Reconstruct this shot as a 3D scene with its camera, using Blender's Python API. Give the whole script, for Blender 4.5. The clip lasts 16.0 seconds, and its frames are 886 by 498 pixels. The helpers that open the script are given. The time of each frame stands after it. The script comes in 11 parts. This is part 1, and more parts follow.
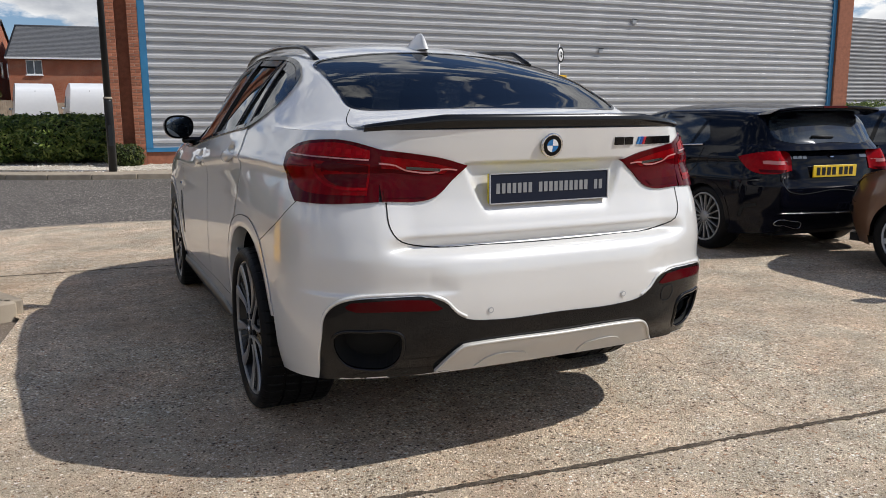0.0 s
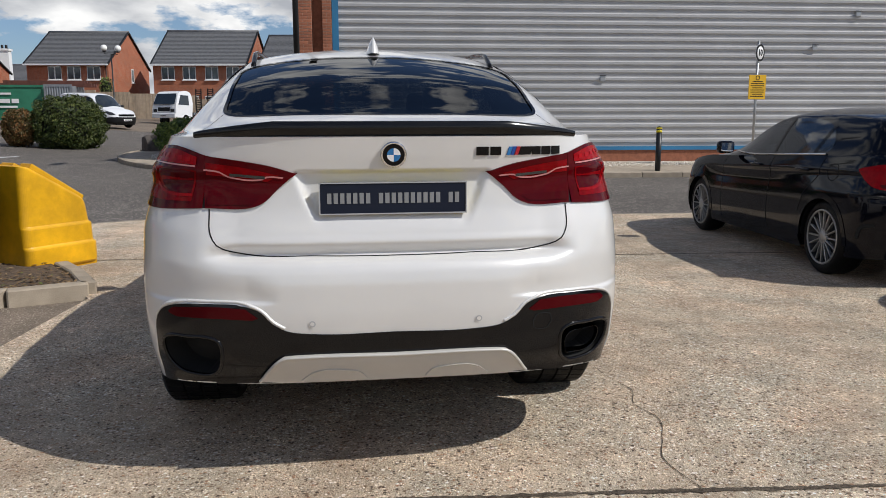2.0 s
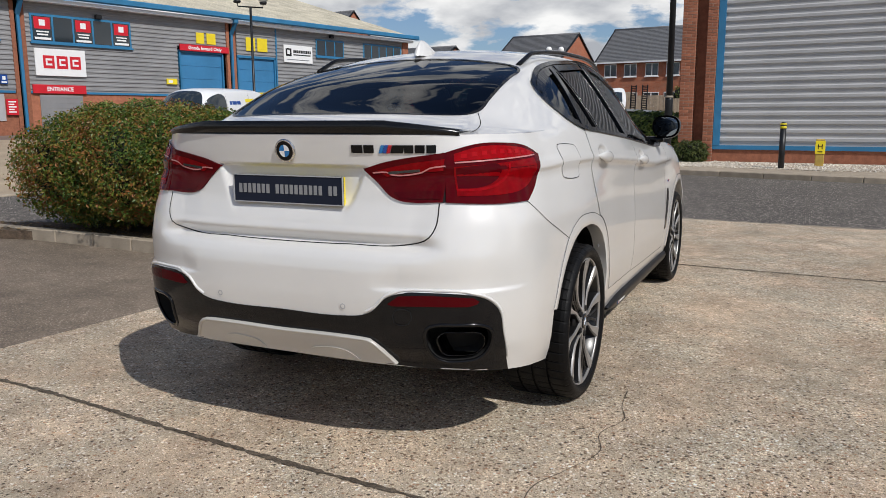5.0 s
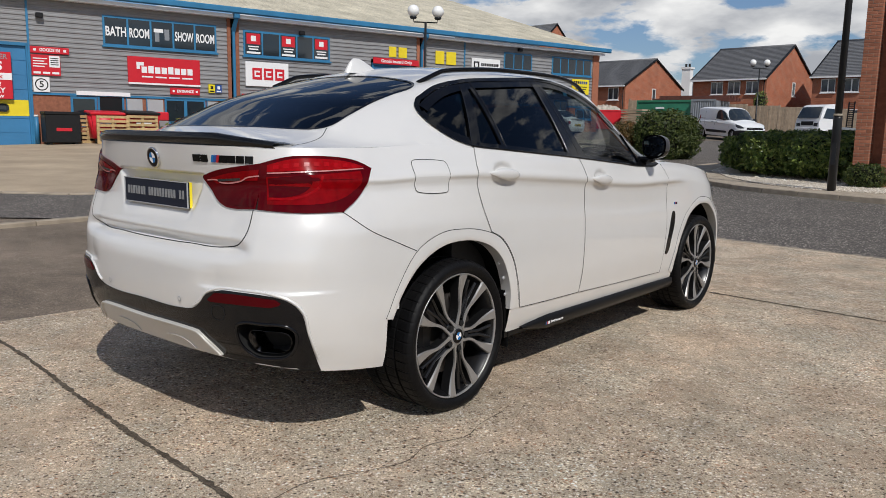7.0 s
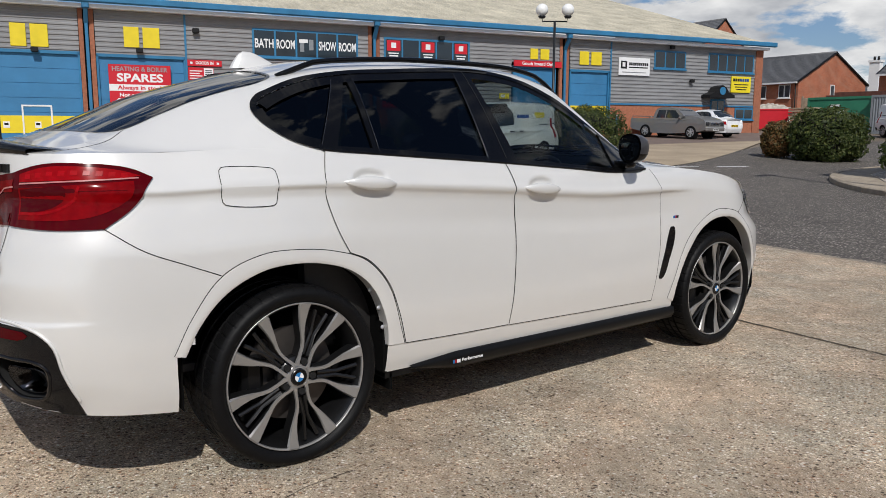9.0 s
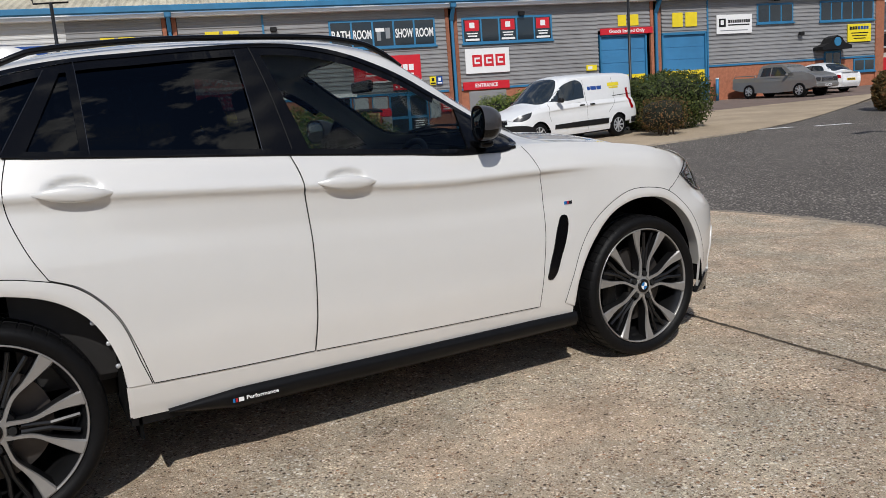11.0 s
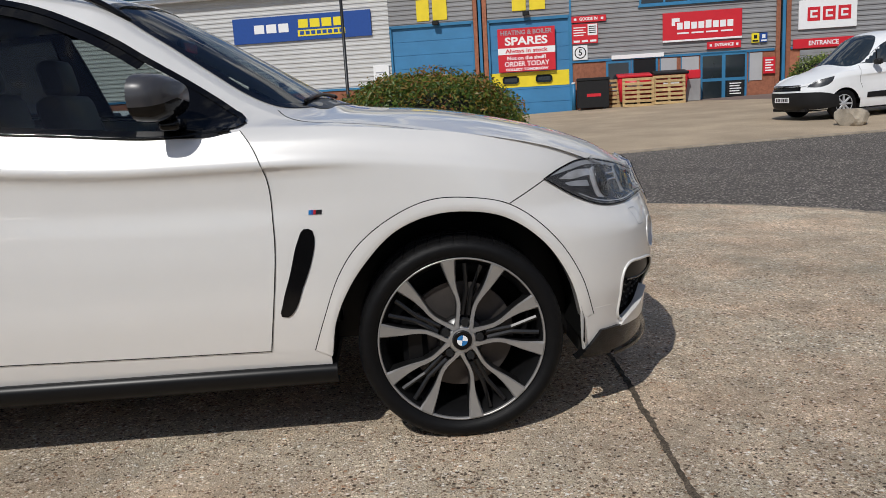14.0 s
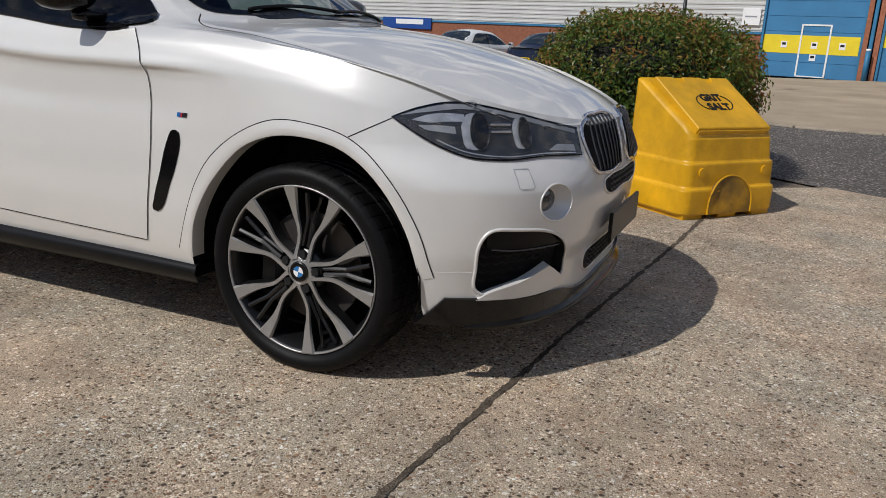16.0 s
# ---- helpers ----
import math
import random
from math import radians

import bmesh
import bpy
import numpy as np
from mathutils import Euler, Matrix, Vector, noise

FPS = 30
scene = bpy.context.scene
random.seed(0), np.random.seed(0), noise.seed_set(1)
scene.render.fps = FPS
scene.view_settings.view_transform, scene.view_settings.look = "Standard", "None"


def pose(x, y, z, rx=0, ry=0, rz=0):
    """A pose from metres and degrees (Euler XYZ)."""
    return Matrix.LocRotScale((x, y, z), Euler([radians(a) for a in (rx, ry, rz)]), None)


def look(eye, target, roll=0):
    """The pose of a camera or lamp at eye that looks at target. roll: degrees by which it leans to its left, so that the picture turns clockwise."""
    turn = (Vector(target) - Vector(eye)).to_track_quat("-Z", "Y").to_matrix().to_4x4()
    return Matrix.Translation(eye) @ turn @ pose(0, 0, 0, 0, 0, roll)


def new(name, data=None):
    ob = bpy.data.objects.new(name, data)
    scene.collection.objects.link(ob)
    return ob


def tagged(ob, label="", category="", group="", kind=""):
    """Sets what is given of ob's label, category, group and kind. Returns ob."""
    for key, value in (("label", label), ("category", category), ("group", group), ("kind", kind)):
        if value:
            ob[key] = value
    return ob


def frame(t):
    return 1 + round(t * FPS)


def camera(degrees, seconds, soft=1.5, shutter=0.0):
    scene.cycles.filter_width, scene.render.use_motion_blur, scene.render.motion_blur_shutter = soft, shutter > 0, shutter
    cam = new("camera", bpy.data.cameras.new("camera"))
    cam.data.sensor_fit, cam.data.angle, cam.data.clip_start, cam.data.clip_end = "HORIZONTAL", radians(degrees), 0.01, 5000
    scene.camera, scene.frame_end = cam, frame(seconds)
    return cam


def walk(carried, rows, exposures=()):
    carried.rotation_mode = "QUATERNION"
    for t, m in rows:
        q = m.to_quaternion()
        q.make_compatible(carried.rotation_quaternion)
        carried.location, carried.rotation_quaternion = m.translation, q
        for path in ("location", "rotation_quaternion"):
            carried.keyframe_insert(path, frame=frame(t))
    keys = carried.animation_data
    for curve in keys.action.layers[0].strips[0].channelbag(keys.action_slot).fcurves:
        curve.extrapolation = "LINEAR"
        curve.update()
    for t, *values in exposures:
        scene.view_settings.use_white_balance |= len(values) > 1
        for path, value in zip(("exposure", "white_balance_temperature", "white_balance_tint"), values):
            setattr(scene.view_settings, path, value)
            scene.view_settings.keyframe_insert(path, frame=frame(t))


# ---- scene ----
cam = camera(59.5, 16.0, soft=0.8)
PATH = [
    (0, (-1.61, -3.49, 1.307), (-0.78, -1.702, 0.971), -0.4),
    (0.5, (-1.269, -3.577, 1.324), (-0.581, -1.73, 0.981), -0.2),
    (1, (-0.944, -3.735, 1.316), (-0.392, -1.844, 0.967), -0.0),
    (1.5, (-0.589, -3.74, 1.311), (-0.172, -1.814, 0.968), 0.1),
    (2, (-0.211, -3.752, 1.32), (0.064, -1.799, 0.991), -0.1),
    (2.5, (0.177, -3.844, 1.333), (0.295, -1.873, 1.019), -0.4),
    (3, (0.535, -3.788, 1.315), (0.464, -1.812, 1.01), -0.6),
    (3.5, (0.897, -3.755, 1.315), (0.612, -1.799, 1.011), -0.9),
    (4, (1.239, -3.758, 1.334), (0.744, -1.845, 1.025), -0.8),
    (4.2, (1.359, -3.724, 1.326), (0.786, -1.834, 1.007), -0.7),
    (6.3, (2.822, -3.182, 1.342), (1.698, -1.558, 1.024), 0.5),
    (6.5, (2.98, -3.102, 1.348), (1.815, -1.507, 1.032), 0.6),
    (7, (3.223, -2.834, 1.351), (1.957, -1.317, 1.042), 1.0),
    (7.5, (3.383, -2.512, 1.354), (2.025, -1.077, 1.048), 1.5),
    (8, (3.591, -2.157, 1.348), (2.153, -0.802, 1.043), 1.5),
    (8.5, (3.661, -1.77, 1.337), (2.156, -0.49, 1.03), 1.1),
    (9, (3.688, -1.394, 1.346), (2.128, -0.18, 1.043), 0.2),
    (9.5, (3.799, -0.981, 1.347), (2.195, 0.175, 1.05), -1.5),
    (9.7, (3.811, -0.824, 1.34), (2.191, 0.313, 1.046), -2.1),
    (11.8, (3.889, 0.828, 1.251), (2.089, 1.622, 0.891), -4.4),
    (12, (3.851, 1.011, 1.239), (2.032, 1.761, 0.88), -4.3),
    (12.5, (3.798, 1.466, 1.251), (1.931, 2.086, 0.888), -4.1),
    (13, (3.7, 1.879, 1.227), (1.793, 2.361, 0.864), -4.2),
    (13.5, (3.667, 2.327, 1.2), (1.726, 2.644, 0.833), -3.9),
    (14, (3.56, 2.729, 1.196), (1.6, 2.845, 0.818), -3.3),
    (14.5, (3.497, 3.148, 1.203), (1.54, 3.043, 0.805), -2.2),
    (15, (3.438, 3.594, 1.243), (1.513, 3.263, 0.811), -1.0),
    (15.5, (3.267, 3.991, 1.209), (1.402, 3.443, 0.737), 0.6),
    (16, (3.068, 4.366, 1.155), (1.294, 3.608, 0.626), 2.9),
]
walk(cam, [(t, look(eye, target, roll)) for t, eye, target, roll in PATH], exposures=((0.0, 0.2), (1.5, 0.09), (3.0, 0.03), (4.2, 0.05), (6.3, -0.11), (9.5, -0.1), (12.0, -0.06), (14.0, -0.18), (16.0, -0.23)))

# ---- world and sun ----
SUN_WAY = Vector((0.85, -0.47, 1.0)).normalized()
world = bpy.data.worlds.new("sky")
scene.world = world
world.use_nodes = True
wn, wl = world.node_tree.nodes, world.node_tree.links
wn.clear()
w_out = wn.new("ShaderNodeOutputWorld")
w_bg = wn.new("ShaderNodeBackground")
w_sky = wn.new("ShaderNodeTexSky")
w_sky.sky_type = "NISHITA"
w_sky.sun_disc = False
w_sky.sun_elevation = math.asin(SUN_WAY.z)
w_sky.sun_rotation = math.atan2(SUN_WAY.x, SUN_WAY.y)
w_sky.altitude, w_sky.air_density, w_sky.dust_density, w_sky.ozone_density = 50, 1.0, 0.6, 1.4
w_co = wn.new("ShaderNodeTexCoord")
w_map = wn.new("ShaderNodeMapping")
w_map.inputs["Scale"].default_value = (1.0, 1.0, 2.6)
w_map.inputs["Location"].default_value = (0.62, 0.3, 0.0)
w_noise = wn.new("ShaderNodeTexNoise")
w_noise.inputs["Scale"].default_value, w_noise.inputs["Detail"].default_value = 7.5, 10.0
w_noise.inputs["Roughness"].default_value = 0.56
w_ramp = wn.new("ShaderNodeValToRGB")
w_ramp.color_ramp.elements[0].position, w_ramp.color_ramp.elements[1].position = 0.455, 0.52
w_shade = wn.new("ShaderNodeTexNoise")
w_shade.inputs["Scale"].default_value, w_shade.inputs["Detail"].default_value = 9.0, 6.0
w_cloud = wn.new("ShaderNodeValToRGB")
w_cloud.color_ramp.elements[0].position, w_cloud.color_ramp.elements[1].position = 0.36, 0.66
w_cloud.color_ramp.elements[0].color = (6.2, 6.5, 7.1, 1)
w_cloud.color_ramp.elements[1].color = (14.2, 14.2, 14.1, 1)
w_mix = wn.new("ShaderNodeMix")
w_mix.data_type = "RGBA"
wl.new(w_co.outputs["Generated"], w_map.inputs["Vector"])
wl.new(w_map.outputs["Vector"], w_noise.inputs["Vector"])
wl.new(w_map.outputs["Vector"], w_shade.inputs["Vector"])
w_sep = wn.new("ShaderNodeSeparateXYZ")
w_high = wn.new("ShaderNodeMapRange")
w_high.interpolation_type = "SMOOTHSTEP"
for key, value in (("From Min", 0.22), ("From Max", 0.75), ("To Min", 0.0), ("To Max", 0.085)):
    w_high.inputs[key].default_value = value
w_thin = wn.new("ShaderNodeMath")
w_thin.operation = "SUBTRACT"
wl.new(w_co.outputs["Generated"], w_sep.inputs["Vector"])
wl.new(w_sep.outputs["Z"], w_high.inputs["Value"])
wl.new(w_noise.outputs["Fac"], w_thin.inputs[0])
wl.new(w_high.outputs["Result"], w_thin.inputs[1])
wl.new(w_thin.outputs["Value"], w_ramp.inputs["Fac"])
wl.new(w_shade.outputs["Fac"], w_cloud.inputs["Fac"])
wl.new(w_ramp.outputs["Color"], w_mix.inputs["Factor"])
w_blue = wn.new("ShaderNodeMix")
w_blue.data_type, w_blue.blend_type = "RGBA", "MULTIPLY"
w_blue.inputs["Factor"].default_value = 1.0
w_blue.inputs["B"].default_value = (0.84, 0.97, 1.2, 1)
wl.new(w_sky.outputs["Color"], w_blue.inputs["A"])
wl.new(w_blue.outputs["Result"], w_mix.inputs["A"])
wl.new(w_cloud.outputs["Color"], w_mix.inputs["B"])
wl.new(w_mix.outputs["Result"], w_bg.inputs["Color"])
wl.new(w_bg.outputs["Background"], w_out.inputs["Surface"])
w_bg.inputs["Strength"].default_value = 0.068
sun = bpy.data.lights.new("sun", "SUN")
sun.energy, sun.angle, sun.color = 3.65, radians(0.53), (1.0, 0.972, 0.93)
sun_ob = new("sun", sun)
sun_ob.matrix_world = look((20, -10, 30), Vector((20, -10, 30)) - SUN_WAY)

# ---- materials ----
def mat(name, color, rough=0.6, metal=0.0, vary=0.15, scale=8.0, fine=0.0, fine_scale=200.0, bump=0.0, bump_scale=120.0, coat=0.0, spec=0.5, rand=0.0, dark=None, stain=0.0, stain_scale=0.7):
    """A procedural surface: base colour with variation at two scales, fine grain, stains, relief and gloss."""
    m = bpy.data.materials.new(name)
    m.use_nodes = True
    n, l = m.node_tree.nodes, m.node_tree.links
    p = n["Principled BSDF"]
    p.inputs["Roughness"].default_value, p.inputs["Metallic"].default_value = rough, metal
    p.inputs["Coat Weight"].default_value, p.inputs["Coat Roughness"].default_value = coat, 0.03
    p.inputs["Specular IOR Level"].default_value = spec
    co = n.new("ShaderNodeTexCoord")
    c = Vector(color)
    d = Vector(dark) if dark else c * (1 - vary)
    big = n.new("ShaderNodeTexNoise")
    big.inputs["Scale"].default_value, big.inputs["Detail"].default_value = scale, 6.0
    l.new(co.outputs["Object"], big.inputs["Vector"])
    ramp = n.new("ShaderNodeValToRGB")
    ramp.color_ramp.elements[0].position, ramp.color_ramp.elements[1].position = 0.32, 0.68
    ramp.color_ramp.elements[0].color = (*d, 1)
    ramp.color_ramp.elements[1].color = (*c, 1)
    l.new(big.outputs["Fac"], ramp.inputs["Fac"])
    col = ramp.outputs["Color"]

    def mul(a, src, lo, hi):
        mr = n.new("ShaderNodeMapRange")
        mr.inputs["From Min"].default_value, mr.inputs["From Max"].default_value = 0.3, 0.7
        mr.inputs["To Min"].default_value, mr.inputs["To Max"].default_value = lo, hi
        l.new(src, mr.inputs["Value"])
        mx = n.new("ShaderNodeMix")
        mx.data_type, mx.blend_type = "RGBA", "MULTIPLY"
        mx.inputs["Factor"].default_value = 1.0
        l.new(a, mx.inputs["A"])
        l.new(mr.outputs["Result"], mx.inputs["B"])
        return mx.outputs["Result"]
    if fine:
        f = n.new("ShaderNodeTexNoise")
        f.inputs["Scale"].default_value, f.inputs["Detail"].default_value = fine_scale, 3.0
        l.new(co.outputs["Object"], f.inputs["Vector"])
        col = mul(col, f.outputs["Fac"], 1 - fine, 1 + fine)
    if stain:
        s = n.new("ShaderNodeTexNoise")
        s.inputs["Scale"].default_value, s.inputs["Detail"].default_value = stain_scale, 8.0
        s.inputs["Roughness"].default_value = 0.65
        l.new(co.outputs["Object"], s.inputs["Vector"])
        col = mul(col, s.outputs["Fac"], 1 - stain, 1 + stain * 0.4)
    if rand:
        o = n.new("ShaderNodeObjectInfo")
        mr = n.new("ShaderNodeMapRange")
        mr.inputs["To Min"].default_value, mr.inputs["To Max"].default_value = 1 - rand, 1 + rand
        l.new(o.outputs["Random"], mr.inputs["Value"])
        mx = n.new("ShaderNodeMix")
        mx.data_type, mx.blend_type = "RGBA", "MULTIPLY"
        mx.inputs["Factor"].default_value = 1.0
        l.new(col, mx.inputs["A"])
        l.new(mr.outputs["Result"], mx.inputs["B"])
        col = mx.outputs["Result"]
    l.new(col, p.inputs["Base Color"])
    if bump:
        b = n.new("ShaderNodeTexNoise")
        b.inputs["Scale"].default_value, b.inputs["Detail"].default_value = bump_scale, 4.0
        l.new(co.outputs["Object"], b.inputs["Vector"])
        bn = n.new("ShaderNodeBump")
        bn.inputs["Strength"].default_value, bn.inputs["Distance"].default_value = bump, 0.01
        l.new(b.outputs["Fac"], bn.inputs["Height"])
        l.new(bn.outputs["Normal"], p.inputs["Normal"])
    return m


def aggregate(name, base, stones, scale, rough=0.85, stain=0.25, relief=0.5, spread=0.45):
    """Exposed-aggregate surface: small stones of several colours in a paste, with stains."""
    m = bpy.data.materials.new(name)
    m.use_nodes = True
    n, l = m.node_tree.nodes, m.node_tree.links
    p = n["Principled BSDF"]
    p.inputs["Roughness"].default_value = rough
    p.inputs["Specular IOR Level"].default_value = 0.25
    co = n.new("ShaderNodeTexCoord")
    vo = n.new("ShaderNodeTexVoronoi")
    vo.inputs["Scale"].default_value = scale
    l.new(co.outputs["Object"], vo.inputs["Vector"])
    sep = n.new("ShaderNodeSeparateColor")
    l.new(vo.outputs["Color"], sep.inputs["Color"])
    r = n.new("ShaderNodeValToRGB")
    r.color_ramp.interpolation = "CONSTANT"
    while len(r.color_ramp.elements) < len(stones):
        r.color_ramp.elements.new(0.5)
    for i, (at, c) in enumerate(stones):
        r.color_ramp.elements[i].position, r.color_ramp.elements[i].color = at, (*c, 1)
    l.new(sep.outputs["Red"], r.inputs["Fac"])
    edge = n.new("ShaderNodeMapRange")
    edge.inputs["From Min"].default_value, edge.inputs["From Max"].default_value = spread, spread + 0.12
    l.new(vo.outputs["Distance"], edge.inputs["Value"])
    mx = n.new("ShaderNodeMix")
    mx.data_type = "RGBA"
    l.new(edge.outputs["Result"], mx.inputs["Factor"])
    l.new(r.outputs["Color"], mx.inputs["A"])
    mx.inputs["B"].default_value = (*base, 1)
    col = mx.outputs["Result"]
    for sc, lo, hi in ((0.45, 1 - stain, 1 + stain * 0.5), (3.5, 1 - stain * 0.6, 1 + stain * 0.35), (30.0, 0.9, 1.08)):
        s = n.new("ShaderNodeTexNoise")
        s.inputs["Scale"].default_value, s.inputs["Detail"].default_value, s.inputs["Roughness"].default_value = sc, 7.0, 0.62
        l.new(co.outputs["Object"], s.inputs["Vector"])
        mr = n.new("ShaderNodeMapRange")
        mr.inputs["From Min"].default_value, mr.inputs["From Max"].default_value = 0.3, 0.7
        mr.inputs["To Min"].default_value, mr.inputs["To Max"].default_value = lo, hi
        l.new(s.outputs["Fac"], mr.inputs["Value"])
        k = n.new("ShaderNodeMix")
        k.data_type, k.blend_type = "RGBA", "MULTIPLY"
        k.inputs["Factor"].default_value = 1.0
        l.new(col, k.inputs["A"])
        l.new(mr.outputs["Result"], k.inputs["B"])
        col = k.outputs["Result"]
    l.new(col, p.inputs["Base Color"])
    bn = n.new("ShaderNodeBump")
    bn.invert = True
    bn.inputs["Strength"].default_value, bn.inputs["Distance"].default_value = relief, 0.004
    l.new(vo.outputs["Distance"], bn.inputs["Height"])
    l.new(bn.outputs["Normal"], p.inputs["Normal"])
    return m


def glassy(name, tint, rough=0.0, alpha_mix=0.0, ior=1.5):
    """Thin tinted glass: clear transmission coloured by the tint with a mirror-like coat by Fresnel."""
    m = bpy.data.materials.new(name)
    m.use_nodes = True
    n, l = m.node_tree.nodes, m.node_tree.links
    n.remove(n["Principled BSDF"])
    tr = n.new("ShaderNodeBsdfTransparent")
    tr.inputs["Color"].default_value = (*tint, 1)
    gl = n.new("ShaderNodeBsdfGlossy")
    gl.inputs["Roughness"].default_value = rough
    lw = n.new("ShaderNodeLayerWeight")
    lw.inputs["Blend"].default_value = 0.5
    pw = n.new("ShaderNodeMath")
    pw.operation, pw.inputs[1].default_value = "POWER", 5.0
    l.new(lw.outputs["Facing"], pw.inputs[0])
    f0 = ((ior - 1) / (ior + 1)) ** 2
    fr = n.new("ShaderNodeMath")
    fr.operation, fr.inputs[1].default_value, fr.inputs[2].default_value = "MULTIPLY_ADD", 1 - f0, f0
    l.new(pw.outputs["Value"], fr.inputs[0])
    mx = n.new("ShaderNodeMixShader")
    l.new(fr.outputs["Value"], mx.inputs["Fac"])
    l.new(tr.outputs["BSDF"], mx.inputs[1])
    l.new(gl.outputs["BSDF"], mx.inputs[2])
    l.new(mx.outputs["Shader"], n["Material Output"].inputs["Surface"])
    return m


def worn_concrete(name):
    """Old brushed concrete: cement paste worn down to pebbles of two sizes in patches, with tints, pits and stains."""
    m = bpy.data.materials.new(name)
    m.use_nodes = True
    n, l = m.node_tree.nodes, m.node_tree.links
    p = n["Principled BSDF"]
    p.inputs["Roughness"].default_value, p.inputs["Specular IOR Level"].default_value = 0.88, 0.2
    co = n.new("ShaderNodeTexCoord")

    def wave(scale, detail, rough=0.55):
        t = n.new("ShaderNodeTexNoise")
        t.inputs["Scale"].default_value, t.inputs["Detail"].default_value, t.inputs["Roughness"].default_value = scale, detail, rough
        l.new(co.outputs["Object"], t.inputs["Vector"])
        return t

    def span(src, a, b, c, d):
        r = n.new("ShaderNodeMapRange")
        for k, v in (("From Min", a), ("From Max", b), ("To Min", c), ("To Max", d)):
            r.inputs[k].default_value = v
        l.new(src, r.inputs["Value"])
        return r.outputs["Result"]

    def blend(kind, fac, a, b):
        x = n.new("ShaderNodeMix")
        x.data_type, x.blend_type = "RGBA", kind
        for key, v in (("Factor", fac), ("A", a), ("B", b)):
            if isinstance(v, (float, tuple)):
                x.inputs[key].default_value = v if isinstance(v, float) else (*v, 1)
            else:
                l.new(v, x.inputs[key])
        return x.outputs["Result"]

    def sums(op, a, b):
        x = n.new("ShaderNodeMath")
        x.operation = op
        for k, v in enumerate((a, b)):
            if isinstance(v, float):
                x.inputs[k].default_value = v
            else:
                l.new(v, x.inputs[k])
        return x.outputs["Value"]

    worn = span(wave(0.8, 6.0, 0.62).outputs["Fac"], 0.36, 0.62, 0.0, 1.0)
    fine = wave(230.0, 4.0, 0.7)
    col = blend("MIX", span(fine.outputs["Fac"], 0.3, 0.7, 0.0, 1.0), (0.275, 0.228, 0.168), (0.84, 0.73, 0.575))
    shift = wave(26.0, 2.0)
    wv = n.new("ShaderNodeVectorMath")
    wv.operation = "MULTIPLY_ADD"
    l.new(shift.outputs["Color"], wv.inputs[0])
    wv.inputs[1].default_value = (0.012, 0.012, 0.0)
    l.new(co.outputs["Object"], wv.inputs[2])
    high = None
    for scale, lo, hi in ((140.0, 0.50, 0.14), (66.0, 0.84, 0.34)):
        vo = n.new("ShaderNodeTexVoronoi")
        vo.inputs["Scale"].default_value = scale
        l.new(wv.outputs["Vector"], vo.inputs["Vector"])
        sep = n.new("ShaderNodeSeparateColor")
        l.new(vo.outputs["Color"], sep.inputs["Color"])
        ramp = n.new("ShaderNodeValToRGB")
        ramp.color_ramp.interpolation = "CONSTANT"
        for k, (at, c) in enumerate(((0.0, (0.58, 0.49, 0.36)), (0.22, (0.25, 0.18, 0.125)), (0.42, (0.86, 0.78, 0.64)), (0.66, (0.11, 0.085, 0.065)), (0.78, (0.44, 0.27, 0.17)), (0.86, (0.97, 0.94, 0.88)))):
            if k > 1:
                ramp.color_ramp.elements.new(at)
            ramp.color_ramp.elements[k].position, ramp.color_ramp.elements[k].color = at, (*c, 1)
        l.new(sep.outputs["Red"], ramp.inputs["Fac"])
        there = sums("GREATER_THAN", sep.outputs["Green"], span(worn, 0.0, 1.0, lo, hi))
        edge = span(vo.outputs["Distance"], 0.34, 0.56, 1.0, 0.0)
        stone = sums("MULTIPLY", there, edge)
        col = blend("MIX", stone, col, ramp.outputs["Color"])
        up = sums("MULTIPLY", stone, span(sep.outputs["Blue"], 0.0, 1.0, 0.3, 1.0))
        high = up if high is None else sums("ADD", high, up)
    pits = n.new("ShaderNodeTexVoronoi")
    pits.inputs["Scale"].default_value = 6.0
    l.new(wv.outputs["Vector"], pits.inputs["Vector"])
    col = blend("MIX", span(pits.outputs["Distance"], 0.03, 0.05, 0.65, 0.0), col, (0.035, 0.03, 0.025))
    tint = n.new("ShaderNodeValToRGB")
    tint.color_ramp.elements[0].position, tint.color_ramp.elements[1].position = 0.36, 0.64
    tint.color_ramp.elements[0].color, tint.color_ramp.elements[1].color = (1.09, 0.975, 0.90, 1), (1.0, 0.985, 0.955, 1)
    l.new(wave(1.7, 4.0).outputs["Fac"], tint.inputs["Fac"])
    col = blend("MULTIPLY", 1.0, col, tint.outputs["Color"])
    for scale, lo, hi in ((0.4, 0.74, 1.17), (2.4, 0.76, 1.20), (14.0, 0.83, 1.15)):
        col = blend("MULTIPLY", 1.0, col, span(wave(scale, 7.0, 0.62).outputs["Fac"], 0.32, 0.68, lo, hi))
    l.new(col, p.inputs["Base Color"])
    bn = n.new("ShaderNodeBump")
    bn.inputs["Strength"].default_value, bn.inputs["Distance"].default_value = 1.0, 0.006
    l.new(sums("ADD", high, span(fine.outputs["Fac"], 0.3, 0.7, 0.0, 0.5)), bn.inputs["Height"])
    l.new(bn.outputs["Normal"], p.inputs["Normal"])
    return m


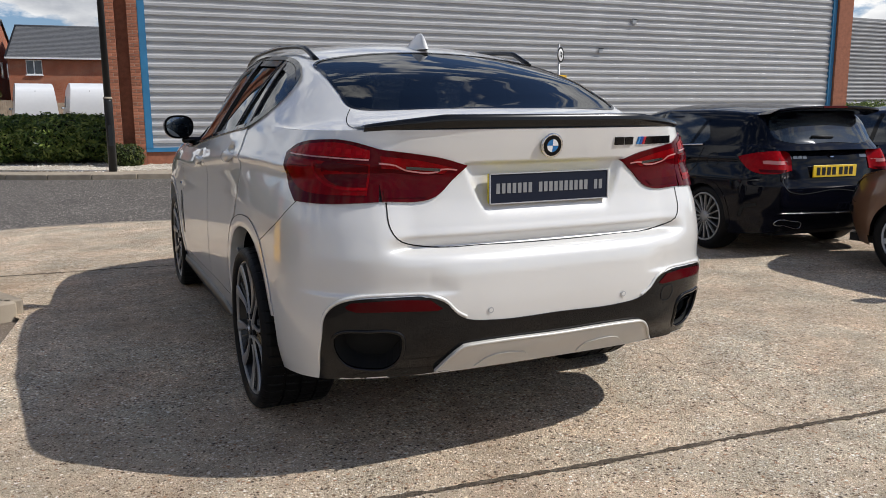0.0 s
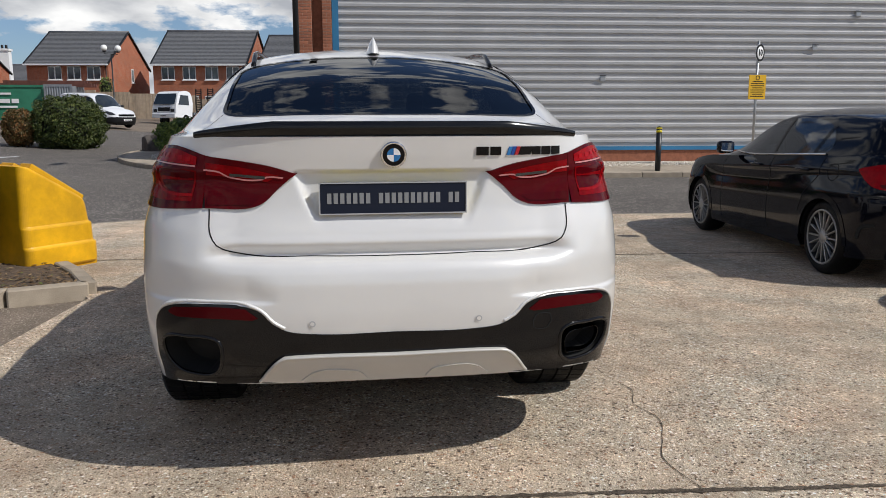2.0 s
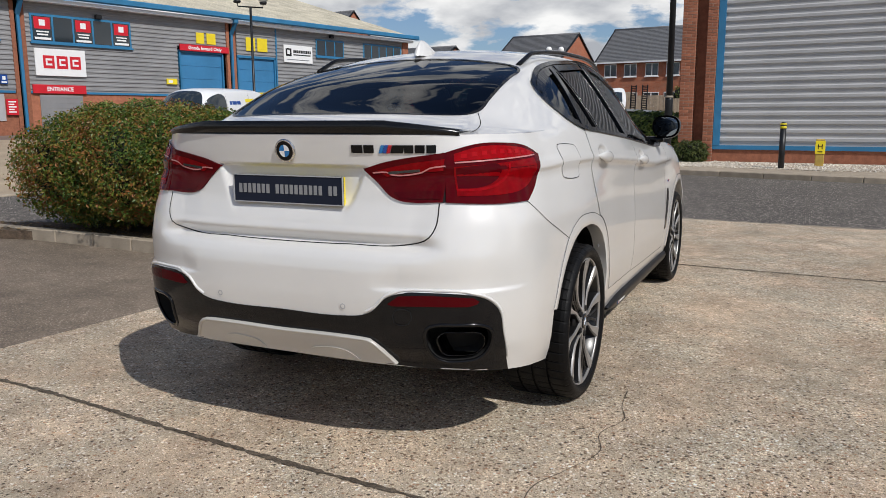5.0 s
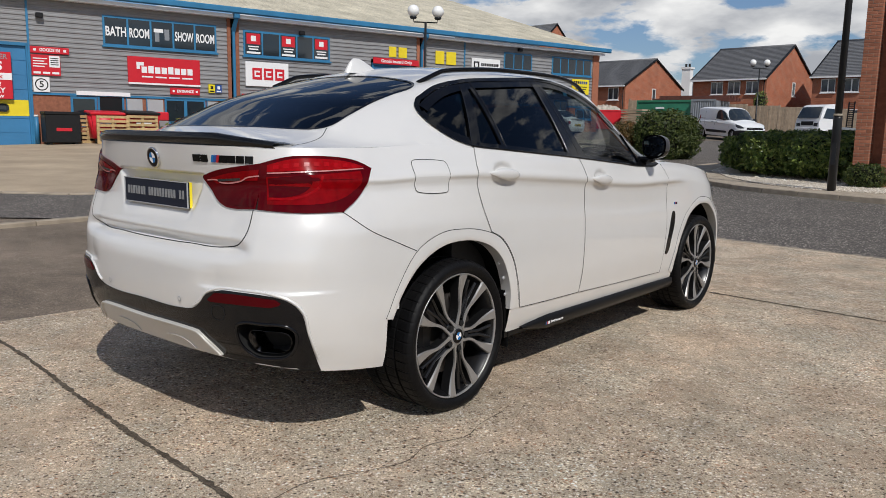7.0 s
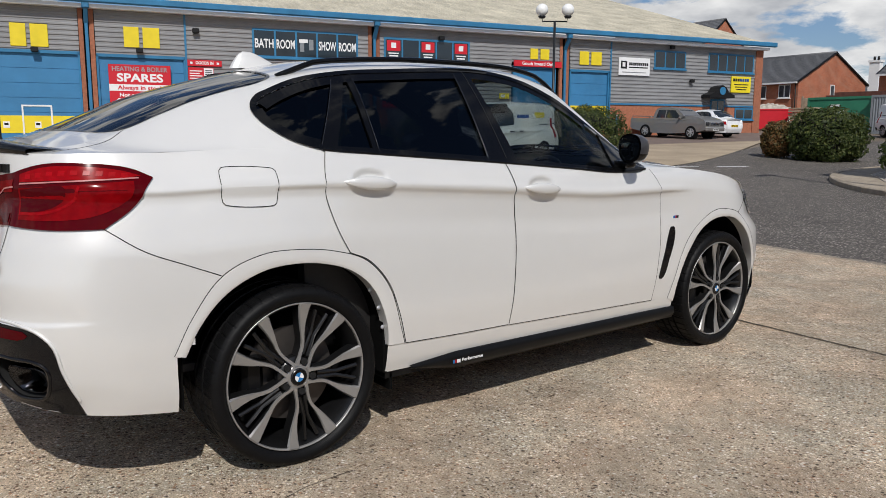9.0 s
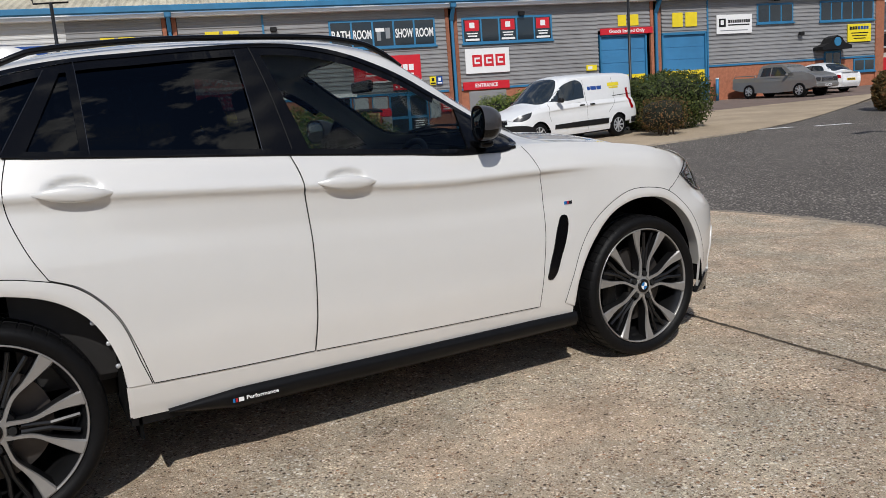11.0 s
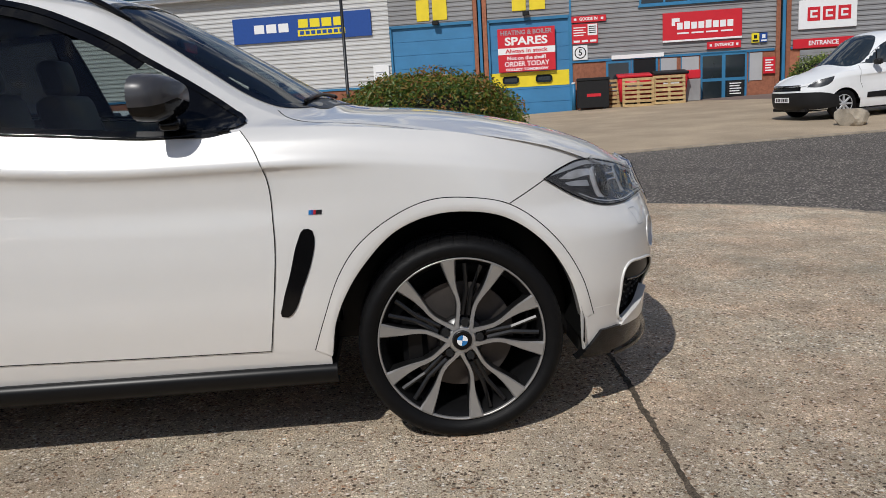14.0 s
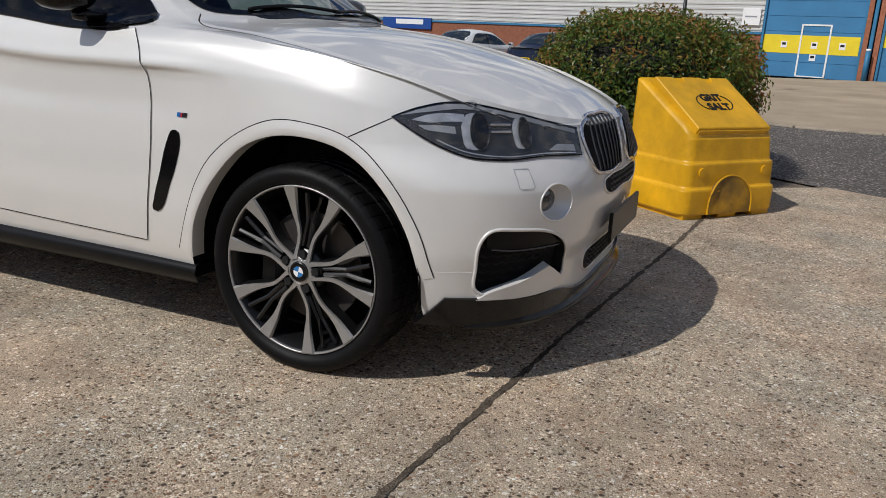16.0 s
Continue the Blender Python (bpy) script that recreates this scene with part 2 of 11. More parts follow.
M = {
    "concrete": worn_concrete("exposed_concrete"),
    "yard_far": mat("worn_concrete", (0.45, 0.355, 0.245), 0.9, vary=0.22, scale=0.6, fine=0.14, fine_scale=60, stain=0.2, bump=0.2),
    "asphalt": aggregate("road_asphalt", (0.094, 0.084, 0.075), ((0.0, (0.142, 0.127, 0.112)), (0.35, (0.066, 0.059, 0.052)), (0.65, (0.26, 0.23, 0.20)), (0.88, (0.46, 0.41, 0.36))), 42.0, stain=0.2, relief=0.9),
    "old_asphalt": aggregate("old_brown_asphalt", (0.18, 0.142, 0.108), ((0.0, (0.25, 0.20, 0.152)), (0.5, (0.15, 0.12, 0.094)), (0.85, (0.38, 0.32, 0.25))), 90.0, stain=0.36, relief=0.9),
    "kerb": mat("kerb_concrete", (0.385, 0.322, 0.245), 0.9, vary=0.25, scale=6, fine=0.15, stain=0.25, bump=0.3, rand=0.12),
    "joint": mat("joint_tar", (0.15, 0.12, 0.09), 0.95, vary=0.55, scale=22, fine=0.55, fine_scale=160, bump=0.9, bump_scale=140, spec=0.15),
    "gravel": aggregate("pale_gravel", (0.40, 0.34, 0.27), ((0.0, (0.78, 0.71, 0.59)), (0.45, (0.60, 0.52, 0.42)), (0.75, (0.88, 0.84, 0.76))), 22.0, relief=1.0),
    "soil": mat("soil_litter", (0.13, 0.09, 0.06), 0.95, vary=0.5, scale=18, fine=0.35, fine_scale=90, bump=0.8, bump_scale=40),
    "brick": mat("red_brick", (0.36, 0.135, 0.075), 0.9, vary=0.3, scale=9, fine=0.18, bump=0.25, rand=0.22),
    "house_brick": mat("house_brick", (0.40, 0.14, 0.08), 0.9, vary=0.18, scale=3.0, fine=0.15, fine_scale=25),
    "mortar": mat("mortar", (0.33, 0.24, 0.18), 0.95, vary=0.2, fine=0.15),
    "clad": mat("silver_cladding", (0.42, 0.42, 0.425), 0.42, vary=0.08, scale=1.5, metal=0.0, stain=0.12, spec=0.6),
    "clad_white": mat("pale_cladding", (0.55, 0.55, 0.54), 0.45, vary=0.06, scale=1.5, stain=0.10),
    "clad_warm": mat("weathered_cladding", (0.265, 0.265, 0.27), 0.5, vary=0.1, scale=1.2, stain=0.15),
    "blue": mat("blue_paint", (0.030, 0.19, 0.37), 0.5, vary=0.15, scale=2.0, stain=0.2),
    "blue_door": mat("blue_door_paint", (0.042, 0.205, 0.41), 0.55, vary=0.12, scale=1.0, stain=0.15),
    "yellow_band": mat("yellow_band_paint", (0.80, 0.62, 0.02), 0.5, vary=0.1, scale=3),
    "yellow": mat("yellow_plastic", (0.78, 0.41, 0.006), 0.42, vary=0.10, scale=5, stain=0.34, stain_scale=3.0, fine=0.05),
    "roof_sheet": mat("fibre_cement_roof", (0.60, 0.55, 0.43), 0.9, vary=0.25, scale=1.1, stain=0.3, fine=0.12, fine_scale=30),
    "tile": mat("slate_tile", (0.15, 0.153, 0.16), 0.7, vary=0.25, scale=4, fine=0.15, rand=0.15),
    "white": mat("white_trim", (0.78, 0.78, 0.77), 0.5, vary=0.05),
    "red": mat("red_sign", (0.58, 0.012, 0.025), 0.45, vary=0.08, scale=3),
    "signwhite": mat("sign_white", (0.80, 0.80, 0.80), 0.45, vary=0.04),
    "signblue": mat("sign_blue", (0.008, 0.06, 0.28), 0.45, vary=0.08),
    "signyellow": mat("sign_yellow", (0.82, 0.66, 0.02), 0.45, vary=0.06),
    "black": mat("black_paint", (0.008, 0.008, 0.009), 0.5, vary=0.2, spec=0.3),
    "dark_glass": mat("dark_window_glass", (0.02, 0.028, 0.035), 0.06, vary=0.2, scale=1.0, spec=0.8),
    "rubber": mat("tyre_rubber", (0.006, 0.006, 0.0065), 0.48, spec=0.14, vary=0.25, scale=30, fine=0.1, bump=0.15, bump_scale=300),
    "plastic_black": mat("black_plastic", (0.010, 0.010, 0.011), 0.55, spec=0.3, vary=0.2, scale=12, bump=0.1, bump_scale=500),
    "steel": mat("galvanised_steel", (0.42, 0.43, 0.44), 0.4, metal=0.8, vary=0.1, scale=20),
    "brick_paving": mat("brown_paving", (0.20, 0.145, 0.12), 0.9, vary=0.2, scale=1.2, fine=0.18, fine_scale=40, stain=0.2),
    "wood": mat("pallet_wood", (0.52, 0.36, 0.17), 0.8, vary=0.3, scale=10, fine=0.15, rand=0.12),
    "fence": mat("fence_wood", (0.40, 0.31, 0.22), 0.85, vary=0.25, scale=4, rand=0.15),
}

# ---- tools ----
def part(name, bm, material, parent=None, label="", smooth=False):
    me = bpy.data.meshes.new(name)
    bm.normal_update()
    bm.to_mesh(me)
    bm.free()
    me.materials.append(material)
    if smooth:
        me.polygons.foreach_set("use_smooth", [True] * len(me.polygons))
    ob = new(name, me)
    if parent:
        ob.parent = parent
    if label:
        ob["label"] = label
    return ob


def raw(name, verts, faces, material, parent=None, label="", smooth=False):
    me = bpy.data.meshes.new(name)
    me.from_pydata([tuple(v) for v in verts], [], [tuple(f) for f in faces])
    me.materials.append(material)
    if smooth:
        me.polygons.foreach_set("use_smooth", [True] * len(me.polygons))
    ob = new(name, me)
    if parent:
        ob.parent = parent
    if label:
        ob["label"] = label
    return ob


def thing(name, m, label, category, group="", kind=""):
    ob = new(name)
    ob.empty_display_size = 0.2
    ob.matrix_world = m
    return tagged(ob, label, category, group, kind)


def box(bm, x0, x1, y0, y1, z0, z1, bevel=0.0, m=None, seg=1):
    vs = [bm.verts.new((x, y, z)) for z in (z0, z1) for y in (y0, y1) for x in (x0, x1)]
    fs = [bm.faces.new([vs[i] for i in q]) for q in ((0, 2, 3, 1), (4, 5, 7, 6), (0, 1, 5, 4), (2, 6, 7, 3), (1, 3, 7, 5), (0, 4, 6, 2))]
    if bevel:
        es = list({e for f in fs for e in f.edges})
        r = bmesh.ops.bevel(bm, geom=es, offset=bevel, segments=seg, affect="EDGES", profile=0.5)
        vs = list({v for f in r["faces"] for v in f.verts} | {v for v in vs if v.is_valid})
    if m:
        bmesh.ops.transform(bm, matrix=m, verts=[v for v in vs if v.is_valid])
    return vs


def boxed(name, dims, material, parent=None, label="", bevel=0.0, m=None, smooth=False, seg=1):
    bm = bmesh.new()
    box(bm, *dims, bevel=bevel, m=m, seg=seg)
    return part(name, bm, material, parent, label, smooth)


def tube(bm, pts, r, n=10, cap=True, r1=None):
    """A round bar along points; r1: the radius at its end."""
    pts = [Vector(p) for p in pts]
    rings = []
    for i, p in enumerate(pts):
        d = (pts[min(i + 1, len(pts) - 1)] - pts[max(i - 1, 0)]).normalized()
        a = d.cross(Vector((0, 0, 1)) if abs(d.z) < 0.95 else Vector((1, 0, 0))).normalized()
        b = d.cross(a)
        rr = r if r1 is None else r + (r1 - r) * i / (len(pts) - 1)
        rings.append([bm.verts.new(p + rr * (a * math.cos(2 * math.pi * k / n) + b * math.sin(2 * math.pi * k / n))) for k in range(n)])
    for s, t in zip(rings, rings[1:]):
        for k in range(n):
            bm.faces.new((s[k], s[(k + 1) % n], t[(k + 1) % n], t[k]))
    if cap:
        bm.faces.new(rings[0][::-1])
        bm.faces.new(rings[-1])


def tubed(name, pts, r, material, parent=None, label="", n=10, r1=None):
    bm = bmesh.new()
    tube(bm, pts, r, n, True, r1)
    return part(name, bm, material, parent, label, True)


def lathe(bm, prof, n=32, axis="z", m=None, close=False, caps=True):
    """Turns a profile of (radius, height) round an axis."""
    rings = []
    for r, h in prof:
        ring = []
        for k in range(n):
            a = 2 * math.pi * k / n
            p = {"z": (r * math.cos(a), r * math.sin(a), h), "x": (h, r * math.cos(a), r * math.sin(a)), "y": (r * math.sin(a), h, r * math.cos(a))}[axis]
            ring.append(bm.verts.new(m @ Vector(p) if m else p))
        rings.append(ring)
    pairs = list(zip(rings, rings[1:])) + ([(rings[-1], rings[0])] if close else [])
    for s, t in pairs:
        for k in range(n):
            bm.faces.new((s[k], s[(k + 1) % n], t[(k + 1) % n], t[k]))
    if not close and caps:
        for ring, rad in ((rings[0][::-1], prof[0][0]), (rings[-1], prof[-1][0])):
            if rad > 1e-4:
                bm.faces.new(ring)


def curve(knots):
    """A smooth curve through (at, value) knots, for numbers or arrays."""
    xs, ys = np.array([k[0] for k in knots], float), np.array([k[1] for k in knots], float)
    d = np.diff(ys) / np.diff(xs)
    t = np.empty(len(xs))
    t[0], t[-1] = d[0], d[-1]
    for i in range(1, len(xs) - 1):
        t[i] = 0 if d[i - 1] * d[i] <= 0 else 2 * d[i - 1] * d[i] / (d[i - 1] + d[i])

    def at(x):
        x = np.clip(np.asarray(x, float), xs[0], xs[-1])
        i = np.clip(np.searchsorted(xs, x) - 1, 0, len(xs) - 2)
        h = xs[i + 1] - xs[i]
        s = (x - xs[i]) / h
        return (2 * s**3 - 3 * s**2 + 1) * ys[i] + (s**3 - 2 * s**2 + s) * h * t[i] + (-2 * s**3 + 3 * s**2) * ys[i + 1] + (s**3 - s**2) * h * t[i + 1]
    return at


def loop2(pts, closed=True, step=0.02):
    """A dense smooth outline through 2D points; a third value 1 marks a sharp corner."""
    pts = [p for i, p in enumerate(pts) if i == 0 or abs(p[0] - pts[i - 1][0]) + abs(p[1] - pts[i - 1][1]) > 1e-6]
    P = [Vector((p[0], p[1])) for p in pts]
    sharp = [len(p) > 2 and p[2] for p in pts]
    n, out = len(P), []
    for i in range(n if closed else n - 1):
        a, b = P[i], P[(i + 1) % n]
        pa = P[i - 1] if (closed or i) else a
        nb = P[(i + 2) % n] if (closed or i + 2 < n) else b
        la, lb = (a - pa).length, (nb - b).length
        L = (b - a).length
        ta = (b - a) if sharp[i] or la < 1e-6 else ((a - pa) / la + (b - a) / L).normalized() * L
        tb = (b - a) if sharp[(i + 1) % n] or lb < 1e-6 else ((b - a) / L + (nb - b) / lb).normalized() * L
        k = max(1, int(L / step))
        for j in range(k):
            s = j / k
            out.append((2 * s**3 - 3 * s**2 + 1) * a + (s**3 - 2 * s**2 + s) * ta + (-2 * s**3 + 3 * s**2) * b + (s**3 - s**2) * tb)
    if not closed:
        out.append(P[-1])
    return out


def inside(x, y, poly):
    """Which of the points (arrays x, y) lie in a polygon."""
    c = np.zeros(np.shape(x), bool)
    for (x0, y0), (x1, y1) in zip(poly, poly[1:] + poly[:1]):
        if y0 != y1:
            c ^= ((y0 > y) != (y1 > y)) & (x < (x1 - x0) * (y - y0) / (y1 - y0) + x0)
    return c


def filled(outline, step):
    """A flat triangulation of an outline with inner points at that spacing: 2D verts, faces, and the outline's count."""
    from mathutils.geometry import delaunay_2d_cdt
    poly = [(p[0], p[1]) for p in outline]
    xs, ys = [p[0] for p in poly], [p[1] for p in poly]
    gx, gy = np.meshgrid(np.arange(min(xs) + step / 2, max(xs), step), np.arange(min(ys) + step / 2, max(ys), step))
    gx[1::2] += step / 2
    gx, gy = gx.ravel(), gy.ravel()
    ok = inside(gx, gy, poly)
    gx, gy = gx[ok], gy[ok]
    pa = np.array(poly)
    if len(gx):
        far = np.min((gx[:, None] - pa[None, :, 0])**2 + (gy[:, None] - pa[None, :, 1])**2, axis=1) > (0.45 * step)**2
        gx, gy = gx[far], gy[far]
    n = len(poly)
    vs, _, fs, _, _, _ = delaunay_2d_cdt([Vector(p) for p in poly] + [Vector(p) for p in zip(gx, gy)], [(i, (i + 1) % n) for i in range(n)], [], 1, 1e-6)
    return [(v.x, v.y) for v in vs], [tuple(f) for f in fs], n


def lettering(name, words, size, m, material, parent=None, depth=0.004, width=None, bold=0.0, label=""):
    """Raised letters as a mesh, centred on the pose m, in its x-y plane."""
    c = bpy.data.curves.new(name, "FONT")
    c.body, c.size, c.extrude, c.align_x, c.align_y = words, size, depth, "CENTER", "CENTER"
    c.offset, c.resolution_u = bold, 3
    ob = new(name, c)
    dg = bpy.context.evaluated_depsgraph_get()
    me = bpy.data.meshes.new_from_object(ob.evaluated_get(dg))
    bpy.data.objects.remove(ob)
    if width and len(me.vertices):
        co = np.empty(len(me.vertices) * 3)
        me.vertices.foreach_get("co", co)
        co = co.reshape(-1, 3)
        w = co[:, 0].max() - co[:, 0].min()
        co[:, 0] *= width / w
        me.vertices.foreach_set("co", co.ravel())
    me.transform(m)
    me.materials.clear()
    me.materials.append(material)
    out = new(name, me)
    if parent:
        out.parent = parent
    if label:
        out["label"] = label
    return out


def rise(x, y):
    """The height of the ground: level round the car, rising gently towards the units and the far yard."""
    s = min(max(-x / 28, 0), 1)
    return s * (0.1 + 0.034 * min(max(y, -3), 120)) * min(1, max(0, (-x - 4) / 8)) + (1 - s) * 0.013 * min(max(0, y - 7), 120)


def sheet(name, outline, dz, material, label="", kind="structure", step=1.5, category="", skirt=0.0):
    """A piece of ground that follows the rise."""
    vs, fs, n = filled(outline, step)
    V = [(x, y, rise(x, y) + dz) for x, y in vs]
    F = list(fs)
    if skirt:
        b = len(V)
        V += [(x, y, z - skirt) for x, y, z in V[:n]]
        F += [(i, (i + 1) % n, b + (i + 1) % n, b + i) for i in range(n)]
    ob = raw(name, V, F, material)
    me = ob.data
    bm = bmesh.new()
    bm.from_mesh(me)
    bmesh.ops.recalc_face_normals(bm, faces=bm.faces)
    if sum(f.normal.z * f.calc_area() for f in bm.faces) < 0:
        bmesh.ops.reverse_faces(bm, faces=bm.faces)
    bm.to_mesh(me)
    bm.free()
    return tagged(ob, label, category, "", kind)


def kerb_line(pts, dz, h, w, label, group, material=None, length=0.9):
    """Kerb stones, one by one, along a line."""
    P = loop2(pts, False, 0.05)
    run, at, k = [0.0], 0.0, 0
    for a, b in zip(P, P[1:]):
        run.append(run[-1] + (b - a).length)
    parent = tagged(thing("kerb", Matrix(), label, "kerb", group, "structure"))
    cache = {}
    while at + 0.05 < run[-1]:
        e = min(at + length, run[-1])

        def spot(d):
            i = min(max(np.searchsorted(run, d) - 1, 0), len(P) - 2)
            return P[i].lerp(P[i + 1], (d - run[i]) / max(run[i + 1] - run[i], 1e-6))
        a, b = spot(at), spot(e)
        d = (b - a).normalized()
        L = round((b - a).length, 2)
        if L not in cache:
            bm = bmesh.new()
            box(bm, 0.004, L - 0.004, -w / 2, w / 2, -0.15, h, bevel=0.012)
            me = bpy.data.meshes.new("kerb_stone")
            bm.to_mesh(me)
            bm.free()
            me.materials.append(material or M["kerb"])
            cache[L] = me
        ob = new("kerb_stone", cache[L])
        ob.parent = parent
        za, zb = rise(a.x, a.y), rise(b.x, b.y)
        ob.matrix_world = Matrix.Translation((a.x, a.y, za + dz)) @ Matrix.Rotation(math.atan2(d.y, d.x), 4, "Z") @ Matrix.Rotation(-math.atan2(zb - za, (b - a).length), 4, "Y")
        at = e
    return parent

# ---- ground ----
gx = [-900, -400, -200, -120, -80, -60] + list(range(-50, 51, 2)) + [60, 80, 120, 200, 400, 900]
gy = [-900, -300, -100, -60, -40] + list(range(-30, 131, 2)) + [160, 220, 400, 900]
V = [(x, y, rise(x, y) - 0.03) for y in gy for x in gx]
F = [(j * len(gx) + i, j * len(gx) + i + 1, (j + 1) * len(gx) + i + 1, (j + 1) * len(gx) + i) for j in range(len(gy) - 1) for i in range(len(gx) - 1)]
tagged(raw("ground", V, F, M["old_asphalt"]), "brown-grey worn tarmac of the trading estate", "ground", "", "structure")

ROAD_NEAR = [(40, 5.6), (18, 6.1), (8, 6.45), (4.1, 6.65), (0.5, 6.9), (-1.4, 7.15), (-2.4, 7.1), (-3.4, 6.65), (-4.2, 5.7), (-4.7, 4.8), (-6.0, 3.2), (-7.5, 2.2), (-9.5, 0.4), (-14.0, -3.0), (-24, -9)]
ROAD_FAR_UNITS = [(-27, -5), (-17, 0.0), (-12.5, 2.2), (-10.4, 3.9), (-10.05, 5.7), (-10.2, 9), (-10.2, 13), (-10.4, 17.5), (-11.5, 22), (-13.5, 27), (-15, 32)]
ISLAND = [(40, 11.2), (20, 12.0), (8, 12.5), (3, 13.0), (0.5, 13.6), (-1.5, 14.2), (-2.9, 14.9), (-4.1, 16.0), (-5.2, 17.4), (-6.1, 19.2), (-6.6, 21.5), (-6.3, 24.5), (-4.0, 26.0), (-1.0, 26.2)]
road_out = loop2(ROAD_NEAR, False, 0.4) + loop2(ROAD_FAR_UNITS, False, 0.6) + [Vector((-13, 40)), Vector((-5, 40)), Vector((-3, 28))] + loop2(ISLAND[::-1], False, 0.4)
sheet("road", road_out, -0.012, M["asphalt"], "grey coarse tarmac estate road", step=1.2, category="road")
YARD = [Vector((-2.06, 2.25)), Vector((-2.2, 0.9)), Vector((-2.36, -0.9)), Vector((-2.9, -6)), Vector((-3.2, -14)), Vector((26, -14)), Vector((40, -14))] + loop2(ROAD_NEAR[:10], False, 0.25) + [Vector((-4.3, 4.3)), Vector((-3.1, 3.9)), Vector((-2.6, 3.3))]
sheet("pavement", YARD, 0.0, M["concrete"], "pale exposed-aggregate concrete forecourt with stains", step=0.8, category="pavement")
FORE = loop2(ROAD_FAR_UNITS[1:10], False, 0.5) + [Vector((-18.5, 38.5)), Vector((-22.4, 39.5)), Vector((-24.0, 31)), Vector((-27.0, 17)), Vector((-29.2, 7.5)), Vector((-31.8, -4)), Vector((-25, -6))]
sheet("pavement", FORE, 0.004, M["yard_far"], "sandy concrete apron before the trade units", step=1.5, category="pavement")

# joints, cracks and the tarred strips in the concrete
def strip(name, pts, w, material, dz, label, category):
    P = loop2(pts, False, 0.012)
    V, F = [], []
    for i, p in enumerate(P):
        d = (P[min(i + 1, len(P) - 1)] - P[max(i - 1, 0)]).normalized()
        nrm = Vector((-d.y, d.x))
        k = w * (0.8 + 0.4 * noise.noise((p.x * 7, p.y * 7, 1.0)))
        for s in (-0.5, 0.5):
            q = p + nrm * (s * k + 0.2 * w * noise.noise((p.x * 3, p.y * 3, 5)) + 0.34 * w * noise.noise((p.x * 33, p.y * 33, 9 + s)) + 0.2 * w * noise.noise((p.x * 90, p.y * 90, 3 + s)))
            V.append((q.x, q.y, rise(q.x, q.y) + dz))
    F = [(2 * i, 2 * i + 1, 2 * i + 3, 2 * i + 2) for i in range(len(P) - 1)]
    ob = tagged(raw(name, V, F, material), label, category, "", "structure")
    return ob


strip("joint", [(-2.3, -1.0), (-1.33, -1.06), (-0.3, -1.18), (0.86, -1.28), (1.55, -1.34), (4, -1.5), (9, -1.85)], 0.03, M["joint"], 0.004, "dark tarred joint across the concrete slabs", "joint")
strip("joint", [(-2.6, 3.93), (-1.77, 3.87), (0.2, 3.67), (0.9, 3.61), (1.46, 3.56), (2.0, 3.52), (3.7, 3.4), (9, 3.0)], 0.028, M["joint"], 0.004, "dark tarred joint across the concrete slabs", "joint")
strip("crack", [(1.16, 0.12), (1.18, -0.1), (1.22, -0.25), (1.16, -0.45), (1.20, -0.62), (1.12, -0.85), (1.05, -1.02), (1.08, -1.28)], 0.0045, M["joint"], 0.0035, "thin wandering crack in the concrete", "crack")
strip("road_edge", [(p[0], p[1] + 0.06) for p in ROAD_NEAR[1:9]], 0.16, M["kerb"], -0.004, "pale flush edging between concrete and road", "edging")

# kerbs
kerb_line(ISLAND[1:], -0.012, 0.11, 0.14, "worn pale concrete kerb stones along the far side of the road", "kerbs")
kerb_line([(-7.4, 0.6), (-7.45, 2.3)], -0.02, 0.05, 0.14, "low worn kerb beside the parking strip", "kerbs")
kerb_line([(-7.4, 2.45), (-5.3, 2.42), (-4.3, 2.36), (-3.2, 2.27), (-2.4, 2.2), (-2.1, 2.36), (-2.3, 2.85), (-2.6, 3.35)], -0.01, 0.11, 0.12, "weathered concrete kerb stones round the planting bed", "kerbs", length=0.6)
kerb_line(ROAD_FAR_UNITS[1:8], -0.02, 0.04, 0.12, "low pale kerb along the units' apron", "kerbs", length=1.2)
bed = [(-7.3, 2.5), (-5.3, 2.48), (-4.3, 2.42), (-3.2, 2.33), (-2.42, 2.27), (-2.18, 2.4), (-2.36, 2.85), (-2.7, 3.4), (-3.2, 3.95), (-4.3, 4.3), (-5.2, 3.9), (-6.6, 2.9)]
sheet("soil_bed", loop2(bed, True, 0.15), 0.07, M["soil"], "dark soil bed with dead leaves", step=0.3, category="soil", skirt=0.1)
isl = loop2([(p[0] - 0.0, p[1] + 0.1) for p in ISLAND[:-2]], False, 0.4)
pav = isl + [Vector((-2.5, 20)), Vector((2.0, 15.6)), Vector((8.0, 15.2)), Vector((20, 14.8)), Vector((40, 14.2))]
sheet("pavement", pav, 0.085, M["kerb"], "narrow pale concrete footway behind the kerb", step=0.8, category="pavement")
gra = [Vector((p.x + 0.12 + 0.1 * min(max((p.x + 1.5) / 2.5, 0), 1), p.y + 0.22 + 0.5 * min(max((p.x + 1.5) / 2.5, 0), 1))) for p in loop2([(2.0, 13.6), (0.0, 14.3), (-1.5, 14.7), (-2.7, 15.4), (-3.6, 16.4), (-4.6, 17.9), (-5.3, 19.6), (-5.7, 21.4)], False, 0.4)] + [Vector((-5.2, 24.4)), Vector((-0.3, 24.4)), Vector((0.2, 16.5)), Vector((40, 14.1)), Vector((40, 13.5)), Vector((20, 14.0)), Vector((8, 14.75))]

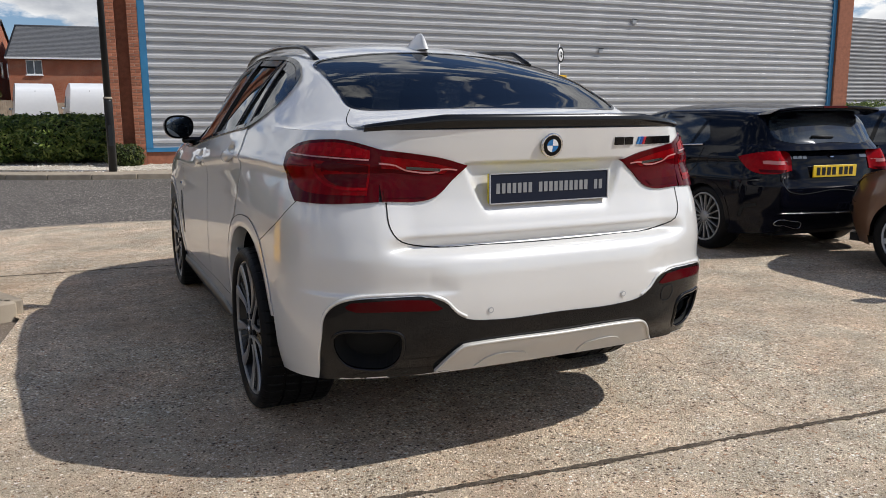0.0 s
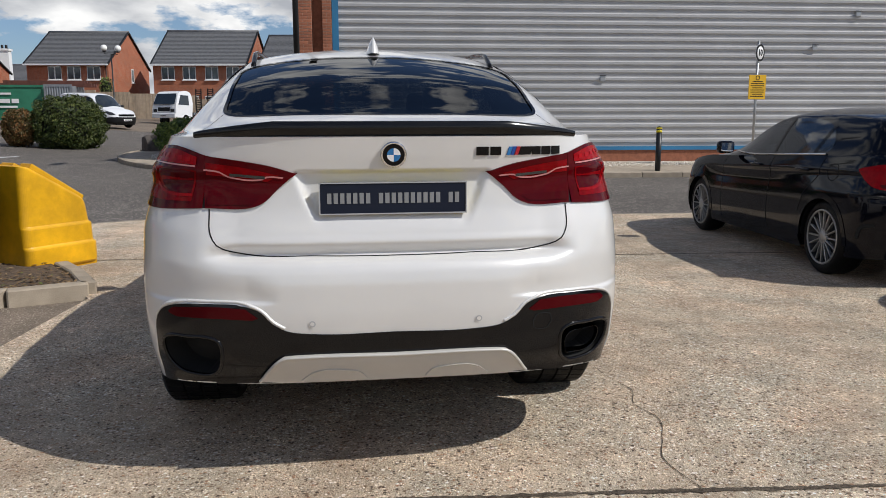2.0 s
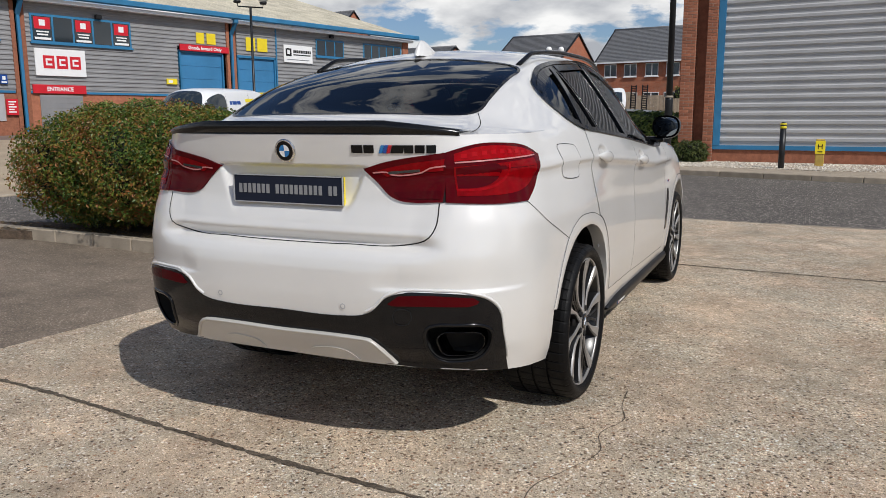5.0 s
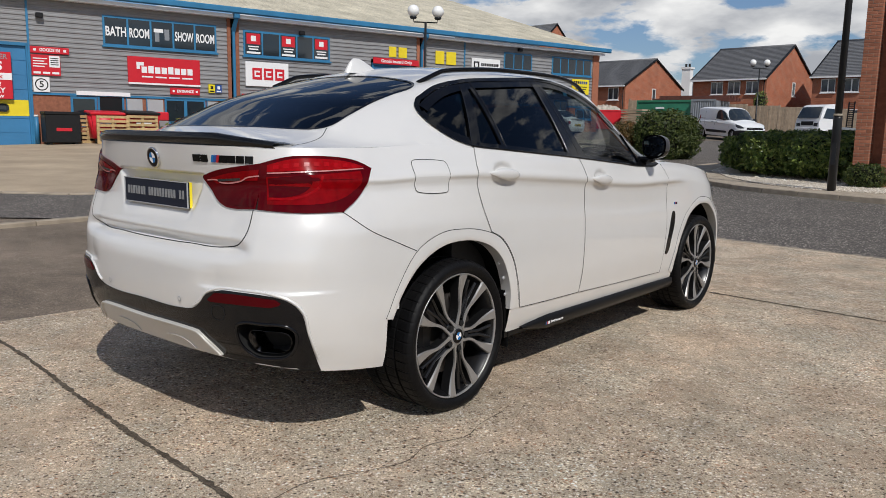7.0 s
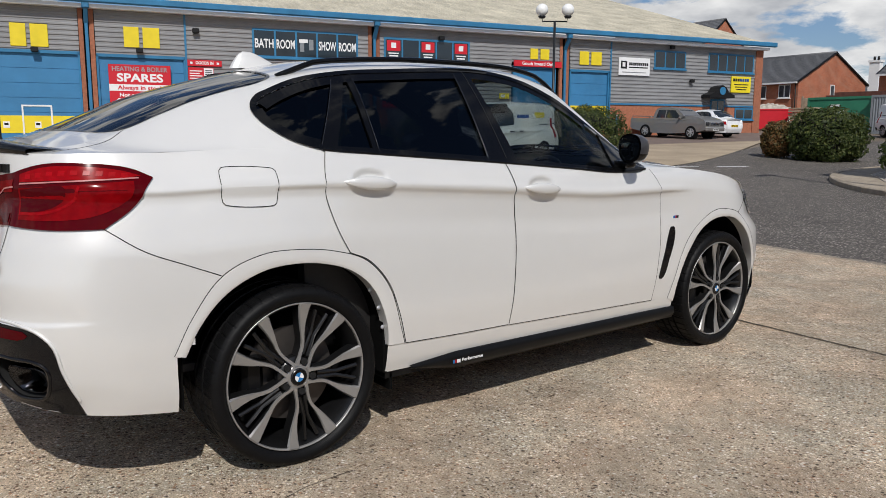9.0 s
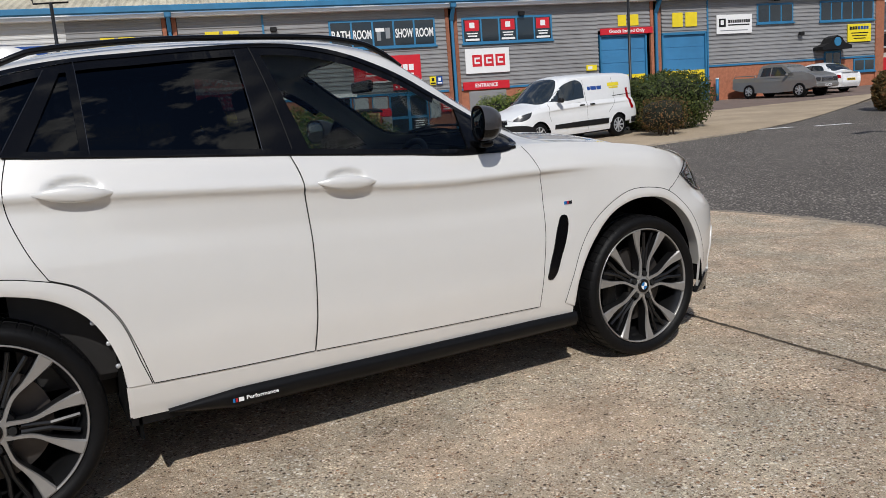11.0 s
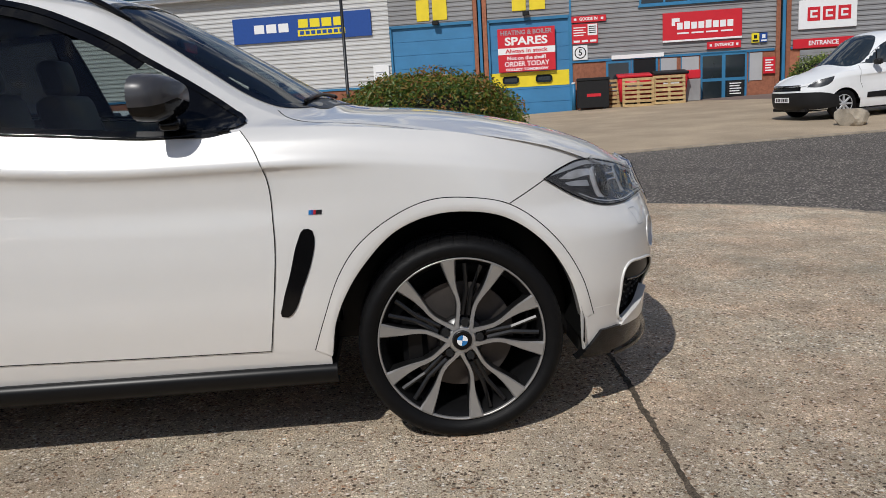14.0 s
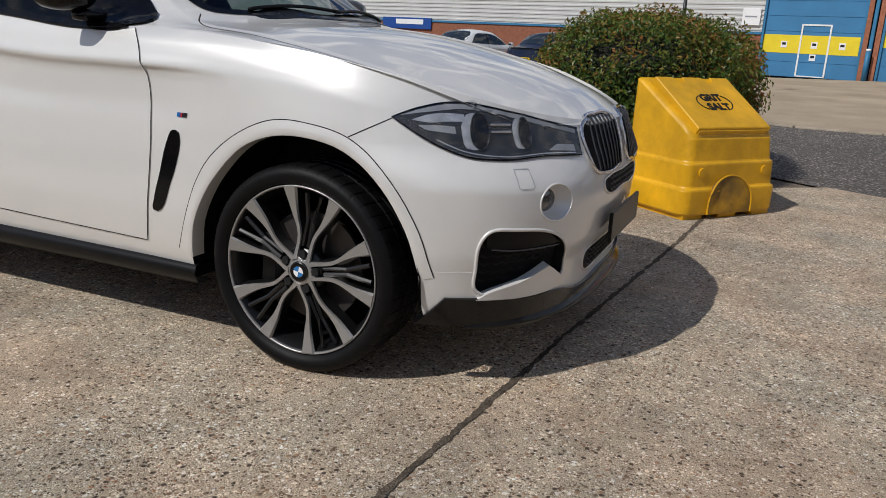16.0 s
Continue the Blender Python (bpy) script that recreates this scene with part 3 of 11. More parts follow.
# brown paving along the units
pav2 = []
for u, out in ((7.4, 0.15), (34.6, 0.15), (34.6, 6.5), (26, 6.6), (18, 7.0), (13.2, 7.6), (10.0, 4.2), (8.2, 1.6)):
    q = Matrix.Translation((-29.4, 7.5, 0)) @ Matrix.Rotation(math.atan2(0.9752, 0.2214), 4, "Z") @ Vector((u, -out, 0))
    pav2.append(Vector((q.x, q.y)))
sheet("pavement", pav2, 0.010, M["brick_paving"], "brown block paving before the trade entrances", step=1.2, category="pavement")

# ---- trade units across the side road ----
FP, FA = Vector((-29.4, 7.5, 0.0)), math.atan2(0.9752, 0.2214)
FM = Matrix.Translation(FP) @ Matrix.Rotation(FA, 4, "Z")


def face(u, z, out=0.0):
    """A pose on the units' front: x along it, y up, facing the yard."""
    return FM @ Matrix.Translation((u, -out, z)) @ Matrix.Rotation(radians(90), 4, "X")


def ribbed(bm, u0, u1, z0, z1, pitch, depth, y0=0.0, thick=0.12):
    """Sheet cladding with horizontal ribs, as a slab whose front is profiled."""
    prof, z = [], z0
    while z < z1 - 1e-6:
        for a, d in ((0.0, 0.0), (0.42, 0.0), (0.56, depth), (0.86, depth)):
            if z + a * pitch < z1:
                prof.append((z + a * pitch, d))
        z += pitch
    prof.append((z1, 0.0))
    rows = [(bm.verts.new((u0, y0 - d, z)), bm.verts.new((u1, y0 - d, z))) for z, d in prof]
    for (a, b), (c, d) in zip(rows, rows[1:]):
        bm.faces.new((a, b, d, c))
    back = [bm.verts.new(p) for p in ((u0, y0 + thick, z0), (u1, y0 + thick, z0), (u1, y0 + thick, z1), (u0, y0 + thick, z1))]
    bm.faces.new(back[::-1])


def wall_piece(name, u0, u1, z0, z1, material, label, pitch=0.19, depth=0.03):
    bm = bmesh.new()
    ribbed(bm, u0, u1, z0, z1, pitch, depth)
    bmesh.ops.transform(bm, matrix=FM, verts=bm.verts)
    return tagged(part(name, bm, material), label, "wall", "", "structure")


def gz(u):
    p = FM @ Vector((u, 0, 0))
    return rise(p.x, p.y)


wall_piece("wall_units_pale", -26, -4.62, 1.86, 6.05, M["clad_white"], "pale ribbed metal cladding over a brick plinth")
for i, (u0, u1, z0) in enumerate(((-4.62, -1.05, 4.28), (-0.45, 2.92, 4.28), (2.92, 10.9, 2.42), (11.45, 18.4, 2.42), (18.4, 21.2, 4.72), (21.85, 24.4, 4.45), (24.4, 35.0, 2.78))):
    wall_piece("wall_units", u0, u1, z0, 6.05, M["clad_warm"], "grey ribbed metal cladding of a trade unit")
for u0, u1, z1 in ((-26, -4.62, 1.86), (2.92, 10.9, 2.42), (11.45, 18.4, 2.42), (24.4, 35.0, 2.78)):
    tagged(boxed("wall_plinth", (u0, u1, 0.0, 0.14, gz(u0) - 0.4, z1), M["brick"], m=FM), "red brick plinth under the cladding", "wall", "", "structure")
# Backing sheet painted black in place of the unlit interior.
tagged(boxed("wall_units_back", (-26, 35, 0.5, 0.7, -0.5, 6.2), M["black"], m=FM), "backing sheet painted black as the dark inside of the units", "wall", "", "structure")
bm = bmesh.new()
N = 760
rows = []
for i in range(N + 1):
    u = -26.4 + 62.2 * i / N
    h = 0.03 * (1 if i % 4 in (0, 1) else -1)
    rows.append([bm.verts.new((u, y, z + h)) for y, z in ((-0.42, 6.28), (16.0, 11.2))])
for a, b in zip(rows, rows[1:]):
    bm.faces.new((a[0], b[0], b[1], a[1]))
bmesh.ops.transform(bm, matrix=FM, verts=bm.verts)
tagged(part("roof_units", bm, M["roof_sheet"]), "pale lichen-stained corrugated sheet roof", "roof", "", "structure")
tagged(boxed("gutter", (-26.4, 35.8, -0.62, -0.40, 6.16, 6.42), M["blue"], bevel=0.04, m=FM), "blue metal gutter along the eaves", "gutter", "", "structure")
tagged(boxed("fascia", (-26.4, 35.4, -0.42, -0.02, 5.98, 6.12), M["signwhite"], m=FM), "pale soffit board under the eaves", "fascia", "", "structure")
tagged(boxed("wall_end", (35.0, 35.3, -0.02, 24, -0.2, 6.1), M["brick"], m=FM), "brick end wall of the units", "wall", "", "structure")

# ---- white clad building across the road ----
WM = Matrix.Translation((-0.15, 16.56, 0)) @ Matrix.Rotation(math.atan(-0.06), 4, "Z")
bm = bmesh.new()
ribbed(bm, 0.16, 21.6, 0.62, 7.0, 0.20, 0.035)
bmesh.ops.transform(bm, matrix=WM, verts=bm.verts)
tagged(part("wall_white", bm, M["clad"]), "silver-white horizontally ribbed metal cladding", "wall", "", "structure")
tagged(boxed("wall_white_core", (-0.80, 22.6, 0.13, 12.0, 0.0, 7.05), M["clad_warm"], m=WM), "plain body of the clad building", "wall", "", "structure")
tagged(boxed("wall_white_plinth", (0.0, 21.7, -0.02, 0.12, 0.0, 0.52), M["brick"], m=WM), "low red brick plinth", "wall", "", "structure")
for d in ((0.0, 21.7, -0.06, 0.1, 0.52, 0.62), (0.0, 0.16, -0.07, 0.1, 0.62, 7.0), (21.6, 21.76, -0.07, 0.1, 0.62, 7.0)):
    tagged(boxed("trim", d, M["blue"], m=WM), "blue painted metal trim round the cladding", "trim", "", "structure")


def pier(name, u0, u1, y0, y1, top, label):
    """A brick pier, course by course; its mortar core stands a little back."""
    core = tagged(boxed(name, (u0 + 0.006, u1 - 0.006, y0 + 0.006, y1, 0.0, 7.0), M["mortar"], m=WM), label, "wall", "", "structure")
    meshes = {}
    L = u1 - u0
    for c in range(int((top - 0.05) / 0.075)):
        z = 0.05 + c * 0.075
        cuts = [0.0, 0.222, 0.444, 0.666] if c % 2 == 0 else [0.0, 0.111, 0.333, 0.555]
        cuts = [x for x in cuts if x < L - 0.03] + [L]
        for a, b in zip(cuts, cuts[1:]):
            w = round(b - a - 0.010, 3)
            if w not in meshes:
                bm = bmesh.new()
                box(bm, 0, w, 0, y1 - y0 - 0.01, 0, 0.065, bevel=0.004)
                me = bpy.data.meshes.new("brick")
                bm.to_mesh(me)
                bm.free()
                me.materials.append(M["brick"])
                meshes[w] = me
            ob = new("brick", meshes[w])
            ob.parent = core
            ob.matrix_world = WM @ Matrix.Translation((u0 + a + 0.005, y0 + 0.002 * random.random(), z))
    return core


pier("wall_pier", -0.24, -0.005, -0.14, 0.3, 5.2, "red brick pier at the corner of the clad building")
pier("wall_pier_side", -0.83, -0.50, -0.10, 0.5, 5.2, "red brick pier set back beside the corner")
tagged(boxed("wall_pier_recess", (-0.51, -0.23, 0.12, 0.5, 0.0, 7.0), M["brick"], m=WM), "shaded brick between the piers", "wall", "", "structure")
tagged(boxed("wall_pier_far", (21.78, 22.4, -0.14, 0.3, 0.0, 7.0), M["brick"], m=WM), "red brick pier at the far end", "wall", "", "structure")
for u, z in ((12.64, 3.18), (13.77, 4.05), (6.95, 2.37)):
    lt = thing("wall_light", WM @ Matrix.Translation((u, -0.06, z)), "small grey bulkhead light on the cladding", "wall light", "wall lights")
    boxed("housing", (-0.075, 0.075, -0.02, 0.03, -0.07, 0.07), M["steel"], lt, bevel=0.015)
    boxed("visor", (-0.08, 0.08, -0.035, 0.0, 0.065, 0.078), M["plastic_black"], lt)

# ---- doors, windows and signs of the trade units ----
def fbox(name, u0, u1, z0, z1, d0, d1, material, parent=None, label="", bevel=0.0):
    """A box on the units' front, from d0 to d1 before the wall."""
    return boxed(name, (u0, u1, -d1, -d0, z0, z1), material, parent, label, bevel, FM)


def roller_door(u0, u1, z0, z1, band, label):
    d = tagged(fbox("door_unit", u0, u1, z0, z1, -0.16, -0.10, M["blue_door"]), label, "door", "unit doors", "structure")
    n = max(4, int((z1 - z0) / 0.55))
    for i in range(n):
        a, b = z0 + (z1 - z0) * i / n, z0 + (z1 - z0) * (i + 1) / n
        fbox("panel", u0 + 0.02, u1 - 0.02, a + 0.008, b - 0.008, -0.10, -0.085, M["blue_door"], d)
    if band:
        fbox("band", u0 + 0.02, u1 - 0.02, band[0], band[1], -0.09, -0.078, M["yellow_band"], d, "yellow painted band")
    for a, b in ((u0 - 0.06, u0 + 0.02), (u1 - 0.02, u1 + 0.06)):
        fbox("door_frame", a, b, z0, z1 + 0.08, -0.12, 0.015, M["blue"], d)
    fbox("door_frame", u0 - 0.06, u1 + 0.06, z1, z1 + 0.12, -0.12, 0.015, M["blue"], d)
    return d


d17 = roller_door(-4.55, -1.1, 0.30, 4.22, (1.18, 1.85), "blue sectional door with a yellow band and a wicket door")
for a, b, c, e in ((-3.2, -3.14, 0.35, 2.2), (-2.2, -2.14, 0.35, 2.2), (-3.2, -2.14, 2.2, 2.26), (-3.2, -2.14, 0.33, 0.37)):
    fbox("wicket_frame", a, b, c, e, -0.08, -0.06, M["white"], d17)
for u, z in ((-3.75, 1.5), (-2.67, 1.5), (-1.7, 1.5), (-2.67, 1.05)):
    fbox("notice", u - 0.11, u + 0.11, z - 0.12, z + 0.12, -0.076, -0.07, M["signwhite"], d17)
    fbox("notice_mark", u - 0.07, u + 0.07, z - 0.02, z + 0.07, -0.07, -0.068, M["plastic_black"], d17)
d18 = roller_door(-0.40, 2.86, 0.32, 4.18, (1.52, 2.13), "blue sectional door with a yellow band and a large notice")
for u in (0.42, 1.80):
    fbox("door_window", u - 0.34, u + 0.34, 1.67, 1.98, -0.078, -0.07, M["dark_glass"], d18, "small brown-framed oblong window", 0.08)
d19 = roller_door(18.55, 20.95, 0.75, 4.42, (2.0, 2.62), "blue sectional door with a yellow band")
d20 = roller_door(21.92, 24.3, 0.85, 4.36, (2.05, 2.64), "blue sectional door with a yellow band")
for d, us in ((d19, (19.1, 20.3)), (d20, (22.5, 23.6))):
    for u in us:
        fbox("door_window", u - 0.25, u + 0.25, 2.18, 2.44, -0.078, -0.07, M["dark_glass"], d, "", 0.06)
for i, u in enumerate((-0.75, 11.17, 21.5)):
    post = tagged(fbox("wall_column", u - 0.28, u - 0.12, gz(u) - 0.2, 6.0, -0.10, 0.05, M["brick"]), "rust-red steel column between the units", "column", "", "structure")
    fbox("column_flange", u + 0.10, u + 0.27, gz(u) - 0.2, 6.0, -0.10, 0.05, M["brick"], post)
    pipe = thing("downpipe", FM @ Matrix.Translation((u, 0, 0)), "blue square rainwater downpipe", "downpipe", "downpipes")
    boxed("pipe", (-0.06, 0.06, -0.14, -0.02, gz(u) - 0.1, 5.5), M["blue"], pipe, bevel=0.012)
    bm = bmesh.new()
    box(bm, -0.08, 0.08, -0.07, 0.07, 0, 0.75, bevel=0.012)
    bmesh.ops.transform(bm, matrix=pose(0, -0.08, 5.45, 36), verts=bm.verts)
    part("swan_neck", bm, M["blue"], pipe)
    boxed("hopper", (-0.13, 0.13, -0.56, -0.3, 5.95, 6.18), M["blue"], pipe, bevel=0.02)
fbox("column_end", 34.75, 35.3, 1.0, 6.0, -0.1, 0.06, M["brick"])
bpy.data.objects["column_end"]["kind"] = "structure"
tagged(fbox("trim", 2.9, 2.98, 0.3, 6.0, -0.1, 0.05, M["blue"]), "blue painted corner strip", "trim", "", "structure")
tagged(fbox("trim", 24.38, 24.46, 1.0, 6.0, -0.1, 0.05, M["blue"]), "blue painted corner strip", "trim", "", "structure")
for u0, u1, z in ((-26, -4.62, 1.82), (2.98, 10.85, 2.36), (11.45, 18.4, 2.36), (24.46, 34.9, 2.72)):
    tagged(fbox("trim", u0, u1, z, z + 0.09, -0.02, 0.05, M["blue"]), "blue drip strip at the foot of the cladding", "trim", "", "structure")


def window(u0, u1, z0, z1, panes, label):
    w = tagged(fbox("window_upper", u0, u1, z0, z1, -0.05, 0.045, M["blue"]), label, "window", "upper windows", "structure")
    L = (u1 - u0 - 0.08) / panes
    for i in range(panes):
        a = u0 + 0.04 + i * L
        fbox("pane", a + 0.04, a + L - 0.04, z0 + 0.09, z1 - 0.09, 0.046, 0.052, M["dark_glass"], w)
    fbox("sill", u0 - 0.05, u1 + 0.05, z0 - 0.05, z0 + 0.02, 0.0, 0.11, M["blue"], w)
    return w


wb = window(5.67, 10.4, 4.41, 5.62, 5, "blue-framed window strip with white showroom lettering")
L = (10.4 - 5.67 - 0.08) / 5
for i, word in enumerate(("BATH", "ROOM", "", "SHOW", "ROOM")):
    u = 5.71 + (i + 0.5) * L
    if word:
        lettering("words", word, 0.52, face(u, 4.98, 0.056), M["signwhite"], wb, 0.002, L * 0.86, 0.012)
    else:
        fbox("tap_picture", u - 0.30, u - 0.12, 4.72, 5.2, 0.053, 0.057, M["steel"], wb)
        fbox("tap_picture", u - 0.34, u + 0.05, 5.1, 5.25, 0.053, 0.058, M["signwhite"], wb)
        fbox("tap_picture", u + 0.10, u + 0.30, 4.8, 5.25, 0.053, 0.057, M["steel"], wb)
wc = window(11.65, 16.05, 4.4, 5.55, 5, "blue-framed window strip with red poster panels")
L = (16.05 - 11.65 - 0.08) / 5
for i in (0, 2, 4):
    u = 11.69 + (i + 0.5) * L
    fbox("poster", u - 0.33, u + 0.33, 4.95, 5.42, 0.053, 0.058, M["red"], wc)
    fbox("poster_mark", u - 0.12, u + 0.12, 5.08, 5.32, 0.058, 0.060, M["signwhite"], wc)
    fbox("poster_text", u - 0.33, u + 0.33, 4.53, 4.62, 0.053, 0.057, M["signwhite"], wc)
    fbox("poster_text", u - 0.22, u + 0.22, 4.70, 4.76, 0.053, 0.057, M["signwhite"], wc)
    fbox("poster_text", u - 0.26, u + 0.26, 4.82, 4.87, 0.053, 0.057, M["signwhite"], wc)
window(27.3, 29.5, 4.7, 5.68, 3, "blue-framed three-pane upper window")
window(31.15, 34.6, 4.65, 5.7, 5, "blue-framed five-pane upper window")
window(33.35, 34.75, 2.0, 2.68, 2, "blue-framed ground floor window")


def sign(u0, u1, z0, z1, material, label, group="signs"):
    s = thing("sign", FM, label, "sign", group)
    boxed("board", (u0, u1, -0.10, -0.035, z0, z1), material, s, bevel=0.008)
    return s


def bar(s, u0, u1, z0, z1, material, out=0.1):
    boxed("bar", (u0, u1, -out - 0.008, -out + 0.002, z0, z1), material, s)


def words(s, text, u, z, size, material, width=None, out=0.103, bold=0.006):
    lettering("words", text, size, Matrix.Translation((u, -out, z)) @ Matrix.Rotation(radians(90), 4, "X"), material, s, 0.003, width, bold)


s = sign(-0.05, 2.30, 2.15, 3.90, M["red"], "red and white heating spares notice on the blue door")
bar(s, -0.05, 2.30, 2.86, 3.12, M["signwhite"])
words(s, "HEATING & BOILER", 1.12, 3.72, 0.25, M["steel"], 2.1)
words(s, "SPARES", 1.12, 3.37, 0.44, M["signwhite"], 1.75, bold=0.014)
words(s, "Always in stock", 1.12, 2.985, 0.22, M["red"], 1.75, 0.111)
words(s, "Not on the shelf?", 1.12, 2.70, 0.2, M["signwhite"], 1.6)
words(s, "ORDER TODAY", 1.12, 2.46, 0.27, M["signwhite"], 1.85)
words(s, "COLLECT TOMORROW", 1.12, 2.24, 0.14, M["signwhite"], 1.75)
s = sign(2.98, 4.36, 3.94, 4.19, M["red"], "small red goods-in sign")
words(s, "GOODS IN", 3.66, 4.065, 0.17, M["signwhite"], 0.72)
bar(s, 3.08, 3.18, 4.02, 4.11, M["signwhite"]), bar(s, 4.15, 4.25, 4.02, 4.11, M["signwhite"])
s = sign(2.99, 4.02, 3.10, 3.88, M["red"], "red opening-times board with white panel and bars")
bar(s, 3.62, 4.0, 3.42, 3.86, M["signwhite"])
for k in range(4):
    bar(s, 3.05, 3.55 - 0.1 * (k % 2), 3.72 - k * 0.1, 3.76 - k * 0.1, M["signwhite"])
    bar(s, 3.67, 3.95, 3.75 - k * 0.08, 3.78 - k * 0.08, M["plastic_black"], 0.109)
for k in range(3):
    bar(s, 3.05 + k * 0.33, 3.30 + k * 0.33, 3.16, 3.24, M["signwhite"])
s = sign(3.02, 3.60, 2.46, 3.04, M["signwhite"], "white speed limit sign with a black ring")
bm = bmesh.new()
lathe(bm, [(0.235, 0.0), (0.235, 0.006), (0.195, 0.006), (0.195, 0.0)], 36, "y", Matrix.Translation((3.31, -0.106, 2.75)), True)
part("ring", bm, M["plastic_black"], s)
words(s, "5", 3.31, 2.75, 0.34, M["plastic_black"])
s = sign(6.57, 9.60, 2.93, 4.06, M["red"], "large red trade sign with a white logo block and pale bars")
bar(s, 6.57, 9.60, 2.93, 3.0, M["signwhite"])
bar(s, 6.92, 7.22, 3.70, 3.84, M["signwhite"]), bar(s, 6.92, 7.05, 3.55, 3.84, M["signwhite"], 0.101)
for k in range(8):
    bar(s, 7.12 + k * 0.275, 7.34 + k * 0.275, 3.40, 3.66 if k not in (1, 4) else 3.70, M["signwhite"])
for k in range(4):
    bar(s, 7.12 + k * 0.56, 7.58 + k * 0.56, 3.22, 3.28, M["signwhite"])
s = sign(8.28, 9.57, 2.56, 2.85, M["red"], "small red entrance sign with white hearts")
words(s, "ENTRANCE", 8.93, 2.705, 0.16, M["signwhite"], 0.72)
bar(s, 8.38, 8.47, 2.66, 2.75, M["signwhite"]), bar(s, 9.38, 9.47, 2.66, 2.75, M["signwhite"])
s = sign(9.97, 10.25, 2.70, 3.06, M["signyellow"], "yellow hazard notice beside the entrance")
bar(s, 10.0, 10.22, 2.74, 2.80, M["plastic_black"]), bar(s, 10.05, 10.17, 2.86, 3.0, M["plastic_black"])
s = sign(10.29, 10.56, 2.70, 3.06, M["signblue"], "blue mandatory notice beside the entrance")
bar(s, 10.32, 10.53, 2.74, 2.80, M["signwhite"]), bar(s, 10.36, 10.48, 2.86, 3.0, M["signwhite"])
s = sign(10.43, 10.88, 1.48, 2.12, M["red"], "red notice on the brick plinth")
for k in range(5):
    bar(s, 10.5, 10.8 - 0.08 * (k % 2), 1.98 - k * 0.1, 2.03 - k * 0.1, M["signwhite"])
s = sign(11.70, 13.82, 3.08, 4.17, M["signwhite"], "white trade sign with three red squares")
for k in range(3):
    bar(s, 12.02 + k * 0.56, 12.48 + k * 0.56, 3.38, 3.90, M["red"])
    bar(s, 12.12 + k * 0.56, 12.38 + k * 0.56, 3.50, 3.78, M["signwhite"], 0.106)
    bar(s, 12.19 + k * 0.56, 12.38 + k * 0.56, 3.58, 3.70, M["red"], 0.112)
s = sign(11.52, 13.76, 2.36, 2.72, M["red"], "red entrance sign over the shutter")
words(s, "ENTRANCE", 12.64, 2.54, 0.24, M["signwhite"], 1.1)
s = sign(18.50, 21.30, 4.50, 4.80, M["red"], "long red goods sign with white words")
words(s, "Goods Inward Only", 19.9, 4.65, 0.22, M["signwhite"], 1.9)
s = sign(17.7, 18.25, 2.90, 3.16, M["signyellow"], "small yellow and white notice")
bar(s, 17.78, 18.0, 2.96, 3.10, M["signwhite"])
s = sign(24.90, 26.96, 4.28, 5.20, M["signwhite"], "white trade sign with a black logo block and bars")
bar(s, 25.02, 25.42, 4.62, 5.02, M["plastic_black"]), bar(s, 25.12, 25.30, 4.72, 4.94, M["signwhite"], 0.106)
for k in range(10):
    bar(s, 25.56 + k * 0.13, 25.66 + k * 0.13, 4.80, 4.95, M["plastic_black"])
bar(s, 25.56, 26.8, 4.67, 4.73, M["plastic_black"]), bar(s, 25.1, 26.7, 4.42, 4.46, M["steel"])
s = sign(32.90, 34.40, 3.55, 4.46, M["signyellow"], "yellow trade sign with dark bars")
for k in range(7):
    bar(s, 33.0 + k * 0.18, 33.14 + k * 0.18, 4.18, 4.34, M["plastic_black"] if k < 3 else M["signblue"])
for k in range(3):
    bar(s, 33.1 + 0.08 * k, 34.2 - 0.08 * k, 3.98 - k * 0.14, 4.03 - k * 0.14, M["plastic_black"])
s = sign(-11.52, -5.36, 4.03, 5.10, M["signblue"], "long blue trade sign with white and yellow blocks")
for k in range(3):
    bar(s, -10.55 + k * 0.55, -10.10 + k * 0.55, 4.42, 4.78, M["signwhite"])
for k in range(4):
    bar(s, -8.55 + k * 0.52, -8.12 + k * 0.52, 4.55, 4.90, M["signyellow"])
bar(s, -8.6, -6.5, 4.20, 4.46, M["signyellow"])
for k in range(8):
    bar(s, -8.5 + k * 0.25, -8.32 + k * 0.25, 4.26, 4.41, M["signblue"], 0.108)
s = sign(-5.40, -4.72, 2.15, 2.78, M["signwhite"], "plain white notice on the cladding")
bar(s, -5.3, -4.85, 2.45, 2.5, M["steel"])
s = sign(-23.9, -20.7, 1.45, 2.0, M["signblue"], "low blue and white sign on the cladding")
bar(s, -23.0, -21.2, 1.68, 1.92, M["signwhite"])
for a, b, z0, z1 in ((-3.5, -2.06, 4.45, 5.30), (0.49, 1.99, 4.58, 5.38), (19.36, 20.62, 4.88, 5.40), (22.32, 23.86, 4.72, 5.40)):
    s = thing("unit_number", FM, "yellow painted unit number as plain bars", "number", "unit numbers")
    m = (a + b) / 2
    boxed("bar", (a + 0.1, m - 0.08, -0.06, -0.03, z0, z1), M["yellow_band"], s, bevel=0.01)
    boxed("bar", (m + 0.06, b - 0.05, -0.06, -0.03, z0, z1), M["yellow_band"], s, bevel=0.01)
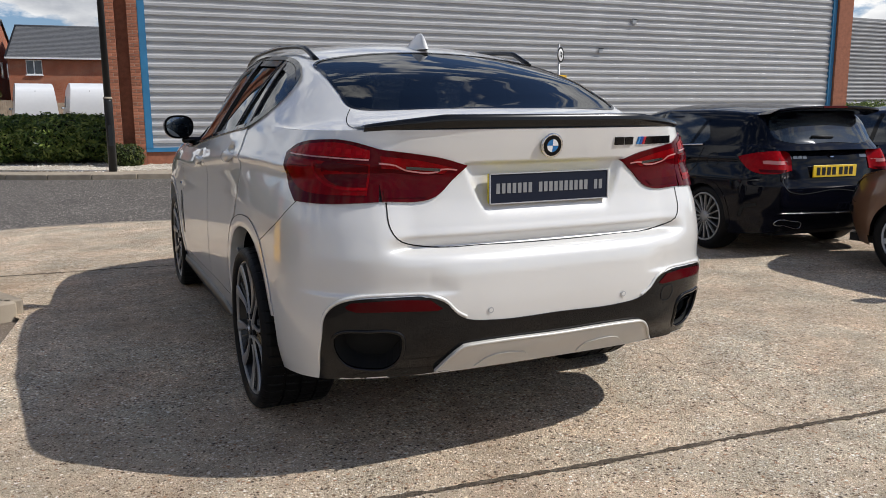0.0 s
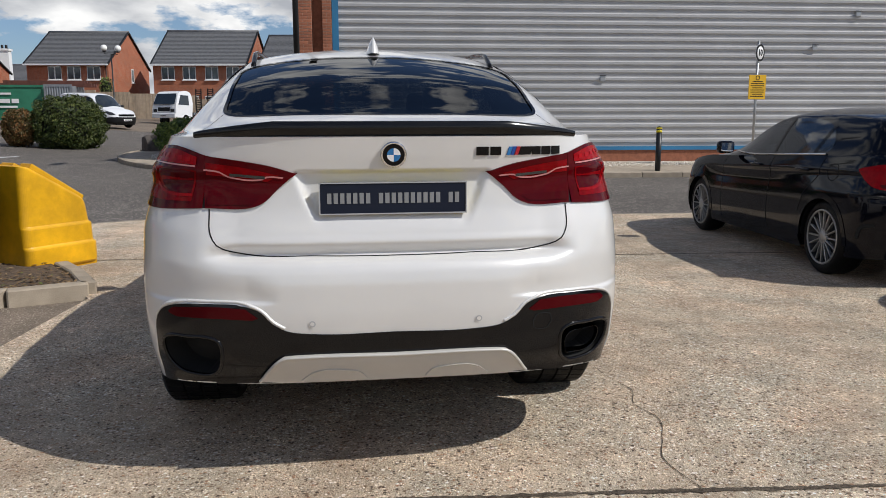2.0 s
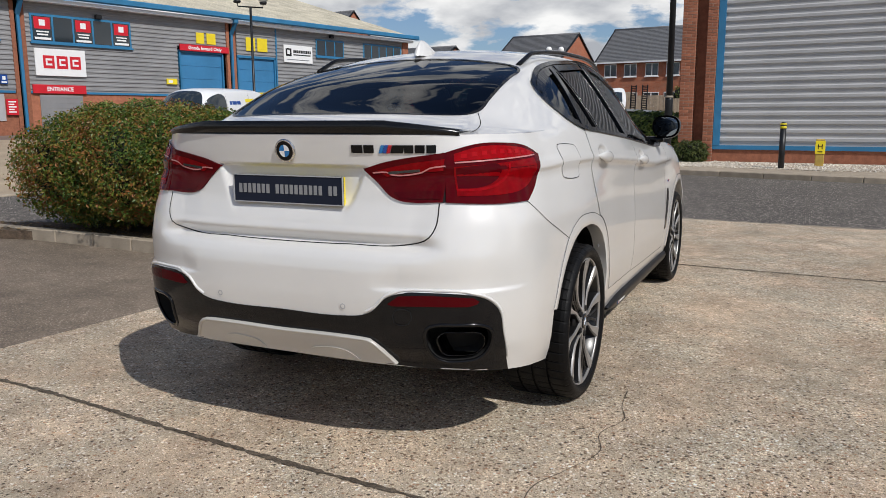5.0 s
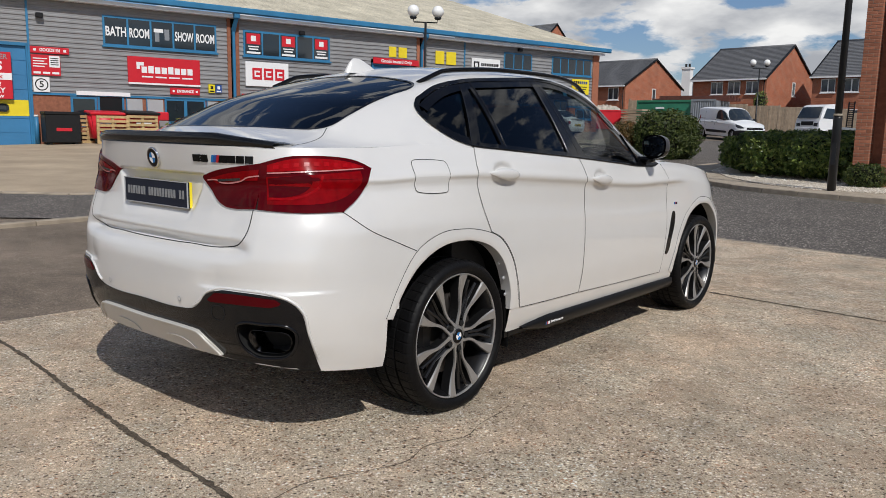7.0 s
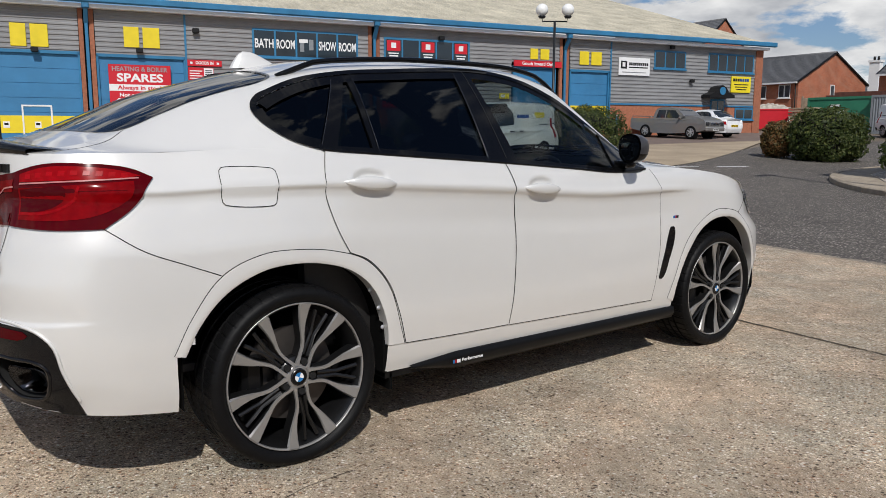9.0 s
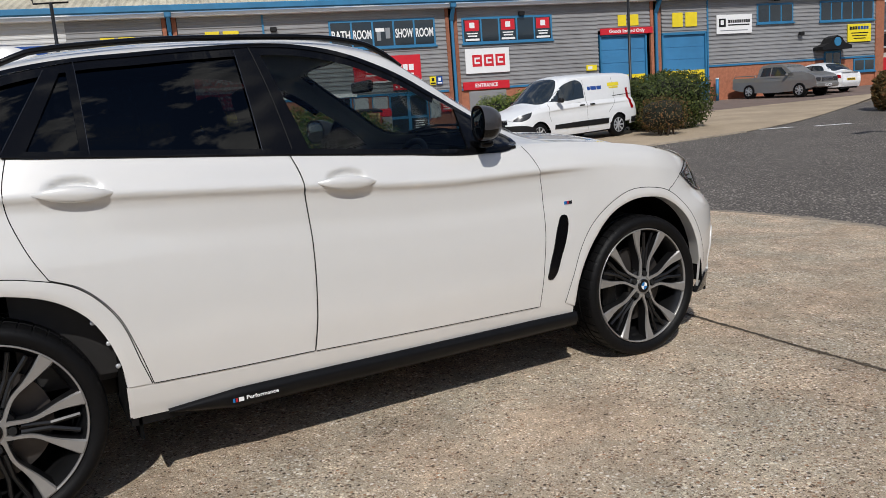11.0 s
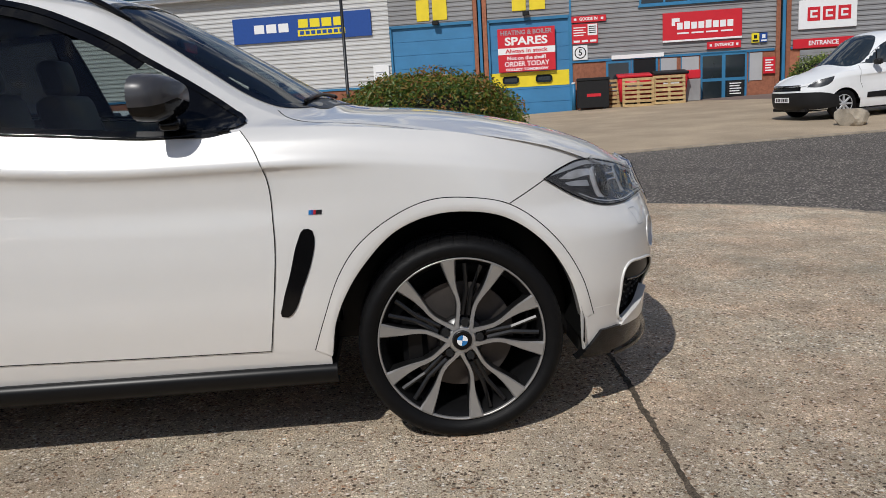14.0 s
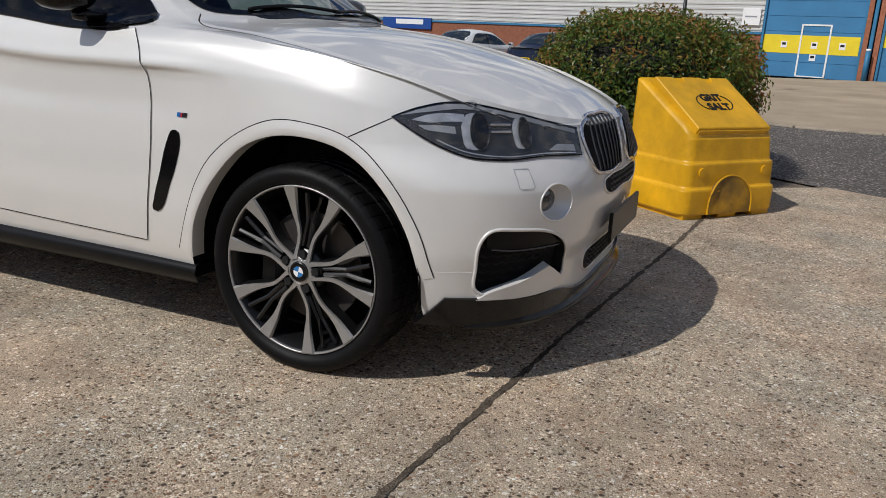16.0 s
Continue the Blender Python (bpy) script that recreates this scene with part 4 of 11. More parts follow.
for u, z in ((-2.6, 4.33), (1.15, 4.45), (3.35, 5.35), (14.5, 5.62), (29.9, 4.1), (-14.5, 3.6), (-9.5, 2.2), (28.4, 5.85)):
    lt = thing("flood_light", FM @ Matrix.Translation((u, 0, z)), "small dark floodlight on the cladding", "light", "flood lights")
    boxed("housing", (-0.13, 0.13, -0.26, -0.08, -0.08, 0.10), M["plastic_black"], lt, bevel=0.02)
    boxed("bracket", (-0.03, 0.03, -0.10, 0.0, -0.02, 0.06), M["steel"], lt)

# ground floor openings of the trade counter
we = tagged(fbox("window_counter", 4.33, 5.32, 1.15, 2.34, -0.05, 0.03, M["blue"]), "blue-framed counter window", "window", "", "structure")
fbox("pane", 4.42, 5.23, 1.24, 2.25, 0.031, 0.036, M["dark_glass"], we)
# Flat panel whose black colour stands for the shade inside the doorway.
dr = tagged(fbox("door_opening", 5.42, 6.30, 0.5, 2.34, 0.005, 0.02, M["gap"] if "gap" in M else M["black"]), "flat panel painted black as the shade of an open doorway", "door", "", "structure")
fbox("frame", 5.34, 5.42, 0.5, 2.4, 0.0, 0.05, M["blue"], dr), fbox("frame", 6.30, 6.38, 0.5, 2.4, 0.0, 0.05, M["blue"], dr)
tagged(fbox("trim", 4.55, 6.62, 2.40, 2.56, 0.05, 0.10, M["signwhite"]), "white strip light board over the door", "trim", "", "structure")
for u0, u1 in ((6.5, 7.12), (7.32, 7.98), (9.92, 10.4)):
    pn = tagged(fbox("panel_grey", u0, u1, 1.25, 2.32, 0.0, 0.03, M["clad"]), "pale grey boarded window panel", "panel", "", "structure")
    fbox("frame", u0 - 0.04, u0, 1.2, 2.36, 0.0, 0.04, M["blue"], pn)
en = tagged(fbox("door_entrance", 8.04, 9.82, 0.5, 2.42, 0.0, 0.05, M["blue"]), "blue glazed double entrance door", "door", "", "structure")
for a in (8.12, 9.0):
    for z0, z1 in ((0.62, 1.30), (1.42, 2.30)):
        fbox("pane", a, a + 0.74, z0, z1, 0.051, 0.057, M["dark_glass"], en)
bd = fbox("chalk_sign", 9.08, 9.68, 0.68, 1.28, 0.06, 0.08, M["plastic_black"], en)
for k in range(5):
    fbox("bar", 9.16, 9.6 - 0.06 * (k % 2), 1.16 - k * 0.1, 1.20 - k * 0.1, 0.08, 0.084, M["signwhite"], bd)
sh = tagged(fbox("door_shutter", 11.8, 13.6, 0.6, 2.30, 0.0, 0.04, M["clad_warm"]), "grey roller shutter with narrow slats", "door", "", "structure")
for k in range(16):
    fbox("slat", 11.84, 13.56, 0.62 + k * 0.104, 0.70 + k * 0.104, 0.04, 0.05, M["clad_warm"], sh)
d2 = tagged(fbox("door_office", 31.45, 32.5, 1.2, 3.15, 0.0, 0.05, M["blue"]), "dark glazed office door in a blue frame", "door", "", "structure")
for a in (31.53, 32.02):
    fbox("pane", a, a + 0.42, 1.3, 3.05, 0.051, 0.057, M["dark_glass"], d2)
aw = thing("canopy", FM, "black arched door canopy with a blue oval", "canopy")
bm = bmesh.new()
pr = [(30.75, 3.2), (32.6, 3.2), (32.6, 3.36), (32.15, 3.52), (31.95, 3.78), (31.68, 3.9), (31.4, 3.78), (31.2, 3.52), (30.75, 3.36)]
fr, bk = [bm.verts.new((u, -0.7, z)) for u, z in pr], [bm.verts.new((u, -0.03, z)) for u, z in pr]
bm.faces.new(fr), bm.faces.new(bk[::-1])
for i in range(len(pr)):
    j = (i + 1) % len(pr)
    bm.faces.new((fr[j], fr[i], bk[i], bk[j]))
part("hood", bm, M["black"], aw)
bm = bmesh.new()
lathe(bm, [(0.22, 0.0), (0.22, 0.02), (0.0, 0.02)], 24, "y", Matrix.Translation((31.68, -0.72, 3.58)))
part("oval", bm, M["blue"], aw)

# bins and pallets by the counter
def on_fac(u, out):
    p = FM @ Vector((u, -out, 0))
    return FM @ Matrix.Translation((u, -out, rise(p.x, p.y) + 0.004))


b = thing("storage_box", on_fac(3.75, 0.9), "black steel site box beside the brick plinth", "box")
boxed("body", (-0.62, 0.62, -0.45, 0.45, 0.06, 1.12), M["plastic_black"], b, bevel=0.02)
boxed("lid", (-0.64, 0.64, -0.47, 0.47, 1.12, 1.24), M["plastic_black"], b, bevel=0.02)
boxed("label", (-0.25, 0.3, -0.462, -0.45, 0.5, 0.62), M["red"], b)
for x in (-0.5, 0.4):
    boxed("skid", (x, x + 0.1, -0.42, 0.42, 0.0, 0.06), M["plastic_black"], b)
for u in (5.35, 6.72):
    b = thing("waste_container", on_fac(u, 1.0), "red four-wheeled waste container with a sloping lid", "waste bin", "red containers")
    bm = bmesh.new()
    lo, hi = [(-0.55, -0.40), (0.55, -0.40), (0.55, 0.40), (-0.55, 0.40)], [(-0.64, -0.52), (0.64, -0.52), (0.64, 0.50), (-0.64, 0.50)]
    A, B = [bm.verts.new((x, y, 0.18)) for x, y in lo], [bm.verts.new((x, y, 1.12)) for x, y in hi]
    bm.faces.new(A[::-1]), bm.faces.new(B)
    for i in range(4):
        bm.faces.new((A[i], A[(i + 1) % 4], B[(i + 1) % 4], B[i]))
    bmesh.ops.bevel(bm, geom=bm.edges[:], offset=0.03, segments=2, affect="EDGES")
    part("body", bm, M["red"], b, "", True)
    bm = bmesh.new()
    box(bm, -0.66, 0.66, -0.56, 0.54, 0, 0.10, bevel=0.03)
    bmesh.ops.transform(bm, matrix=pose(0, 0, 1.14, 5), verts=bm.verts)
    part("lid", bm, M["red"] if u < 6 else M["plastic_black"], b)
    boxed("bar", (-0.3, 0.3, -0.51, -0.50, 0.72, 0.86), M["signwhite"], b)
    for x in (-0.45, 0.45):
        for y in (-0.32, 0.32):
            bm = bmesh.new()
            lathe(bm, [(0.0, -0.03), (0.09, -0.03), (0.09, 0.03), (0.0, 0.03)], 16, "x", Matrix.Translation((x, y, 0.09)))
            part("castor", bm, M["rubber"], b)
b = thing("bin_narrow", on_fac(7.62, 0.75), "narrow grey and red swing-top bin", "bin")
boxed("body", (-0.28, 0.28, -0.25, 0.25, 0.0, 0.85), M["clad_warm"], b, bevel=0.02)
boxed("top", (-0.28, 0.28, -0.25, 0.25, 0.85, 1.2), M["red"], b, bevel=0.04)


def pallet(m, group):
    p = thing("pallet", m, "pale softwood pallet propped against the containers", "pallet", group)
    for k in range(7):
        boxed("slat", (-0.6, 0.6, -0.07, -0.05, k * 0.165, k * 0.165 + 0.1), M["wood"], p)
    for x in (-0.6, -0.05, 0.5):
        boxed("bearer", (x, x + 0.1, -0.05, 0.04, 0.0, 1.08), M["wood"], p)
    for k in (0, 3, 6):
        boxed("slat", (-0.6, 0.6, 0.04, 0.06, k * 0.165, k * 0.165 + 0.1), M["wood"], p)
    return p


pallet(on_fac(5.45, 1.75) @ pose(0, 0, 0, 0, 0, 0), "pallets")
pallet(on_fac(6.62, 1.72) @ pose(0, 0, 0, -6, 0, 0), "pallets")
pallet(on_fac(4.75, 0.75) @ pose(0, 0, 0.0, 0, 0, 0), "pallets")
for u, c in ((-0.75, "blue"), (3.0, "blue"), (24.7, "signblue")):
    bo = thing("bollard", on_fac(u, 0.35), "short blue and white painted guard post", "bollard", "guard posts")
    tubed("post", [(0, 0, 0), (0, 0, 1.05)], 0.08, M["blue"], bo, n=14)
    tubed("cap", [(0, 0, 1.05), (0, 0, 1.12)], 0.082, M["signwhite"], bo, n=14)

# ---- plants ----
def leafy(name, stops, rough=0.5, clump=0.12):
    """Leaf colour that changes from leaf to leaf, with thin leaves letting some light through."""
    m = bpy.data.materials.new(name)
    m.use_nodes = True
    n, l = m.node_tree.nodes, m.node_tree.links
    p = n["Principled BSDF"]
    p.inputs["Roughness"].default_value = rough
    p.inputs["Specular IOR Level"].default_value = 0.35
    g = n.new("ShaderNodeNewGeometry")
    r = n.new("ShaderNodeValToRGB")
    while len(r.color_ramp.elements) < len(stops):
        r.color_ramp.elements.new(0.5)
    for i, (at, c) in enumerate(stops):
        r.color_ramp.elements[i].position, r.color_ramp.elements[i].color = at, (*c, 1)
    co = n.new("ShaderNodeTexCoord")
    patchy = n.new("ShaderNodeTexNoise")
    patchy.inputs["Scale"].default_value, patchy.inputs["Detail"].default_value = 1.6, 3.0
    l.new(co.outputs["Object"], patchy.inputs["Vector"])
    reach = n.new("ShaderNodeMapRange")
    for key, value in (("From Min", 0.32), ("From Max", 0.68), ("To Min", -clump), ("To Max", clump)):
        reach.inputs[key].default_value = value
    reach.clamp = True
    l.new(patchy.outputs["Fac"], reach.inputs["Value"])
    both = n.new("ShaderNodeMath")
    both.operation, both.use_clamp = "ADD", True
    l.new(g.outputs["Random Per Island"], both.inputs[0])
    l.new(reach.outputs["Result"], both.inputs[1])
    l.new(both.outputs["Value"], r.inputs["Fac"])
    l.new(r.outputs["Color"], p.inputs["Base Color"])
    t = n.new("ShaderNodeBsdfTranslucent")
    l.new(r.outputs["Color"], t.inputs["Color"])
    mx = n.new("ShaderNodeMixShader")
    mx.inputs["Fac"].default_value = 0.22
    l.new(p.outputs["BSDF"], mx.inputs[1])
    l.new(t.outputs["BSDF"], mx.inputs[2])
    l.new(mx.outputs["Shader"], n["Material Output"].inputs["Surface"])
    return m


M["leaf_hedge"] = leafy("hedge_leaves", ((0.0, (0.032, 0.070, 0.011)), (0.3, (0.070, 0.125, 0.017)), (0.55, (0.135, 0.165, 0.024)), (0.76, (0.215, 0.155, 0.030)), (1.0, (0.25, 0.10, 0.030))), 0.42, 0.30)
M["leaf_laurel"] = leafy("laurel_leaves", ((0.0, (0.04, 0.074, 0.016)), (0.5, (0.10, 0.15, 0.03)), (0.85, (0.21, 0.26, 0.06)), (1.0, (0.29, 0.33, 0.09))), 0.35)
M["leaf_dark"] = leafy("dark_shrub_leaves", ((0.0, (0.030, 0.048, 0.012)), (0.6, (0.062, 0.088, 0.020)), (1.0, (0.12, 0.135, 0.035))))
M["leaf_red"] = leafy("bronze_shrub_leaves", ((0.0, (0.05, 0.05, 0.015)), (0.5, (0.13, 0.09, 0.03)), (1.0, (0.24, 0.11, 0.04))))
# Near-black colour stands for the shade inside hedges and shrubs.
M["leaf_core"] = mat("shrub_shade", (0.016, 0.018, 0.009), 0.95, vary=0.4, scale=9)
M["bark"] = mat("shrub_bark", (0.10, 0.07, 0.05), 0.9, vary=0.3, scale=20)


def foliage(name, lumps, count, size, material, parent, seed, deep=0.22, power=2.6, gaps=0.0):
    """Many small folded leaves scattered through the outer layer of rounded lumps, over a solid core painted dark as
    inner shade.
    """
    rg = np.random.default_rng(seed)
    area = np.array([(a[3] * a[4] + a[3] * a[5] + a[4] * a[5]) for a in lumps])
    pick = rg.choice(len(lumps), count, p=area / area.sum())
    L = np.array(lumps)[pick]
    d = rg.normal(size=(count, 3))
    d /= np.linalg.norm(d, axis=1)[:, None]
    rad = (np.abs(d) ** power).sum(axis=1) ** (-1 / power)
    wave = 1 + 0.07 * np.sin(d[:, 0] * 7 + L[:, 0] * 3) * np.cos(d[:, 1] * 6 + L[:, 1] * 5) + 0.05 * np.sin(d[:, 2] * 11 + d[:, 0] * 9 + L[:, 2])
    k = rad * wave * (1 + 0.05 * np.clip(rg.normal(size=count), -2, 0.9) - deep * rg.random(count) ** 1.6)
    P = L[:, :3] + d * k[:, None] * L[:, 3:6]
    ok = np.ones(count, bool)
    for a in lumps:
        q = np.abs((P - np.array(a[:3])) / np.array(a[3:6]))
        ok &= (q ** power).sum(axis=1) ** (1 / power) > 0.70
    if gaps:
        ok &= np.array([noise.noise(Vector(q) * 3.2) + 0.6 * noise.noise(Vector(q) * 8.0) for q in P]) > -0.30 - 0.5 * (1 - gaps)
    ok &= P[:, 2] > np.array([a[2] - a[5] * 0.98 for a in lumps]).min()
    P, d = P[ok], d[ok]
    m = len(P)
    nrm = d + 0.75 * rg.normal(size=(m, 3)) + np.array([0, 0, 0.35])
    nrm /= np.linalg.norm(nrm, axis=1)[:, None]
    a = np.cross(nrm, rg.normal(size=(m, 3)))
    a /= np.linalg.norm(a, axis=1)[:, None]
    b = np.cross(nrm, a)
    s = size * (0.6 + 0.8 * rg.random(m))[:, None]
    V = np.stack([P - a * s * 0.5, P + b * s * 0.24 + nrm * s * 0.10, P + a * s * 0.5 - nrm * s * 0.08, P - b * s * 0.24 + nrm * s * 0.10], 1).reshape(-1, 3)
    i = np.arange(m) * 4
    F = np.concatenate([np.stack([i, i + 2, i + 1], 1), np.stack([i, i + 3, i + 2], 1)])
    ob = raw(name, V.tolist(), F.tolist(), material, parent)
    ob["kind"] = "stuff"
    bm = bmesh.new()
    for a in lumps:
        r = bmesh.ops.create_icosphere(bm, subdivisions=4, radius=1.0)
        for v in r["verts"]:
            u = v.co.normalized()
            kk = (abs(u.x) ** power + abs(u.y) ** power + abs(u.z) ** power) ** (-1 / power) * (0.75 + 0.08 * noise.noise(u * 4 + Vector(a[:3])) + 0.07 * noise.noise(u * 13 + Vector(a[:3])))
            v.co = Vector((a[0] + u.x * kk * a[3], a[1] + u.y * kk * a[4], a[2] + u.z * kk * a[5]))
    part("inner_growth", bm, M["leaf_core"], parent, "solid core painted dark as the shade inside", True)


def shrub(name, at, lumps, count, size, material, label, seed, category="shrub", stems=5, group="", gaps=0.0):
    z = rise(*at)
    t = thing(name, Matrix.Translation((at[0], at[1], z)), label, category, group)
    foliage("foliage", lumps, count, size, material, t, seed, gaps=gaps)
    rg = random.Random(seed)
    for k in range(stems):
        a = lumps[k % len(lumps)]
        x, y = a[0] + rg.uniform(-0.5, 0.5) * a[3], a[1] + rg.uniform(-0.4, 0.4) * a[4]
        tubed("stem", [(x, y, -0.05), (x + rg.uniform(-0.08, 0.08), y + rg.uniform(-0.08, 0.08), a[2] * 0.5), (x + rg.uniform(-0.2, 0.2), y + rg.uniform(-0.2, 0.2), a[2])], 0.028, M["bark"], t, "", 6, 0.014)
    return t


shrub("hedge", (-4.92, 3.22), [(0.98, -0.12, 0.76, 0.80, 0.86, 0.64), (0.2, -0.08, 0.79, 1.1, 0.96, 0.66), (-0.6, -0.12, 0.76, 0.9, 0.90, 0.64)], 105000, 0.040, M["leaf_hedge"], "dense clipped green hedge with bronze leaf tips in the planting bed", 11, "hedge", 9, gaps=0.45)
hl = []
for k, (x, y, r, h) in enumerate(((-0.9, 17.9, 0.95, 1.42), (-2.0, 18.2, 1.0, 1.55), (-3.1, 18.7, 1.0, 1.5), (-4.0, 19.6, 1.0, 1.45), (-4.5, 20.9, 1.0, 1.4), (-4.6, 22.2, 1.0, 1.3), (-1.4, 19.4, 1.1, 1.5), (-2.6, 20.4, 1.2, 1.5))):
    hl.append((x + 2.2, y - 19.0, 0.34 + h * 0.24, r * 0.95, r * 0.95, h * 0.37))
shrub("hedge", (-2.2, 19.0), hl, 52000, 0.11, M["leaf_laurel"], "loose laurel hedge with upright shoots on the gravel island", 12, "hedge", 16, gaps=0.75)
shrub("shrub", (-0.65, 16.6), [(0, -0.25, 0.32, 0.42, 0.32, 0.28)], 2500, 0.06, M["leaf_dark"], "low green plant against the brick corner", 13, stems=2)
shrub("shrub", (-9.4, 25.2), [(0, 0, 0.82, 1.08, 1.2, 0.92), (0.25, 0.5, 0.75, 0.9, 1.0, 0.8)], 15000, 0.11, M["leaf_dark"], "large rounded dark green shrub on the road corner", 14)
shrub("shrub", (-10.75, 24.7), [(0, 0, 0.62, 0.5, 0.6, 0.6)], 6000, 0.10, M["leaf_red"], "bronze-green shrub beside the rounded bush", 15)
shrub("shrub", (-13.7, 17.5), [(0.2, 0.3, 0.84, 1.2, 1.35, 0.84), (-0.9, 0.6, 0.75, 0.9, 1.0, 0.75)], 17000, 0.085, M["leaf_dark"], "dark green shrub behind the parked white van", 16)
shrub("shrub", (-12.0, 16.1), [(0, 0, 0.55, 0.7, 0.6, 0.5)], 1500, 0.06, M["leaf_red"], "thin half-bare brown shrub by the kerb", 17, stems=9)
shrub("shrub", (-20.0, 16.0), [(0, 0, 0.7, 0.9, 0.8, 0.68), (1.5, 0.5, 0.75, 1.0, 0.8, 0.72)], 8000, 0.09, M["leaf_laurel"], "green shrub before the trade entrance", 18)
shrub("hedge", (23.5, 15.5), [(0, 0, 0.8, 3.0, 0.9, 0.8)], 7000, 0.11, M["leaf_laurel"], "low green hedge by the grey building", 19, "hedge")
shrub("shrub", (-17.2, 59.6), [(0, 0, 2.0, 0.5, 0.5, 1.0)], 500, 0.16, M["leaf_laurel"], "young leafy tree top above the fence", 20, stems=3)
shrub("shrub", (-7.0, 59.6), [(0, 0, 2.0, 0.7, 0.5, 0.9)], 350, 0.16, M["leaf_laurel"], "sparse young tree behind the fence", 21, stems=4)

rg = np.random.default_rng(31)
V, F = [], []
edge = [(p.x, p.y) for p in loop2(bed, True, 0.15)]
spots = np.stack([rg.uniform(-7.3, -2.1, 9000), rg.uniform(2.2, 4.3, 9000)], 1)
spots = spots[inside(spots[:, 0], spots[:, 1], edge)]
near_edge = rg.random(len(spots)) < np.where(spots[:, 1] < 2.75, 0.75, 0.25)
for x, y in spots[near_edge]:
    a, tip, sz = rg.uniform(0, 6.28), rg.uniform(-0.6, 0.6), rg.uniform(0.012, 0.026)
    d, e = Vector((math.cos(a), math.sin(a), tip * 0.5)) * sz, Vector((-math.sin(a), math.cos(a), rg.uniform(-0.4, 0.4))) * sz * 0.55
    c = Vector((x, y, rise(x, y) + 0.082 + rg.uniform(0, 0.012)))
    b = len(V)
    V += [c - d, c + e, c + d, c - e]
    F += [(b, b + 1, b + 2, b + 3)]
M["dead_leaf"] = leafy("dead_leaves", ((0.0, (0.10, 0.06, 0.03)), (0.5, (0.22, 0.14, 0.07)), (0.85, (0.34, 0.24, 0.13)), (1.0, (0.12, 0.15, 0.04))), 0.8)
tagged(raw("leaf_litter", V, F, M["dead_leaf"]), "scattered brown dead leaves on the soil bed", "leaves", "", "stuff")

# ---- stones, bollards, posts and lamps ----
M["boulder"] = mat("weathered_stone", (0.36, 0.31, 0.24), 0.9, vary=0.35, scale=4, fine=0.2, bump=0.6, bump_scale=20)
M["dark_stone"] = mat("dark_stone", (0.10, 0.085, 0.075), 0.9, vary=0.35, scale=5, fine=0.2, bump=0.5)
M["globe"] = mat("opal_globe", (0.82, 0.82, 0.80), 0.25, vary=0.03)
M["post"] = mat("black_post_paint", (0.012, 0.013, 0.015), 0.4, vary=0.25, scale=6, spec=0.4)


def boulder(at, size, seed, material, label):
    bm = bmesh.new()
    bmesh.ops.create_icosphere(bm, subdivisions=3, radius=1.0)
    for v in bm.verts:
        u = v.co.normalized()
        k = 1 + 0.28 * noise.noise(u * 1.6 + Vector((seed, 0, 0))) + 0.08 * noise.noise(u * 5 + Vector((0, seed, 0)))
        v.co = Vector((max(-0.85, min(0.85, u.x * k)) * size[0], max(-0.85, min(0.85, u.y * k)) * size[1], (max(-0.6, min(0.75, u.z * k)) + 0.5) * size[2]))
    ob = part("boulder", bm, material, None, "", False)
    ob.matrix_world = Matrix.Translation((at[0], at[1], rise(*at))) @ Matrix.Rotation(seed, 4, "Z")
    return tagged(ob, label, "boulder", "boulders")


boulder((-11.55, 11.95), (0.36, 0.24, 0.26), 0.4, M["boulder"], "pale squared boulder beside the road edge")
boulder((-6.15, 23.6), (0.5, 0.42, 0.5), 2.0, M["dark_stone"], "dark rough boulder at the island's end")
boulder((-5.6, 24.6), (0.5, 0.4, 0.5), 4.1, M["dark_stone"], "small dark boulder at the island's end")
sheet("gravel", gra, 0.105, M["gravel"], "pale stone gravel before the clad building", "stuff", 0.5, "gravel", 0.04)
sheet("gravel", [Vector(p) for p in ((-5.4, 19.6), (-5.75, 21.4), (-5.3, 24.3), (-1.2, 24.6), (0.6, 24.0), (0.6, 17.4), (-0.3, 16.4), (-3.4, 17.0))], 0.10, M["gravel"], "pale gravel bed under the laurel hedge", "stuff", 0.5, "gravel", 0.04)
rg = random.Random(5)
bm = bmesh.new()
for k in range(2600):
    x = rg.uniform(-3.6, 9.0)
    y = (14.35 - 0.06 * x if x > 0.5 else 15.1 - 0.62 * (x - 0.5)) + rg.random() ** 0.7 * (1.9 if x > 0.5 else 2.2)
    s = rg.uniform(0.012, 0.035)
    z = rise(x, y) + 0.108
    top = bm.verts.new((x, y, z + s * 0.8))
    ring = [bm.verts.new((x + s * math.cos(q + k) * rg.uniform(0.7, 1.3), y + s * math.sin(q + k) * rg.uniform(0.7, 1.3), z)) for q in (0, 1.57, 3.14, 4.71)]
    for q in range(4):
        bm.faces.new((top, ring[q], ring[(q + 1) % 4]))
tagged(part("gravel", bm, M["gravel"]), "loose pale gravel stones on the bed", "gravel", "", "stuff")


